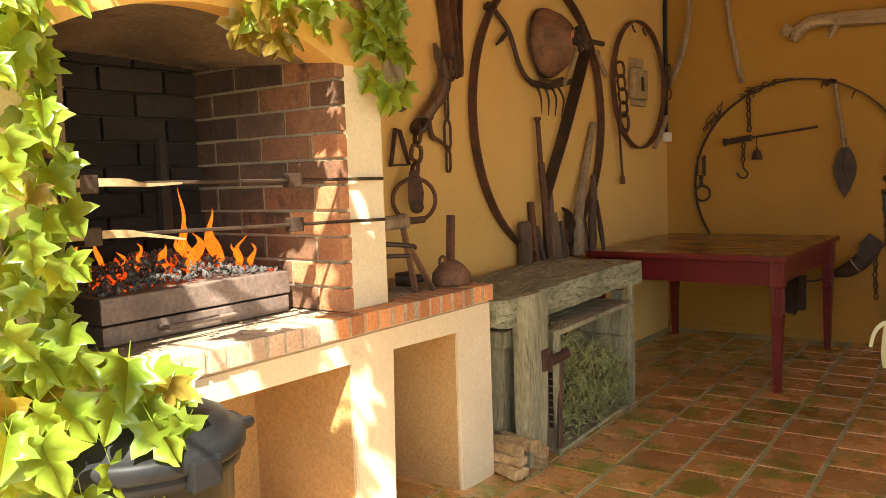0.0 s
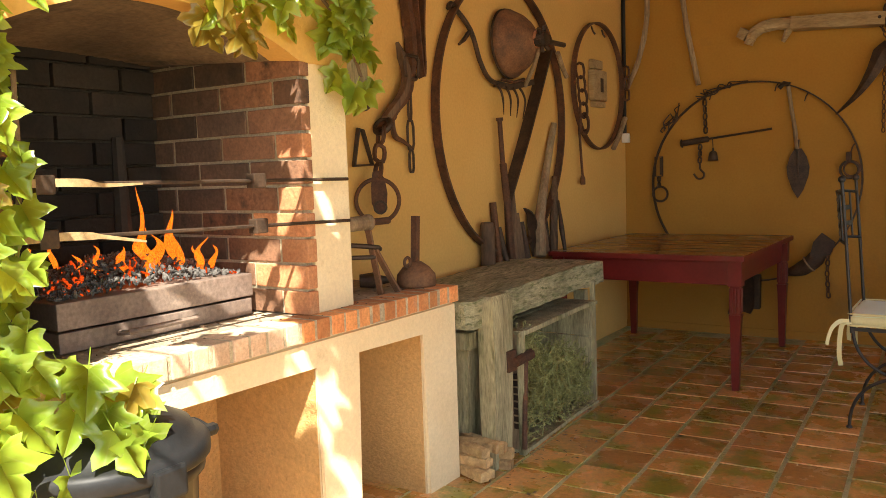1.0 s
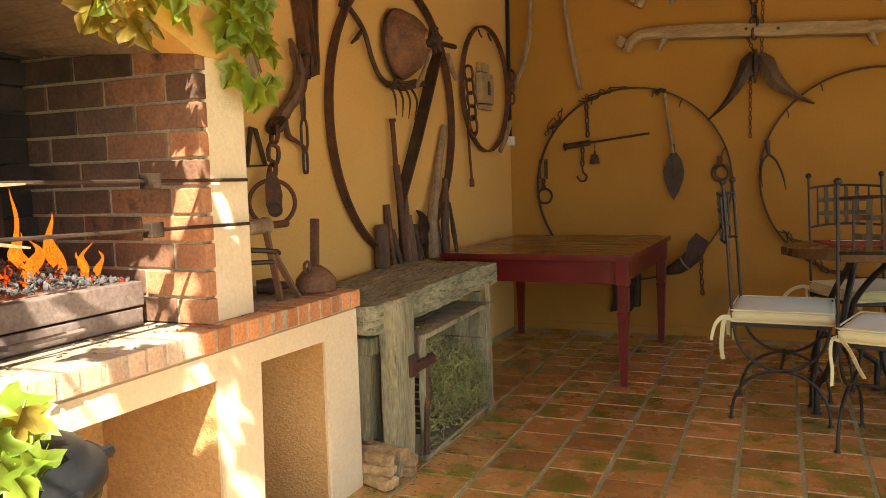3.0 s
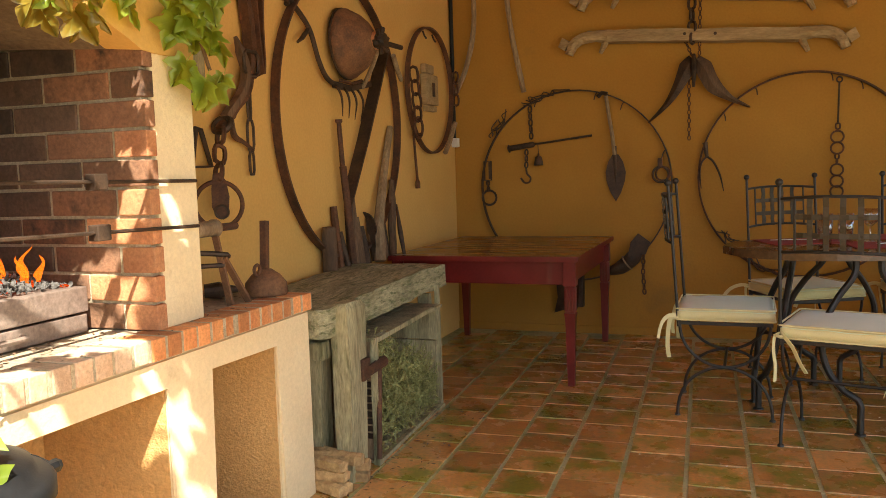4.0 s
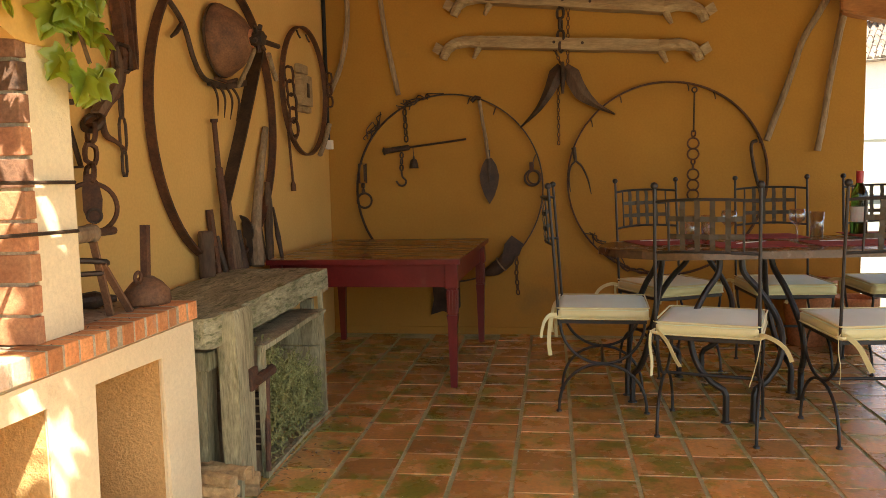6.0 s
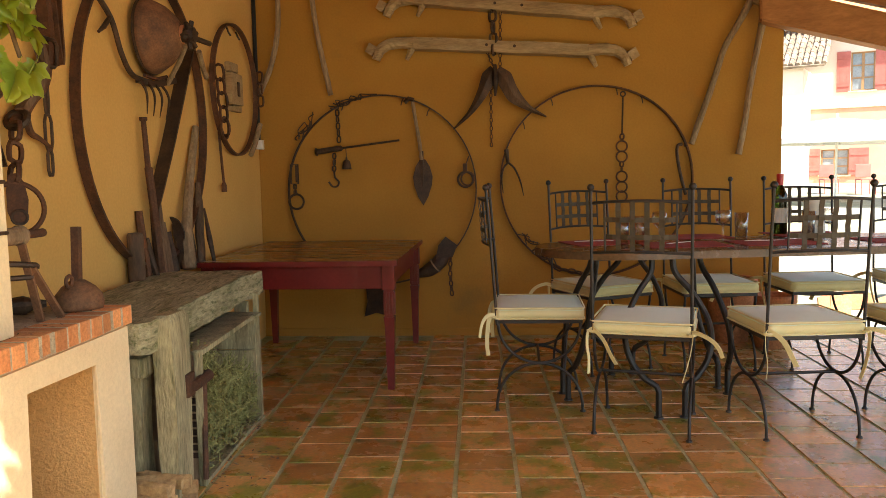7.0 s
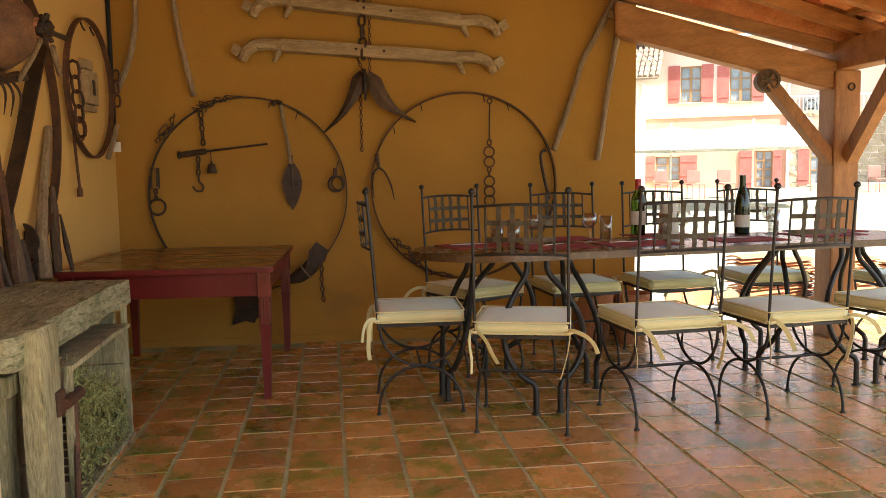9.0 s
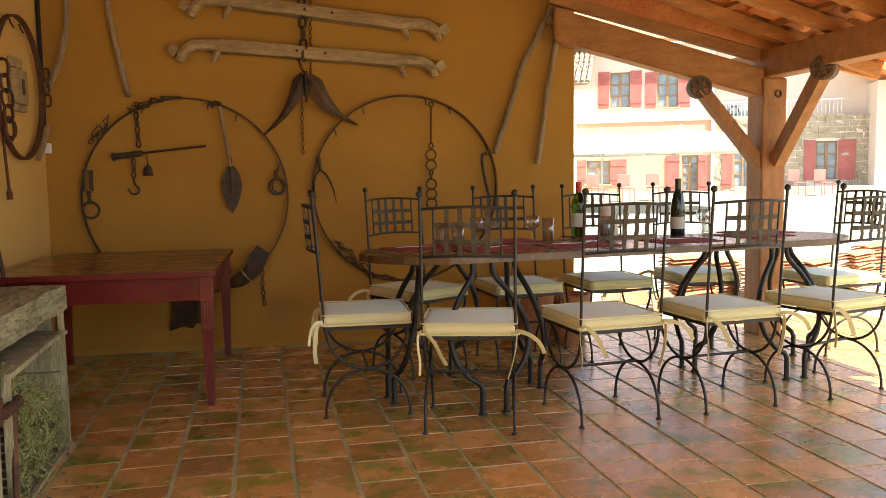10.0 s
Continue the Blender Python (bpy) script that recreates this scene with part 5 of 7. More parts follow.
for k in range(6):
    a = k * math.pi / 3 + 0.3
    part("stub", tube(B(), [(0.235, -1.80, 1.83), (0.245, -1.80 + 0.075 * math.cos(a), 1.83 + 0.07 * math.sin(a))], 0.012, 6), DARK_IRON, hub)
part("arm", tube(B(), [(0.235, -1.79, 1.83), (0.235, -1.70, 1.828), (0.235, -1.53, 1.832)], 0.014, 8), DARK_IRON, hub)
part("stay", tube(B(), [(0.235, -1.80, 1.82), (0.15, -1.72, 1.72), (0.05, -1.64, 1.62)], 0.012, 8), STICKWOOD, hub, "pale bent stay")
hung("iron_lever", "long flat dark iron lever leaning across the tyre", "lever", sweep(B(), [(0.07, -1.405, 1.83), (0.065, -1.53, 1.60), (0.06, -1.68, 1.34), (0.055, -1.83, 1.10), (0.05, -1.868, 1.00), (0.05, -1.862, 0.67)], oblong(0.012, 0.062), up=(1, 0, 0), sizes=[1.15, 1.12, 1.1, 1.05, 0.75, 0.6]), DARK_IRON)
hung("hay_knife_handle", "wooden handled iron bar hung beside the hub", "handle", tube(B(), [(0.09, -1.30, 1.83), (0.07, -1.20, 1.76), (0.05, -1.10, 1.715)], 0.015, 8), STICKWOOD)
mf = thing("muck_fork", (0.07, -1.9, 1.45), "bent rusty muck fork with four tines hung on the tyre", "fork")
part("shank", tube(B(), [(0.03, -2.365, 1.93), (0.03, -2.345, 1.955), (0.03, -2.31, 1.945), (0.035, -2.175, 1.854), (0.035, -2.105, 1.735), (0.035, -2.085, 1.705), (0.035, -2.042, 1.657), (0.035, -1.985, 1.625), (0.035, -1.90, 1.612)], 0.0125, 8, steps=4), DARK_IRON, mf)
part("spur", tube(B(), [(0.035, -2.175, 1.854), (0.035, -2.24, 1.80), (0.035, -2.287, 1.773)], 0.011, 8, sizes=[1, 1, 0.6]), DARK_IRON, mf)
part("crossbar", sweep(B(), [(0.035, -1.945, 1.612), (0.04, -1.78, 1.605), (0.045, -1.535, 1.650)], oblong(0.02, 0.03), up=(0, 0, 1)), DARK_IRON, mf)
part("twist", tube(B(), [(0.05, -1.90, 1.635), (0.055, -1.78, 1.63), (0.055, -1.66, 1.655)], 0.009, 7), RUST, mf)
for k in range(4):
    y, e = -1.935 + 0.082 * k, -1.86 + 0.071 * k
    part("tine", tube(B(), [(0.04, y, 1.61), (0.07, y - 0.012, 1.57), (0.07, y + 0.008, 1.525), (0.035, e, 1.458 - 0.005 * k)], 0.0065, 7, steps=4, sizes=[1.1, 1, 0.9, 0.3]), DARK_IRON, mf)

# things standing on the bench against the wall
BT = 0.680
hung("iron_rod", "tall stepped rusty iron rod standing on the bench", "rod", tube(B(), [(0.07, -1.868, BT), (0.055, -1.885, 1.0), (0.045, -1.900, 1.20), (0.044, -1.902, 1.205), (0.038, -1.912, 1.42), (0.038, -1.912, 1.425), (0.038, -1.913, 1.44)], 0.02, 8, sizes=[1, 1, 1, 0.72, 0.66, 1.0, 1.0]), RUST)
hung("grey_stake", "pale grey tapered wooden stake leaning on the wall", "stake", tube(B(), [(0.10, -1.60, BT), (0.07, -1.54, 0.88), (0.04, -1.40, 1.12), (0.025, -1.235, 1.43)], 0.026, 8, sizes=[1.3, 1.15, 0.9, 0.7], rough=0.001), STICKWOOD)
hung("bent_tool_shaft", "dark bowed tool shaft leaning towards the corner", "tool shaft", tube(B(), [(0.09, -1.40, BT), (0.07, -1.36, 0.82), (0.05, -1.30, 0.98), (0.03, -1.255, 1.12)], 0.020, 8, steps=4, sizes=[1.0, 1.2, 1.1, 0.7], rough=0.002), DARKSTICK)
hung("wooden_roller", "short brown wooden roller standing on the bench", "roller", lathe(B(), [(0, 0), (0.036, 0), (0.038, 0.02), (0.036, 0.21), (0.030, 0.225), (0, 0.228)], (0.055, -2.10, BT), 14), DARKSTICK, smooth=True)
for x, y, h, r, lean, m, label in (
        (0.055, -1.985, 0.32, 0.019, 0.01, RUST, "rusty iron bar end standing on the bench"), (0.06, -1.775, 0.40, 0.018, -0.01, DARKSTICK, "long brown tool handle on the bench"),
        (0.06, -1.81, 0.33, 0.016, 0.01, DARKSTICK, "slim brown tool handle on the bench"), (0.07, -1.70, 0.20, 0.022, 0.0, DARK_IRON, "dark iron spike standing on the bench"),
        (0.06, -1.745, 0.25, 0.016, 0.02, DARKSTICK, "split wooden tool handle on the bench"), (0.06, -1.57, 0.235, 0.024, 0.0, DARKSTICK, "stubby wooden peg on the bench"),
        (0.06, -1.50, 0.23, 0.026, 0.01, STICKWOOD, "worn wooden mallet handle on the bench"), (0.06, -1.44, 0.22, 0.024, 0.0, DARKSTICK, "short split stake on the bench"),
        (0.05, -1.385, 0.20, 0.018, 0.02, DARK_IRON, "blunt iron bar standing on the bench"), (0.08, -1.945, 0.19, 0.014, -0.02, DARK_IRON, "thin iron pin standing on the bench")):
    solo("tool_handle", tube(B(), [(x, y, BT - 0.002), (x - 0.02, y + lean * 0.5, BT + h * 0.5), (x - 0.035, y + lean, BT + h)], r, 8, sizes=[1, 1.08, 0.9], rough=0.002, seed=int(h * 100)), m, label, "tool handle", "tools on the bench")
hung("billhook", "rusty billhook with a curved blade standing on the bench", "billhook", sweep(B(), curve([(0.07, -1.60, BT), (0.06, -1.605, 0.80), (0.055, -1.60, 0.87), (0.05, -1.625, 0.925), (0.05, -1.685, 0.955)], 4), oblong(0.010, 0.042), up=(1, 0, 0), sizes=[0.7] * 6 + [1.2, 1.3, 1.3, 1.2, 1.1, 1.0, 0.9, 0.8, 0.7, 0.5, 0.3]), DARK_IRON)
hung("iron_stake", "slim pointed iron stake leaning on the red table", "stake", tube(B(), [(0.17, -1.42, BT), (0.13, -1.38, 0.82), (0.09, -1.33, 0.98)], 0.013, 7, sizes=[0.7, 1.2, 0.4]), DARK_IRON)

# horse gear
hc = thing("horse_collar", (0.05, -2.82, 1.38), "worn leather and wood horse collar with an iron ring", "horse collar")
part("leather", sweep(B(), curve([(0.035, -2.745, 2.30), (0.035, -2.735, 2.08), (0.035, -2.712, 1.88), (0.035, -2.685, 1.76), (0.035, -2.692, 1.64), (0.04, -2.745, 1.515), (0.045, -2.865, 1.41), (0.045, -2.945, 1.35)], 5), oblong(0.034, 0.040), up=(1, 0, 0), sizes=[1.1] * 18 + [1.05] * 8 + [0.98, 0.95, 0.92, 0.9, 0.86, 0.82, 0.78, 0.72, 0.66, 0.6], rough=0.003), RUST, hc)
part("hame", sweep(B(), curve([(0.04, -2.795, 1.725), (0.05, -2.772, 1.655), (0.055, -2.755, 1.585), (0.055, -2.79, 1.505), (0.055, -2.915, 1.395)], 5), oblong(0.028, 0.034), up=(1, 0, 0), sizes=[0.35, 0.5, 0.65, 0.8] + [1.0] * 17), DARKSTICK, hc)
part("ring", sweep(B(), [(0.065, -2.726 + u * 0.052, 1.622 + v * 0.05) for u, v in ((-1, 0.7), (-0.7, 1), (0.7, 1), (1, 0.6), (0.9, -0.6), (0.5, -1), (-0.6, -1), (-1, -0.6))], circle(0.008, 6), up=(1, 0, 0), closed=True), DARK_IRON, hc, "square rusty buckle")
part("binding", ring(B(), (0.05, -2.93, 1.365), 0.036, 0.013, (1, 0, 0), (0, 0.6, 0.8)), DARK_IRON, hc)
hung("leather_strap", "dark leather strap folded over a nail", "strap", sweep(B(), curve([(0.03, -2.66, 2.30), (0.03, -2.645, 2.0), (0.03, -2.61, 1.63), (0.035, -2.595, 1.63), (0.03, -2.585, 1.85), (0.03, -2.53, 2.30)], 5), oblong(0.008, 0.04), up=(1, 0, 0)), RUST)
hung("trace_chain", "heavy rusty chain hanging from the horse collar", "chain", chain(B(), [(0.055, -2.945, 1.36), (0.082, -3.022, 1.14)], 0.095, 0.010, 0.5), RUST)
ir = thing("iron_ring", (0.06, -2.93, 0.985), "large thin rusty ring with a flat iron tongue", "ring")
part("ring", ring(B(), (0.085, -3.03, 1.058), 0.088, 0.0085, (0.82, 0.57, 0), EZ, 32), RUST, ir)
part("tongue", plate(B(), [(-0.022, 0.105), (0.004, 0.112), (0.026, 0.08), (0.036, 0.02), (0.030, -0.045), (0.010, -0.068), (-0.014, -0.060), (-0.030, -0.02), (-0.030, 0.05)], (0.82, 0.57, 0), EZ, (0.088, -3.025, 1.068), 0.008), RUST, ir)
part("eye", ring(B(), (0.098, -3.03, 1.03), 0.024, 0.005, (0.82, 0.57, 0), EZ), DARK_IRON, ir)
bt = thing("bridle_bit", (0.05, -2.72, 1.16), "rusty bridle bit and buckle on a long link chain", "bridle bit")
for z0, z1, w in ((1.60, 1.56, 0.05), (1.555, 1.40, 0.022), (1.395, 1.27, 0.045), (1.265, 1.17, 0.03)):
    c = (z0 + z1) / 2
    part("link", sweep(B(), [(0.03, -2.705 + s * w / 2, c + t * (z0 - z1) / 2) for s, t in ((0.6, 1), (1, 0.6), (1, -0.6), (0.6, -1), (-0.6, -1), (-1, -0.6), (-1, 0.6), (-0.6, 1))], circle(0.006, 6), up=(1, 0, 0), closed=True), DARK_IRON, bt)
part("curb", tube(B(), [(0.03, -2.825, 1.41), (0.03, -2.835, 1.375), (0.03, -2.82, 1.325), (0.03, -2.765, 1.305), (0.03, -2.69, 1.272)], 0.009, 7, steps=4, sizes=[0.7, 1.3, 1.5, 1, 0.7]), RUST, bt)
part("eye", ring(B(), (0.03, -2.825, 1.415), 0.018, 0.005, EY, EZ), RUST, bt)
hung("stirrup_iron", "small triangular rusty stirrup iron on the wall", "stirrup", sweep(B(), [(0.025, -3.098, 1.202), (0.025, -2.98, 1.205), (0.025, -3.035, 1.345), (0.025, -3.062, 1.352)], circle(0.010, 6), up=(1, 0, 0), closed=True), DARK_IRON)
hung("grey_board", "weathered grey board hung on a hook", "board", rough_up(box(B(), (0.004, -3.13, 1.47), (0.03, -2.99, 1.80), 0.006), 0.003, 12), GREYWOOD)
hung("board_hook", "curved rusty hook under the grey board", "hook", tube(B(), [(0.03, -3.12, 1.46), (0.05, -3.07, 1.43), (0.05, -3.02, 1.44), (0.04, -3.0, 1.48)], 0.010, 7, steps=4), DARK_IRON)
hung("curved_bar", "curved iron bar jutting along the wall", "bar", tube(B(), [(0.03, -3.10, 1.98), (0.05, -3.03, 1.965), (0.05, -2.95, 2.0), (0.05, -2.86, 2.06)], 0.014, 7, steps=4), RUST)

# ---- on the counter's end ----
sj = thing("spit_stand", (0.22, -3.38, CTOP), "old iron spit stand with a horizontal cylinder", "spit stand")
part("cylinder", tube(B(), [(0.33, -3.62, 0.995), (0.33, -3.42, 0.995), (0.33, -3.415, 0.995), (0.33, -3.40, 0.995)], 0.026, 14, sizes=[1, 1, 1.15, 1.15]), STICKWOOD, sj, "pale worn cylinder")
part("axle", tube(B(), [(0.33, -3.40, 0.995), (0.33, -3.285, 0.995)], 0.013, 8), RUST, sj)
part("leg", sweep(B(), [(0.35, -3.43, 0.97), (0.38, -3.41, CTOP)], oblong(0.022, 0.010), up=(0, 1, 0)), PATCHRUST, sj)
part("leg", sweep(B(), [(0.37, -3.42, 0.90), (0.40, -3.335, CTOP)], oblong(0.022, 0.010), up=(0, 1, 0)), PATCHRUST, sj)
part("leg", sweep(B(), [(0.20, -3.58, 1.03), (0.22, -3.52, CTOP)], oblong(0.022, 0.012), up=(0, 1, 0)), DARK_IRON, sj)
part("bow", tube(B(), [(0.20, -3.56, 0.90), (0.30, -3.50, 0.92), (0.37, -3.42, 0.91), (0.36, -3.38, 0.90)], 0.009, 7, steps=4), DARK_IRON, sj)
part("bow", tube(B(), [(0.21, -3.56, 0.85), (0.30, -3.50, 0.875), (0.37, -3.42, 0.875)], 0.008, 7, steps=4), DARK_IRON, sj)
part("foot_hook", tube(B(), [(0.22, -3.55, CTOP + 0.01), (0.23, -3.50, CTOP + 0.035), (0.24, -3.48, CTOP + 0.01)], 0.010, 7, steps=4), DARK_IRON, sj)
oc = thing("oil_can", (0.375, -3.185, CTOP), "squat rusty oil can with a tall square spout", "oil can")
part("body", lathe(B(), [(0, 0), (0.072, 0), (0.076, 0.012), (0.072, 0.045), (0.05, 0.072), (0.022, 0.092), (0, 0.095)], (0.375, -3.185, CTOP), 22), PATCHRUST, oc, "rounded rusty body", smooth=True)
part("spout", sweep(B(), [(0.375, -3.19, CTOP + 0.085), (0.372, -3.172, CTOP + 0.262)], oblong(0.024, 0.024), up=(0, 1, 0)), RUST, oc)
part("ear", ring(B(), (0.38, -3.245, CTOP + 0.095), 0.018, 0.006, EY, EZ), RUST, oc)
hung("iron_bottle", "small dark iron flask lying on the counter", "flask", tube(B(), [(0.22, -3.33, CTOP + 0.03), (0.26, -3.30, CTOP + 0.03), (0.28, -3.28, CTOP + 0.03), (0.31, -3.26, CTOP + 0.03)], 0.030, 12, sizes=[0.8, 1.0, 0.6, 0.35]), DARK_IRON)

# firewood by the bench foot
rng = random.Random(4)
for k in range(9):
    y = -3.08 + 0.045 * (k % 3) + rng.uniform(-0.01, 0.01)
    z = 0.022 + 0.042 * (k // 3)
    a = rng.uniform(-0.05, 0.05)
    solo("firewood_log", sweep(B(), [(0.36, y - a, z), (0.50, y, z + 0.002), (0.63 + rng.uniform(-0.04, 0.02), y + a, z)], [(-0.022, -0.018), (0.02, -0.021), (0.024, 0.01), (0.0, 0.022), (-0.02, 0.014)], rough=0.002, seed=k), LOG, "small split firewood log stacked beside the bench", "log", "firewood")

# ---- fire tray, fire and spits ----
tray = thing("fire_tray", (0.03, -4.2, CTOP), "two-tier heat-stained iron fire tray with a drawer handle", "fire tray")
Y0, Y1, XF = -4.525, -3.885, 0.24
part("drawer", box(B(), (-0.17, Y0, CTOP), (XF, Y1, CTOP + 0.052), 0.004), TRAYIRON, tray)
bm = box(B(), (-0.17, Y0 - 0.003, CTOP + 0.058), (XF + 0.004, Y1 + 0.003, CTOP + 0.128), 0.004)
part("upper_tray", bm, TRAYIRON, tray)
part("handle", tube(B(), [(XF, -4.36, CTOP + 0.026), (XF + 0.03, -4.35, CTOP + 0.028), (XF + 0.032, -4.20, CTOP + 0.030), (XF + 0.03, -4.12, CTOP + 0.030), (XF, -4.11, CTOP + 0.030)], 0.0075, 8), TRAYIRON, tray)
RIM = CTOP + 0.128
cbm, ebm = B(), B()
rng = random.Random(5)
for k in range(2600):
    u, v = rng.uniform(-1, 1), rng.uniform(-1, 1)
    top = 0.085 * max(0.0, 1 - u * u) * max(0.0, 1 - 0.8 * v * v)
    p = Vector((0.03 + v * 0.18, -4.205 + u * 0.30, RIM + 0.004 + top * rng.uniform(0.4, 1.0)))
    s = rng.uniform(0.004, 0.011)
    m = Matrix.Translation(p) @ Euler((rng.random() * 6, rng.random() * 6, rng.random() * 6)).to_matrix().to_4x4() @ Matrix.Diagonal((s * rng.uniform(0.8, 2.2), s * rng.uniform(0.6, 1.2), s * rng.uniform(0.2, 0.5), 1))
    bmesh.ops.create_icosphere(ebm if rng.random() < 0.09 else cbm, subdivisions=1, radius=0.8, matrix=m)
part("charcoal", cbm, ASH, tray, "heap of grey ash and charcoal")["kind"] = "stuff"
part("ember_bed", ebm, EMBER, tray, "glowing red embers")["kind"] = "stuff"

fire = thing("fire", (0.05, -4.2, RIM + 0.03), "orange flames rising from the glowing charcoal", "fire")


def flame(p, h, w, lean, seed):
    rng = random.Random(seed)
    pts, sizes = [], []
    ph = rng.uniform(0, 6)
    for k in range(13):
        t = k / 12
        pts.append(Vector(p) + Vector((0.018 * math.sin(5 * t + ph) * t, lean * t + 0.028 * math.sin(6 * t + ph * 1.7) * t, h * t)))
        sizes.append(max(0.02, (math.sin(math.pi * min(1, 0.25 + t * 0.75)) ** 1.2) * (1 - 0.25 * math.sin(9 * t + ph))))
    return sweep(B(), pts, [(math.cos(a) * w, math.sin(a) * w * 0.55) for a in np.linspace(0, 2 * math.pi, 9)[:-1]], up=(0, 1, 0), sizes=sizes)


for k, (y, h, w, lean, x) in enumerate(((-4.03, 0.19, 0.026, -0.05, 0.10), (-4.08, 0.14, 0.022, -0.07, 0.06), (-4.14, 0.11, 0.022, -0.05, 0.10), (-4.20, 0.09, 0.020, -0.04, 0.08), (-4.27, 0.10, 0.020, -0.03, 0.05),
                                       (-3.975, 0.10, 0.015, 0.01, 0.12), (-3.95, 0.075, 0.013, 0.02, 0.14), (-4.00, 0.08, 0.014, -0.02, 0.15), (-4.33, 0.08, 0.014, 0.0, 0.03), (-4.11, 0.26, 0.014, 0.02, 0.0),
                                       (-4.42, 0.15, 0.013, -0.02, -0.02), (-4.36, 0.14, 0.010, 0.03, -0.05), (-4.17, 0.12, 0.024, 0.03, 0.13))):
    part("flame", flame((x, y, RIM + 0.02), h, w * 0.95, lean, k + 3), FIRE, fire, smooth=True)


def spit(z0, z1, label, bar):
    t = thing("roasting_spit", (0.47, -4.2, (z0 + z1) / 2), label, "spit", "roasting spits")
    xs = 0.452

    def z(y):
        return z0 + (z1 - z0) * (y + 4.78) / 1.13
    part("rod", tube(B(), [(xs, -4.93, z(-4.93)), (xs, -3.65, z(-3.65))], 0.0052, 7), DARK_IRON, t)
    part("blade", sweep(B(), [(xs, -4.42, z(-4.42)), (xs, -4.40, z(-4.40)), (xs, -4.12, z(-4.12)), (xs, -3.86, z(-3.86))], oblong(0.006, 0.022), up=(1, 0, 0), sizes=[0.4, 0.9, 0.8, 0.4]), DARK_IRON, t)
    part("clamp", box(B(), (xs - 0.016, -4.065, z(-4.04) - 0.020), (xs + 0.016, -4.02, z(-4.04) + 0.020), 0.003), DARK_IRON, t)
    part("fork", sweep(B(), curve([(xs + 0.012, -4.74, z(-4.74)), (xs + 0.012, -4.66, z(-4.66) + 0.003), (xs + 0.012, -4.58, z(-4.58) + 0.002), (xs + 0.012, -4.52, z(-4.5) - 0.004), (xs + 0.012, -4.42, z(-4.42) - bar)], 4), oblong(0.018, 0.026), up=(1, 0, 0), sizes=[1.0] * 9 + [0.9, 0.7, 0.55, 0.5, 0.45, 0.4, 0.35, 0.25]), YOKEWOOD, t, "pale forged fork")
    part("collar", box(B(), (xs - 0.022, -4.69, z(-4.67) - 0.022), (xs + 0.026, -4.645, z(-4.67) + 0.020), 0.004), DARK_IRON, t)


spit(1.165, 1.152, "long iron roasting spit resting across the hearth", 0.002)
spit(1.050, 1.020, "second iron roasting spit with a curved fork", 0.02)
part("spit_arm", tube(B(), [(-0.05, -4.12, 1.30), (-0.05, -4.12, 1.00)], 0.022, 8, sizes=[0.8, 1.2]), SOOT, hood, "sooty iron spit arm")

# ---- black rubbish bin in the first bay ----
bc = (0.50, -4.60, 0.0)
bin_ = thing("rubbish_bin", bc, "black plastic rubbish bin with a domed clip lid", "bin")
part("body", lathe(B(), [(0, 0.0), (0.175, 0.0), (0.185, 0.02), (0.205, 0.50), (0.222, 0.51), (0.222, 0.55), (0.195, 0.555)], bc, 36), BLACKPLASTIC, bin_, smooth=True)
part("lid", lathe(B(), [(0.232, 0.540), (0.236, 0.545), (0.236, 0.575), (0.225, 0.587), (0.205, 0.590), (0.195, 0.615), (0.15, 0.638), (0.10, 0.650), (0.0, 0.655)], bc, 36), BLACKPLASTIC, bin_, smooth=True)
part("handle", tube(B(), [(0.47, -4.375, 0.555), (0.48, -4.33, 0.55), (0.52, -4.32, 0.535), (0.56, -4.335, 0.55), (0.57, -4.385, 0.555)], 0.016, 8, steps=4), BLACKPLASTIC, bin_)
part("clip", box(B(), (0.715, -4.64, 0.50), (0.745, -4.56, 0.57), 0.008), BLACKPLASTIC, bin_)

# ---- climbing vine on the hearth's near pier and over the hood ----
HALF = [(0.0, 0.0), (0.10, -0.10), (0.28, -0.18), (0.45, -0.15), (0.37, 0.0), (0.42, 0.10), (0.56, 0.21), (0.70, 0.40), (0.52, 0.42), (0.39, 0.47), (0.23, 0.46), (0.31, 0.60), (0.24, 0.72), (0.17, 0.80), (0.09, 0.92), (0.0, 1.0)]


def leaf_mesh(name, material, fold, droop, seed):
    rng = random.Random(seed)
    bm = B()
    mids = [bm.verts.new((0, y, -droop * y * y)) for y in (0.0, 0.15, 0.35, 0.55, 0.75, 1.0)]
    for s in (1, -1):
        edge = [bm.verts.new((s * x * rng.uniform(0.9, 1.08), y + rng.uniform(-0.02, 0.02), fold * x - droop * (y * y + 0.9 * x * x) + rng.uniform(-0.022, 0.022))) for x, y in HALF[1:-1]]
        chain_ = edge
        groups = [(0, 0), (0, 1), (0, 2), (1, 3), (1, 4), (1, 5), (1, 6), (2, 7), (2, 8), (2, 9), (3, 10), (3, 11), (4, 12), (4, 13)]
        for (m0, e0), (m1, e1) in zip(groups, groups[1:]):
            if m0 == m1:
                bm.faces.new((mids[m0], chain_[e0], chain_[e1]))
            else:
                bm.faces.new((mids[m0], chain_[e0], chain_[e1], mids[m1]))
        bm.faces.new((mids[4], chain_[13], mids[5]))
    st = [bm.verts.new(p) for p in ((-0.012, 0.0, 0.0), (0.012, 0.0, 0.0), (0.01, -0.42, 0.10), (-0.01, -0.42, 0.10))]
    bm.faces.new(st)
    me = bpy.data.meshes.new(name)
    bm.to_mesh(me)
    bm.free()
    me.materials.append(material)
    for p in me.polygons:
        p.use_smooth = True
    return me


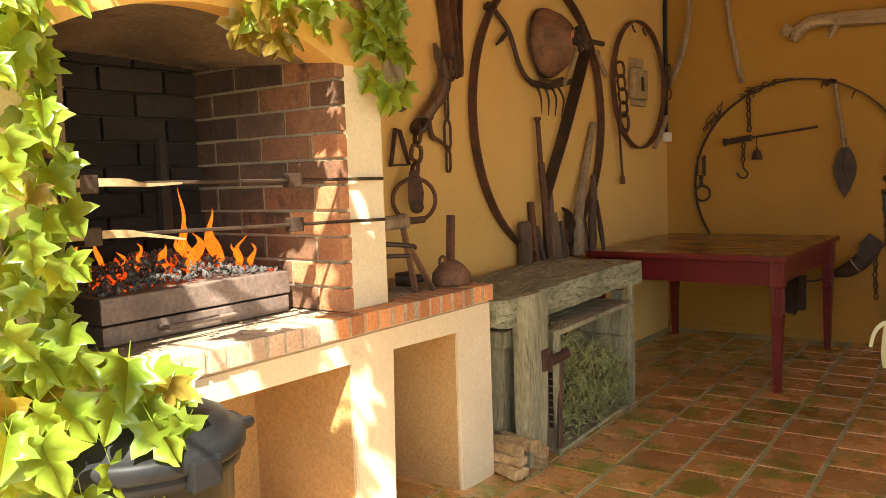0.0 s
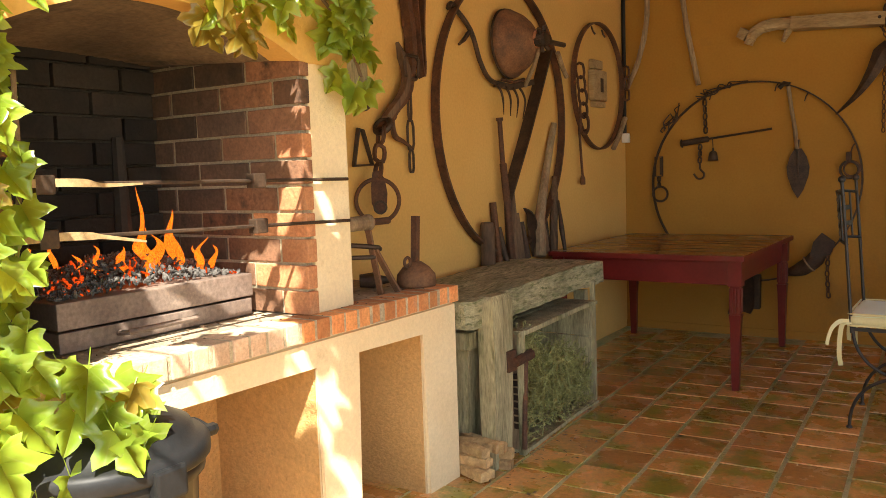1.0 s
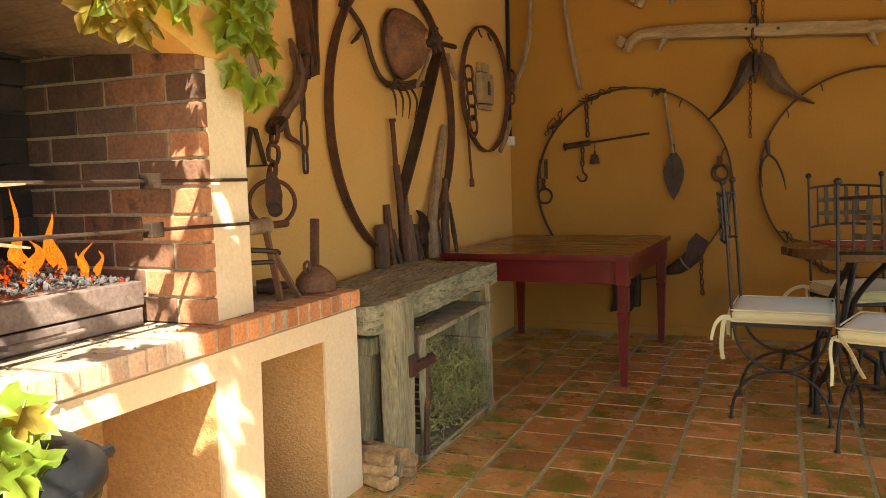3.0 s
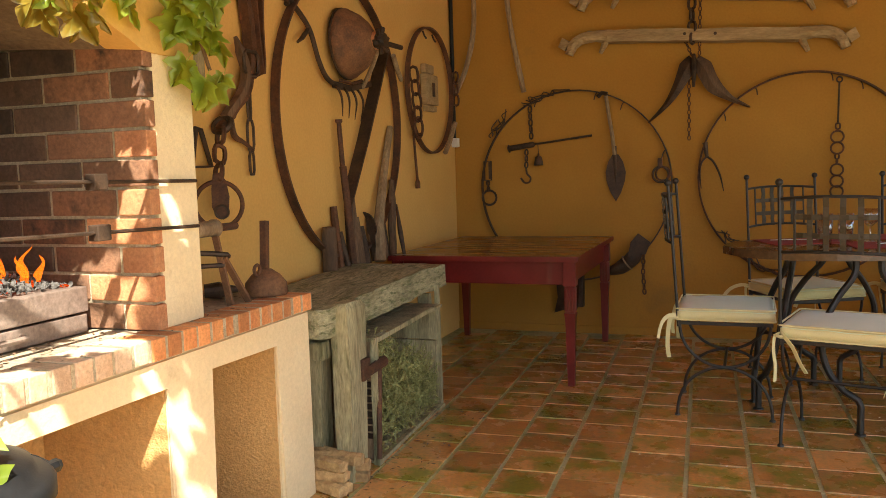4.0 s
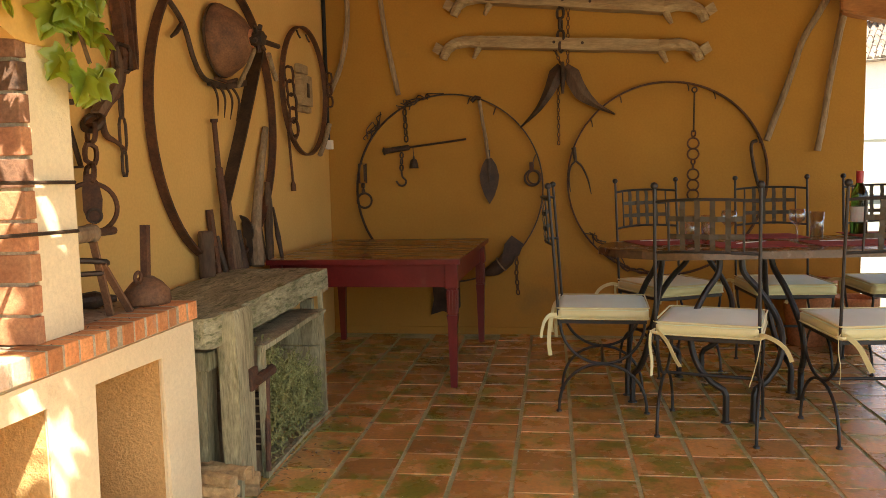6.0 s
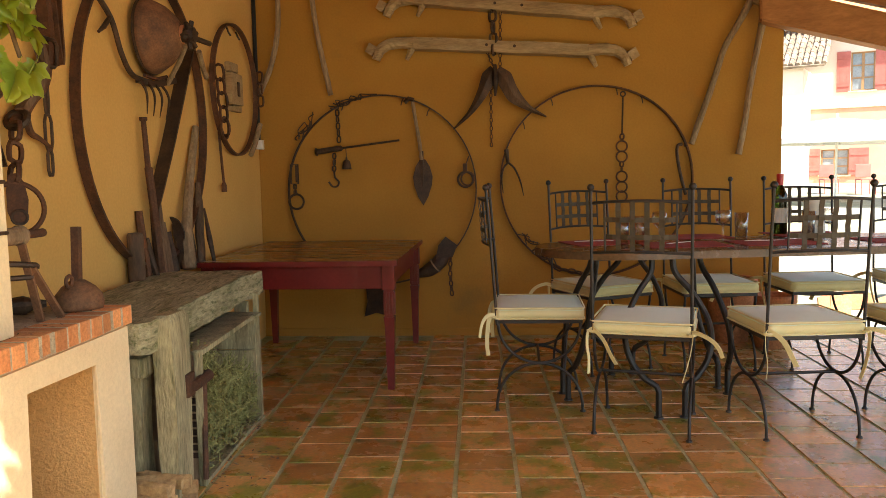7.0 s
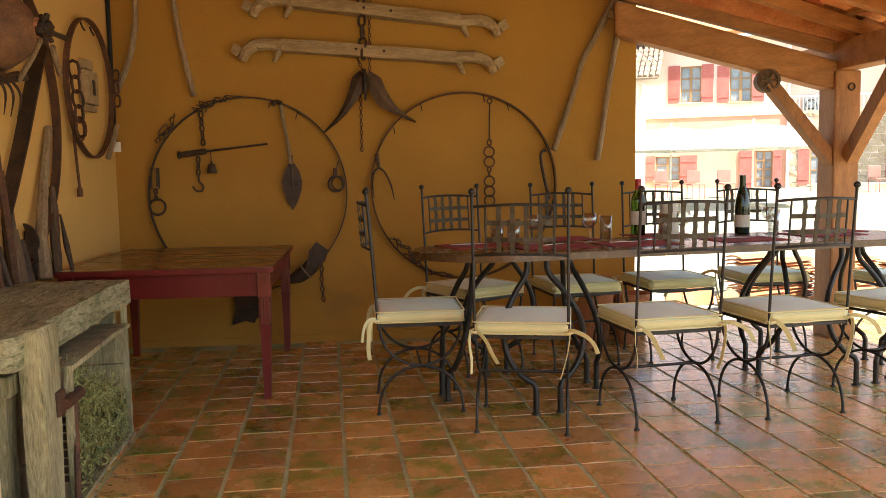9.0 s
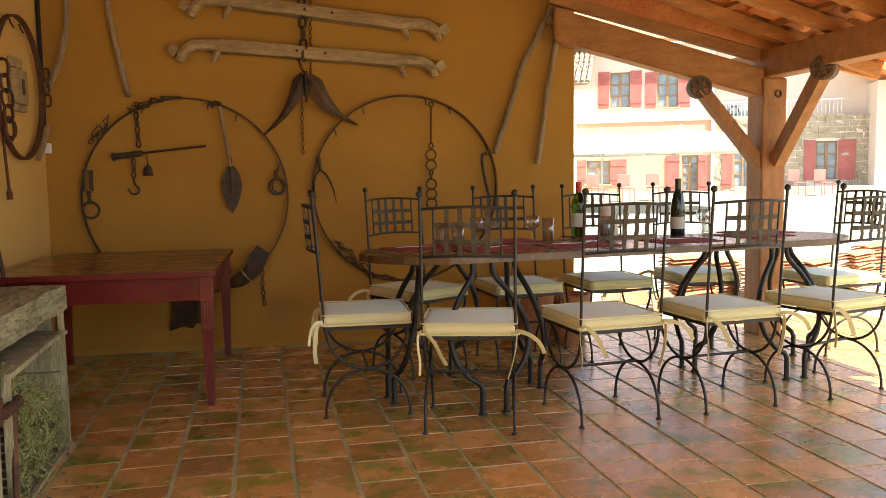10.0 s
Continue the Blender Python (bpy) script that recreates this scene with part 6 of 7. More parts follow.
LEAVES = [leaf_mesh("leaf", LEAF, f, d, k) for k, (f, d) in enumerate(((0.12, 0.10), (-0.06, 0.18), (0.16, 0.05), (0.04, 0.30), (0.10, 0.20), (-0.12, 0.12), (0.22, 0.22)))]
YLEAVES = [leaf_mesh("leaf", YELLOWLEAF, 0.25, 0.3, 11), leaf_mesh("leaf", YELLOWLEAF, -0.2, 0.2, 12)]
vine = thing("climbing_vine", (0.5, -4.85, 0.0), "bright green climbing vine with some yellowing leaves on the hearth", "vine")
for pts in ([(0.47, -4.86, 0.0), (0.48, -4.82, 0.5), (0.46, -4.86, 1.1), (0.47, -4.80, 1.7), (0.47, -4.55, 1.80), (0.475, -4.2, 1.79), (0.475, -3.85, 1.74), (0.49, -3.68, 1.60), (0.50, -3.62, 1.47)],
            [(0.48, -4.84, 0.3), (0.53, -4.76, 0.6), (0.56, -4.66, 0.72), (0.60, -4.56, 0.66)], [(0.47, -4.62, 1.80), (0.47, -4.4, 1.76), (0.48, -4.17, 1.68), (0.48, -4.13, 1.56)],
            [(0.46, -4.82, 0.9), (0.49, -4.74, 1.1), (0.48, -4.72, 1.4)], [(0.475, -3.95, 1.77), (0.48, -3.72, 1.72), (0.48, -3.60, 1.55)]):
    part("stem", tube(B(), pts, 0.006, 6, steps=4), STEM, vine)
rng = random.Random(21)
spots = []


def scatter(n, y0, y1, z0, z1, x0, x1, size, yellow=0.03):
    for _ in range(n):
        spots.append((rng.uniform(x0, x1), rng.uniform(y0, y1), rng.uniform(z0, z1), size * rng.uniform(0.75, 1.2), rng.random() < yellow))


scatter(100, -5.02, -4.77, 0.80, 1.80, 0.44, 0.62, 0.084)
scatter(20, -4.78, -4.72, 0.85, 1.55, 0.46, 0.53, 0.074)
scatter(64, -5.00, -4.66, 0.36, 0.84, 0.48, 0.68, 0.098, 0.10)
scatter(16, -4.68, -4.57, 0.50, 0.76, 0.56, 0.70, 0.100, 0.12)
scatter(46, -4.80, -4.15, 1.68, 1.92, 0.46, 0.56, 0.078)
scatter(60, -4.25, -3.62, 1.62, 1.88, 0.46, 0.60, 0.078)
scatter(9, -4.22, -4.08, 1.54, 1.62, 0.47, 0.52, 0.075, 0.75)
scatter(12, -3.80, -3.60, 1.52, 1.64, 0.47, 0.56, 0.080)
scatter(5, -3.84, -3.56, 1.41, 1.50, 0.48, 0.54, 0.085)
# unseen leaves and stems added overhead to break the sunlight into dapples
above = len(spots)
scatter(130, -4.78, -4.05, 2.05, 2.35, 1.15, 1.75, 0.15)
for _ in range(105):
    x = rng.uniform(0.72, 1.25)
    spots.append((x, -3.77 - 1.24 * (x - 0.44) + rng.uniform(0.0, 0.62), rng.uniform(2.12, 2.28), 0.14 * rng.uniform(0.75, 1.2), False))
scatter(3, -5.20, -4.80, 2.10, 2.32, 0.60, 1.55, 0.14)
scatter(12, -5.16, -5.0, 2.12, 2.25, 1.08, 1.42, 0.13)
scatter(9, -5.75, -5.50, 2.12, 2.25, 1.10, 1.42, 0.13)
for y in (-5.6, -5.3, -4.95, -4.6, -4.3):
    part("stem", tube(B(), [(0.46, y, 2.20), (0.9, y + 0.02, 2.17), (1.6, y, 2.20)], 0.006, 5), STEM, vine)
part("stem", tube(B(), [(0.47, -4.80, 1.7), (0.46, -4.9, 2.0), (0.50, -4.95, 2.2), (0.9, -4.7, 2.2), (1.3, -4.9, 2.22)], 0.008, 6, steps=4), STEM, vine)
over_bm = B()
for n, (x, y, z, s, yel) in enumerate(spots):
    over = n >= above
    out = Vector((rng.uniform(-0.6, 0.6), rng.uniform(-0.6, 0.6), 1.0)) if over else Vector((1.0, rng.uniform(-1.1, 0.35), rng.uniform(-0.25, 1.0)))
    out.normalize()
    tip = Vector((rng.uniform(-0.2, 0.6), rng.uniform(-0.9, 0.9), -1.0 if not over else rng.uniform(-0.6, 0.1)))
    if over:
        tip = Vector((rng.uniform(-1, 1), rng.uniform(-1, 1), -0.2))
    tip = (tip - out * tip.dot(out)).normalized()
    m = Matrix((tip.cross(out), tip, out)).transposed().to_4x4()
    me = rng.choice(YLEAVES if yel else LEAVES)
    m = Matrix.Translation((x, y, z)) @ m @ Matrix.Scale(s, 4)
    if over:
        known = len(over_bm.verts)
        over_bm.from_mesh(me)
        over_bm.verts.ensure_lookup_table()
        for v in over_bm.verts[known:]:
            v.co = m @ v.co
    else:
        piece("leaf", me, vine, m)
part("overhead_leaves", over_bm, LEAF, vine)["kind"] = "stuff"

# ---- small litter ----
def litter(name, n, material, label, category, where, size, seed):
    rng = random.Random(seed)
    bm = B()
    for _ in range(n):
        p = Vector(where(rng))
        a, s = rng.random() * 6.28, size * rng.uniform(0.5, 1.5)
        u, v = Vector((math.cos(a), math.sin(a), rng.uniform(-0.2, 0.2))) * s, Vector((-math.sin(a), math.cos(a), rng.uniform(-0.2, 0.2))) * s * rng.uniform(0.15, 0.6)
        up = Vector((0, 0, s * rng.uniform(0.1, 0.35)))
        base = [bm.verts.new(q) for q in (p - u, p - v, p + u, p + v)]
        top = bm.verts.new(p + up)
        for i in range(4):
            bm.faces.new((base[i], base[(i + 1) % 4], top))
        bm.faces.new(base)
    solo(name, bm, material, label, category, kind="stuff")


def by_bench(r):
    t = r.random()
    return (0.56 + 0.28 * r.random() ** 2.2, -3.15 + 1.2 * t, 0.003)


def on_counter(r):
    return (r.uniform(0.25, 0.48) if r.random() < 0.5 else r.uniform(-0.2, 0.36), r.uniform(-4.6, -3.15), CTOP + 0.001)


litter("leaf_litter", 150, DARKSTICK, "dry leaf crumbs swept along the bench foot", "litter", by_bench, 0.010, 3)
litter("wood_chips", 40, LOG, "pale wood chips scattered by the firewood", "wood chips", by_bench, 0.012, 4)
litter("ash_crumbs", 170, DARKSTICK, "ash crumbs and twigs scattered on the counter", "litter", on_counter, 0.009, 5)
litter("floor_specks", 60, PAPER, "tiny pale flakes scattered over the floor tiles", "litter", lambda r: (r.uniform(0.7, 3.2), r.uniform(-2.8, -0.3), 0.003), 0.006, 6)

# ---- outside: terracotta pots, tile stacks, parasols, house ----
def pot(x, y, r, h, label):
    solo("flower_pot", lathe(B(), [(0, 0.0), (r * 0.66, 0.0), (r * 0.9, h * 0.8), (r * 0.93, h * 0.82), (r, h * 0.83), (r, h), (r * 0.9, h), (r * 0.85, h * 0.85), (r * 0.6, 0.05), (0, 0.05)], (x, y, 0.0), 28), CLAY, label, "pot", "terracotta pots", smooth=True)


pot(3.22, -0.20, 0.17, 0.42, "large orange terracotta pot standing by the wall")
pot(3.52, -0.16, 0.14, 0.30, "orange terracotta pot at the wall's end")
pot(3.40, -0.42, 0.12, 0.22, "small empty terracotta pot on the floor")


def slab_stack(x, y, n, a, label):
    rng = random.Random(int(x * 100 + y * 10))
    t = thing("tile_stack", (x, y, ground_z(x, y)), label, "tile stack", "stacks of roof tiles")
    for k in range(n):
        z = ground_z(x, y) + 0.025 + k * 0.036
        m = pose(x + rng.uniform(-0.02, 0.02), y + rng.uniform(-0.02, 0.02), z, rng.uniform(-2, 2), rng.uniform(-2, 2), a + rng.uniform(-5, 5))
        piece("tile", SLAB, t, m)


SLAB = shared("tile", sweep(B(), [(-0.24, 0, 0), (0.24, 0, 0)], [(-0.11, -0.015), (-0.06, 0.004), (0.0, 0.010), (0.06, 0.004), (0.11, -0.015), (0.10, -0.022), (0.0, -0.004), (-0.10, -0.022)]), CLAY)
for x, y, n, a in ((5.35, 1.5, 9, 20), (5.75, 1.75, 12, 24), (6.15, 1.6, 10, 20), (5.55, 2.1, 12, 22), (6.5, 1.9, 11, 15), (7.6, 2.1, 11, 30), (8.0, 2.4, 12, 26), (7.2, 2.3, 8, 28)):
    slab_stack(x, y, n, a, "stack of weathered clay roof tiles on the ground")
for x, y, a in ((4.55, 1.5, 10), (4.85, 1.75, 60), (5.0, 1.4, 100)):
    solo("clay_shard", rough_up(plate(B(), [(-0.13, -0.1), (0.12, -0.09), (0.15, 0.04), (0.02, 0.13), (-0.12, 0.08)], (1, 0, 0), (0, 0.5, 0.86), (x, y, ground_z(x, y) + 0.08), 0.03), 0.01), CLAY, "broken clay roof tile leaning on the ground", "tile shard", "tile shards")

HO, HR, HD = Vector((17.85, 26.44, 0)), Vector((0.8916, -0.4529, 0)), Vector((0.4529, 0.8916, 0))
HM = Matrix.Translation(HO) @ Matrix((HR, HD, (0, 0, 1))).transposed().to_4x4()
HG = ground_z(HO.x, HO.y) - 0.05


def placed(bm):
    bm.transform(HM)
    return bm


def wall_with_holes(u0, u1, z0, z1, holes, v0=0.0, thick=0.4):
    """A facade slab with real openings through it."""
    us = sorted({u0, u1, *[h[0] for h in holes], *[h[1] for h in holes]})
    zs = sorted({z0, z1, *[h[2] for h in holes], *[h[3] for h in holes]})
    bm = B()
    for a, b in zip(us, us[1:]):
        for c, d in zip(zs, zs[1:]):
            if not any(h[0] <= a and b <= h[1] and h[2] <= c and d <= h[3] for h in holes):
                box(bm, (a, v0, c), (b, v0 + thick, d))
    bmesh.ops.remove_doubles(bm, verts=bm.verts[:], dist=0.0005)
    return placed(bm)


def house_window(t, u0, u1, z0, z1, v0, bars=3, shutters=(0.0, 0.0)):
    w = part("window", placed(box(B(), (u0, v0 + 0.16, z0), (u1, v0 + 0.18, z1))), PANE, t)
    part("sill", placed(box(B(), (u0 - 0.08, v0 - 0.08, z0 - 0.07), (u1 + 0.08, v0 + 0.15, z0), 0.01)), STONE, w)
    for a, b in ((u0, u0 + 0.06), ((u0 + u1) / 2 - 0.05, (u0 + u1) / 2 + 0.05), (u1 - 0.06, u1)):
        part("stile", placed(box(B(), (a, v0 + 0.11, z0), (b, v0 + 0.158, z1))), WINDOWFRAME, w)
    for k in range(bars + 1):
        z = z0 + (z1 - z0 - 0.05) * k / bars
        part("glazing_bar", placed(box(B(), (u0 + 0.06, v0 + 0.115, z), (u1 - 0.06, v0 + 0.155, z + 0.05))), WINDOWFRAME, w)
    for s, wd in ((-1, shutters[0]), (1, shutters[1])):
        if wd:
            a = u0 - wd if s < 0 else u1
            sh_ = part("shutter", placed(box(B(), (a + 0.01, v0 - 0.06, z0 - 0.02), (a + wd - 0.01, v0 - 0.015, z1 + 0.04), 0.006)), SHUTTER, t, "red painted wooden shutter")
            for z in (z0 + 0.18, z1 - 0.24):
                part("ledge", placed(box(B(), (a + 0.03, v0 - 0.085, z), (a + wd - 0.03, v0 - 0.061, z + 0.09))), SHUTTER, sh_)
            for k in range(1, 4):
                part("batten", placed(box(B(), (a + wd * k / 4 - 0.008, v0 - 0.064, z0), (a + wd * k / 4 + 0.008, v0 - 0.0605, z1))), SHUTTER, sh_)


house = thing("farmhouse", HO, "pink rendered farmhouse with red shutters and a stone wing", "house")
GW = [(-3.88, -2.86, 0.72, 1.74), (0.14, 0.80, 0.40, 1.90)]
UW = [(-2.88, -2.03, 4.00, 5.50), (-0.91, -0.05, 3.95, 5.40), (-6.4, -5.5, 4.0, 5.5), (-8.4, -7.5, 4.0, 5.5)]
part("lower_wall", wall_with_holes(-10.0, 1.37, HG, 3.35, GW), HOUSERED, house, "salmon rendered ground floor")
part("string_course", placed(box(B(), (-10.0, -0.06, 3.351), (1.37, 0.40, 3.47), 0.01)), STONE, house)
part("upper_wall", wall_with_holes(-10.0, 1.37, 3.471, 6.6, UW), HOUSEWALL, house, "pale pink rendered upper floor")
part("inner_wall", placed(box(B(), (-10.0, 0.6, HG), (9.4, 0.8, 6.4))), HOUSEWALL, house)
for h in UW:
    house_window(house, *h, 0.0, 3, (0.50, 0.50))
house_window(house, *GW[0], 0.0, 3, (0.55, 0.72))
house_window(house, *GW[1], 0.0, 4, (0.62, 0.36))
part("downpipe", placed(tube(B(), [(1.36, -0.08, HG), (1.36, -0.08, 6.5)], 0.06, 8)), WHITE, house)
SW = [(3.90 + 1.47, 3.90 + 2.28, 0.82, 2.37), (2.2, 3.0, 0.5, 2.2)]
BW = [(4.66, 5.27, 3.72, 5.12)]
part("stone_wall", wall_with_holes(1.371, 8.2, HG, 3.35, SW, 0.05), HOUSEWALL, house, "honey-coloured rubble stone wing")
part("upper_stone_wall", wall_with_holes(1.371, 6.2, 3.351, 6.2, BW, 0.9, 0.3), HOUSEWALL, house)
for h in SW:
    house_window(house, *h, 0.05, 3, (0.46, 0.68))
for h in BW:
    house_window(house, *h, 0.9, 3, (0.0, 0.0))
part("balcony_floor", placed(box(B(), (1.40, 0.02, 3.352), (6.35, 0.89, 3.47))), STONE, house)
rail = part("balcony_rail", placed(box(B(), (1.40, 0.03, 4.02), (6.35, 0.08, 4.08))), WHITE, house, "white balcony rail")
for k in range(34):
    u = 1.45 + k * 0.146
    part("baluster", placed(box(B(), (u, 0.04, 3.471), (u + 0.025, 0.07, 4.02))), WHITE, rail)
ac = part("cooling_unit", placed(box(B(), (1.95, 0.2, 3.475), (2.75, 0.55, 3.98), 0.02)), PANE, house, "white cooling unit")
part("fan_ring", placed(ring(B(), (2.2, 0.19, 3.73), 0.19, 0.02, (1, 0, 0), (0, 0, 1))), DARK_IRON, ac)
rng = random.Random(9)
sb = B()
for j in range(13):
    u = 1.40 + rng.uniform(0, 0.2)
    z = HG + 0.02 + j * 0.235
    while u < 8.1:
        w = rng.uniform(0.18, 0.48)
        if not any(h[0] - 0.08 < u + w and u < h[1] + 0.08 and h[2] - 0.15 < z + 0.22 and z < h[3] + 0.05 for h in SW):
            box(sb, (u, 0.012 + rng.uniform(0, 0.02), z + rng.uniform(0, 0.02)), (u + w - 0.03, 0.06, z + 0.21))
        u += w
part("rubble", placed(rough_up(sb, 0.06, 5.0)), STONE, house)["kind"] = "stuff"
part("roof", placed(sweep(B(), [(-10.4, 0.0, 6.9), (9.5, 0.0, 6.9)], [(-0.6, -0.3), (5.0, 2.2), (5.0, 2.35), (-0.65, -0.15)], up=(0, 0, 1))), ROOFTILE, house)
# lower gabled barn to the far side of the stone wing
barn = thing("outbuilding", HM @ Vector((8.4, -3.0, 0)), "pale rendered outbuilding with a tiled gable roof", "outbuilding")
part("wall", placed(box(B(), (7.3, -1.2, HG), (12.0, 4.0, 4.6))), HOUSEWALL, barn)
part("roof", placed(sweep(B(), [(6.3, -2.0, 5.45), (12.5, -2.0, 2.6)], [(-0.1, -0.08), (6.6, -0.08), (6.6, 0.1), (-0.1, 0.1)], up=(0, 0, 1))), ROOFTILE, barn)
for k in range(8):
    part("rafter_end", placed(sweep(B(), [(6.4 + k * 0.7, -2.1, 5.26 - k * 0.322), (6.4 + k * 0.7, 0.0, 5.26 - k * 0.322)], oblong(0.09, 0.12))), BEAMWOOD, barn)
# tiled lean-to at the house's near end
lean = thing("lean_to", HM @ Vector((-4.6, -1.5, 0)), "small lean-to with a weathered tiled roof", "lean-to")
part("wall", placed(box(B(), (-9.0, -2.2, HG), (-4.3, -0.01, 4.8))), HOUSEWALL, lean)
part("roof", placed(plate(B(), [(-9.3, 0.0), (-3.55, 0.0), (-3.55, 2.9), (-9.3, 2.9)], (1, 0, 0), (0, 0.82, 0.57), (0, -2.5, 4.78), 0.08)), OLDROOF, lean)
tb = B()
for k in range(26):
    u = -9.2 + k * 0.225
    for n in range(7):
        o = Vector((u + rng.uniform(-0.02, 0.02), -2.5, 4.90)) + Vector((0, 0.82, 0.57)) * (n * 0.41)
        sweep(tb, [o, o + Vector((0, 0.82, 0.57)) * 0.43], circle(0.085, 6), sizes=[1.1, 0.9])
part("roof_tiles", placed(tb), OLDROOF, lean)["kind"] = "stuff"


def parasol(u, v, label):
    c = HM @ Vector((u, v, 0))
    g = ground_z(c.x, c.y)
    t = thing("parasol", (c.x, c.y, g), label, "parasol", "garden parasols")
    part("canopy", lathe(B(), [(0, 2.34 - g), (0.02, 2.32 - g), (1.3, 2.16 - g), (2.15, 1.80 - g), (2.15, 1.67 - g), (2.12, 1.67 - g), (2.10, 1.77 - g), (1.2, 2.12 - g), (0, 2.27 - g)], (c.x, c.y, g), 8), CANVAS, t, "white canvas canopy")
    part("pole", tube(B(), [(c.x, c.y, g), (c.x, c.y, 2.44)], 0.03, 8), WHITE, t)
    part("base", lathe(B(), [(0, 0), (0.3, 0), (0.3, 0.06), (0.05, 0.1), (0, 0.1)], (c.x, c.y, g), 14), STONE, t)


parasol(-2.05, -13.0, "wide white garden parasol open over the terrace")
parasol(0.05, -13.5, "second wide white garden parasol, open")
tw = placed(box(B(), (2.0, -4.2, HG - 0.3), (13.0, -3.9, 0.62), 0.03))
solo("garden_wall", tw, STONE, "low pale stone garden wall at the lawn's edge", "wall", kind="structure")
for u, v in ((-1.6, -9.5), (-0.7, -9.0), (3.9, -6.0), (4.7, -6.2), (-2.6, -9.2)):
    c = HM @ Vector((u, v, 0))
    g = ground_z(c.x, c.y)
    gc = thing("garden_chair", (c.x, c.y, g), "red folding garden chair on the lawn", "chair", "garden chairs")
    part("seat", box(B(), (c.x - 0.22, c.y - 0.22, g + 0.42), (c.x + 0.22, c.y + 0.22, g + 0.46), 0.01), SHUTTER, gc)
    part("backrest", box(B(), (c.x - 0.22, c.y + 0.20, g + 0.50), (c.x + 0.22, c.y + 0.23, g + 0.88), 0.01), SHUTTER, gc)
    for dx in (-0.2, 0.2):
        for dy in (-0.2, 0.2):
            part("leg", tube(B(), [(c.x + dx, c.y + dy, g), (c.x + dx, c.y + dy, g + 0.42)], 0.012, 6), SHUTTER, gc)

# ---- bricks ----
rng = random.Random(31)


def brick_mesh(l, w, h, material):
    return shared("brick", box(B(), (-l / 2, -w / 2, -h / 2), (l / 2, w / 2, h / 2), 0.0035), material)


# bricks at the sunlit end: cement smear plus sun glare put into the colour
EDGE, SUNPALED = ([brick_mesh(0.125, 0.0525 + d, 0.060, m) for d in (0.0, 0.002, -0.002)] for m in (EDGEBRICK, PALEBRICK))
y = -3.135
while y > -5.25:
    piece("brick", rng.choice(SUNPALED if y + rng.uniform(-0.25, 0.25) < -3.95 else EDGE), counter, pose(0.446 + rng.uniform(-0.003, 0.003), y, CTOP - 0.030 + rng.uniform(-0.0015, 0.0015), 0, 0, rng.uniform(-1.2, 1.2)))
    y -= 0.0655
H = 0.080
FACE = {m: [brick_mesh(l, 0.040, 0.071, m) for l in (0.226, 0.110)] for m in (BRICK, SMOKED, HALFSOOT, SOOT)}
k, z = 0, CTOP + 0.036
while z < 1.60:
    x = 0.444 - (0.226 if k % 2 else 0.110) / 2
    first = 0 if k % 2 else 1
    j = 0
    while x > -0.30:
        long = first if j == 0 else 0
        soot = x - 0.15 * (z - 1.2) + rng.uniform(-0.03, 0.03)
        m = BRICK if soot > 0.36 else SMOKED if soot > 0.10 else HALFSOOT
        piece("brick", FACE[m][long], hood, pose(x, CHEEK + 0.020 + rng.uniform(-0.002, 0.002), z, rng.uniform(-0.5, 0.5), rng.uniform(-0.6, 0.6), 0))
        x -= (0.110 if long else 0.226) / 2 + 0.011 + 0.113
        j += 1
    y = CHEEK - 0.012 - (0.0 if k % 2 else 0.226) / 2
    while y > NEAR - 0.05:
        piece("brick", FACE[SOOT][0], hood, pose(-0.245, y, z, 0, 0, 90))
        y -= 0.237
    x = 0.33
    while x > -0.3:
        piece("brick", FACE[SOOT if x < 0.15 else SMOKED][0], hood, pose(x - (0.1 if k % 2 else 0), NEAR - 0.020, z))
        x -= 0.230
    k, z = k + 1, z + H

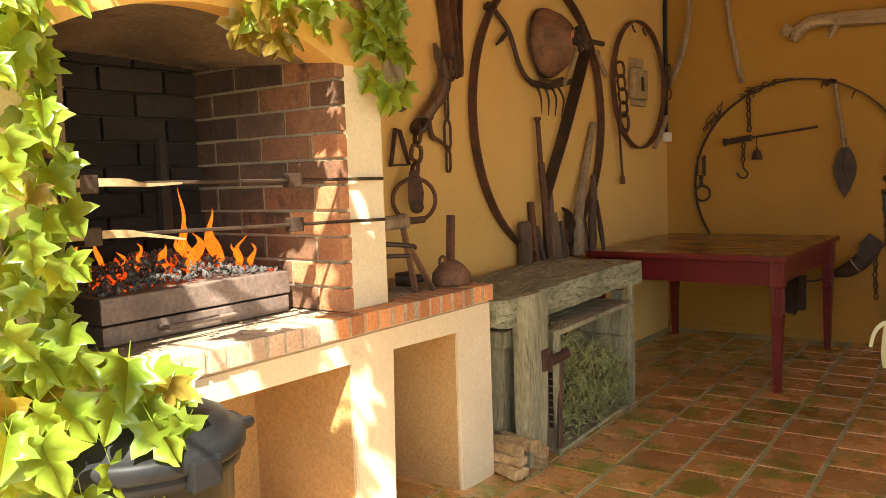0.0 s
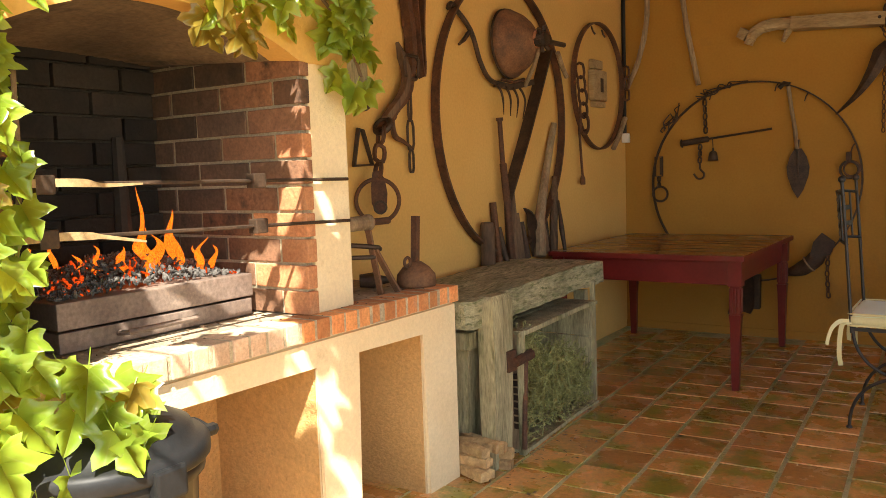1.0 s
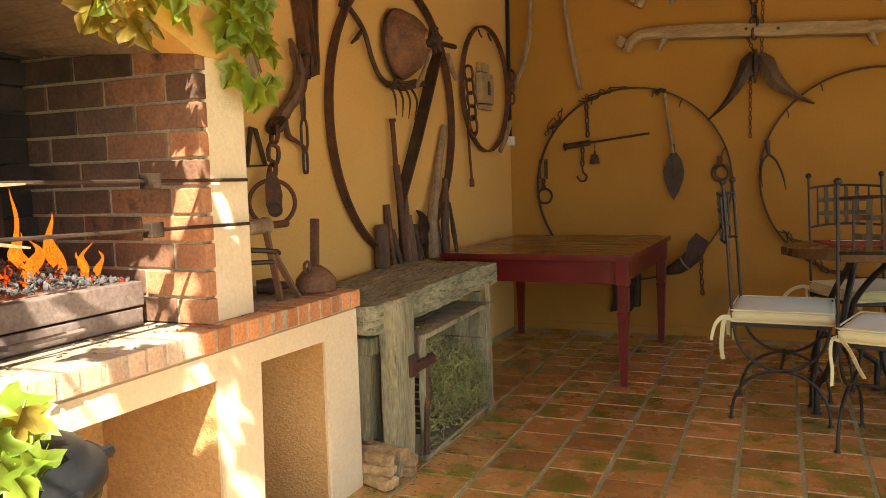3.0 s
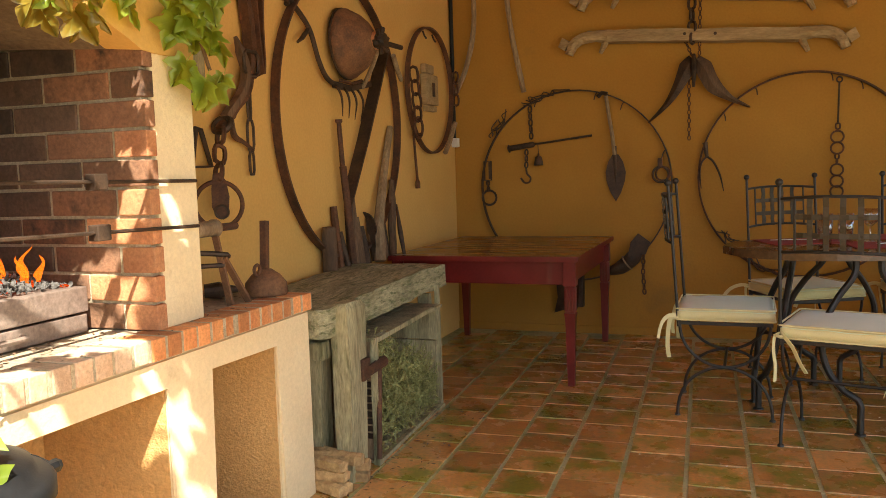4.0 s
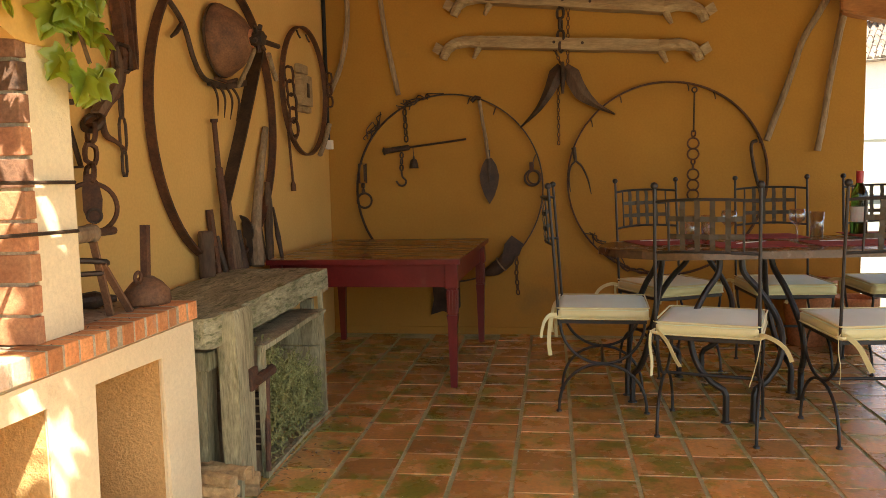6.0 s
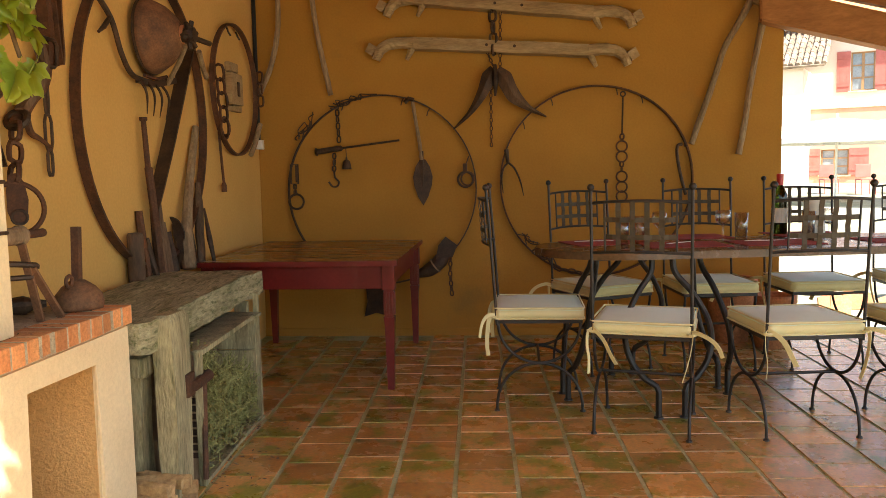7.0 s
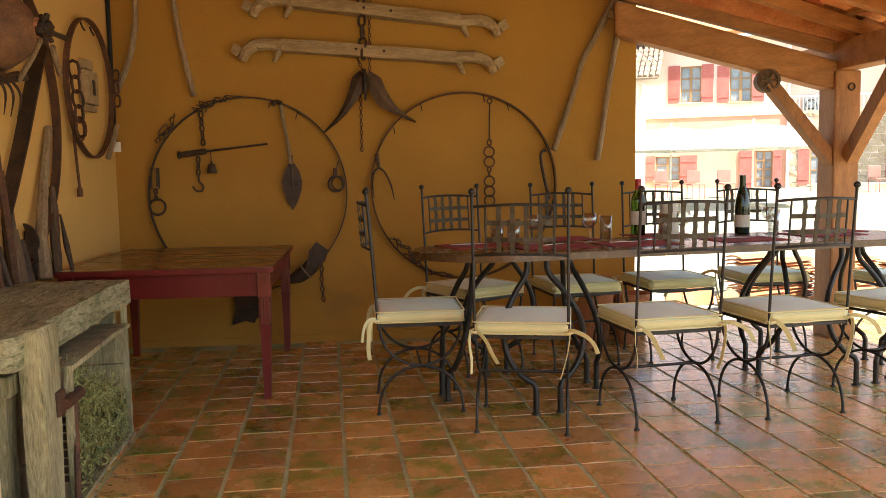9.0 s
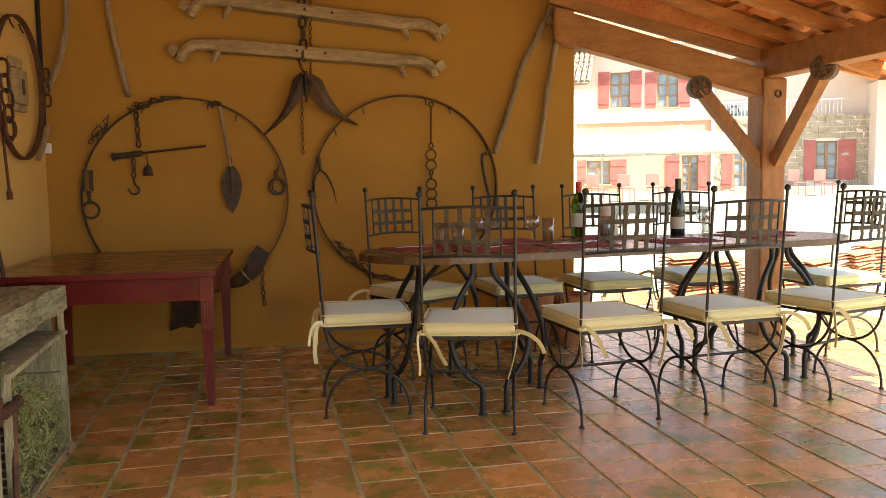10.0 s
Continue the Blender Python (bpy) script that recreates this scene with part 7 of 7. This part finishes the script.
# ---- roof tiles seen from below ----
r_ = 0.088
sec = [((r_ + 0.006) * math.cos(a), (r_ + 0.006) * math.sin(a)) for a in np.linspace(0, math.pi, 7)] + [((r_ - 0.006) * math.cos(a), (r_ - 0.006) * math.sin(a)) for a in np.linspace(math.pi, 0, 7)]
COVER = shared("roof_tile", sweep(B(), [(-0.22, 0, 0), (0.22, 0, 0)], sec, sizes=[0.88, 1.0]), ROOFTILE)
CHANNEL = shared("roof_tile", sweep(B(), [(-0.22, 0, 0), (0.22, 0, 0)], [(u, -v) for u, v in sec], sizes=[1.0, 0.88]), ROOFTILE)
fall = math.degrees(SLOPE)
x = 3.35
while x < 5.5:
    y = -0.20 if x < 3.6 else -0.22 - 0.26 * (x - 3.6)
    while y > -2.9:
        piece("roof_tile", CHANNEL, roof, pose(x, y + rng.uniform(-0.008, 0.008), roof_z(x) + 0.201 + rng.uniform(-0.004, 0.004), 0, fall + 2, rng.uniform(-2, 2)))
        piece("roof_tile", COVER, roof, pose(x + 0.05, y - 0.10, roof_z(x + 0.05) + 0.150, 0, fall + 2, rng.uniform(-2, 2)))
        y -= 0.20
    x += 0.355

# ---- floor tiles ----
PX_, PY_, TURN_ = 0.2305, 0.2275, radians(2.05)
TILES = [shared("tile", rough_up(box(B(), (-0.1072 + a, -0.1100 + b, -0.012), (0.1072 - a, 0.1100 - b, 0.0), 0.0022), 0.0012, 9.0, a * 900 + b * 400), TILE) for a, b in ((0, 0), (0.0015, 0.001), (0.0008, 0.002), (0.002, 0.0))]
KNOWN = {0: -2.28, 1: -2.385, 2: -2.468, -1: -2.237, -2: -2.30, -3: -1.982}
rest = B()
for i in range(-7, 23):
    phase = KNOWN.get(i, -2.3 + rng.uniform(0, PY_))
    for j in range(-22, 12):
        yy = phase + (j + 0.5) * PY_
        xx = 1.295 + (i + 0.5) * PX_
        c, s = math.cos(TURN_), math.sin(TURN_)
        px = 1.295 + (xx - 1.295) * c - (yy + 2.29) * s
        py = -2.29 + (xx - 1.295) * s + (yy + 2.29) * c
        if py > -0.10 and px < WALL_END + 0.05 or py > 0.16 or py < -7.0 or px < 0.08 or px > 6.0:
            continue
        m = pose(px, py, rng.uniform(-0.0012, 0.0010), rng.uniform(-0.2, 0.2), rng.uniform(-0.2, 0.2), math.degrees(TURN_) + rng.uniform(-0.4, 0.4))
        if px < 4.45 and -3.45 < py:
            piece("tile", rng.choice(TILES), floor, m)
        else:
            box(rest, (-0.1085, -0.1100, -0.012), (0.1085, 0.1100, 0.0), 0.0, m)
part("outer_tiles", rest, TILE, floor)["kind"] = "stuff"
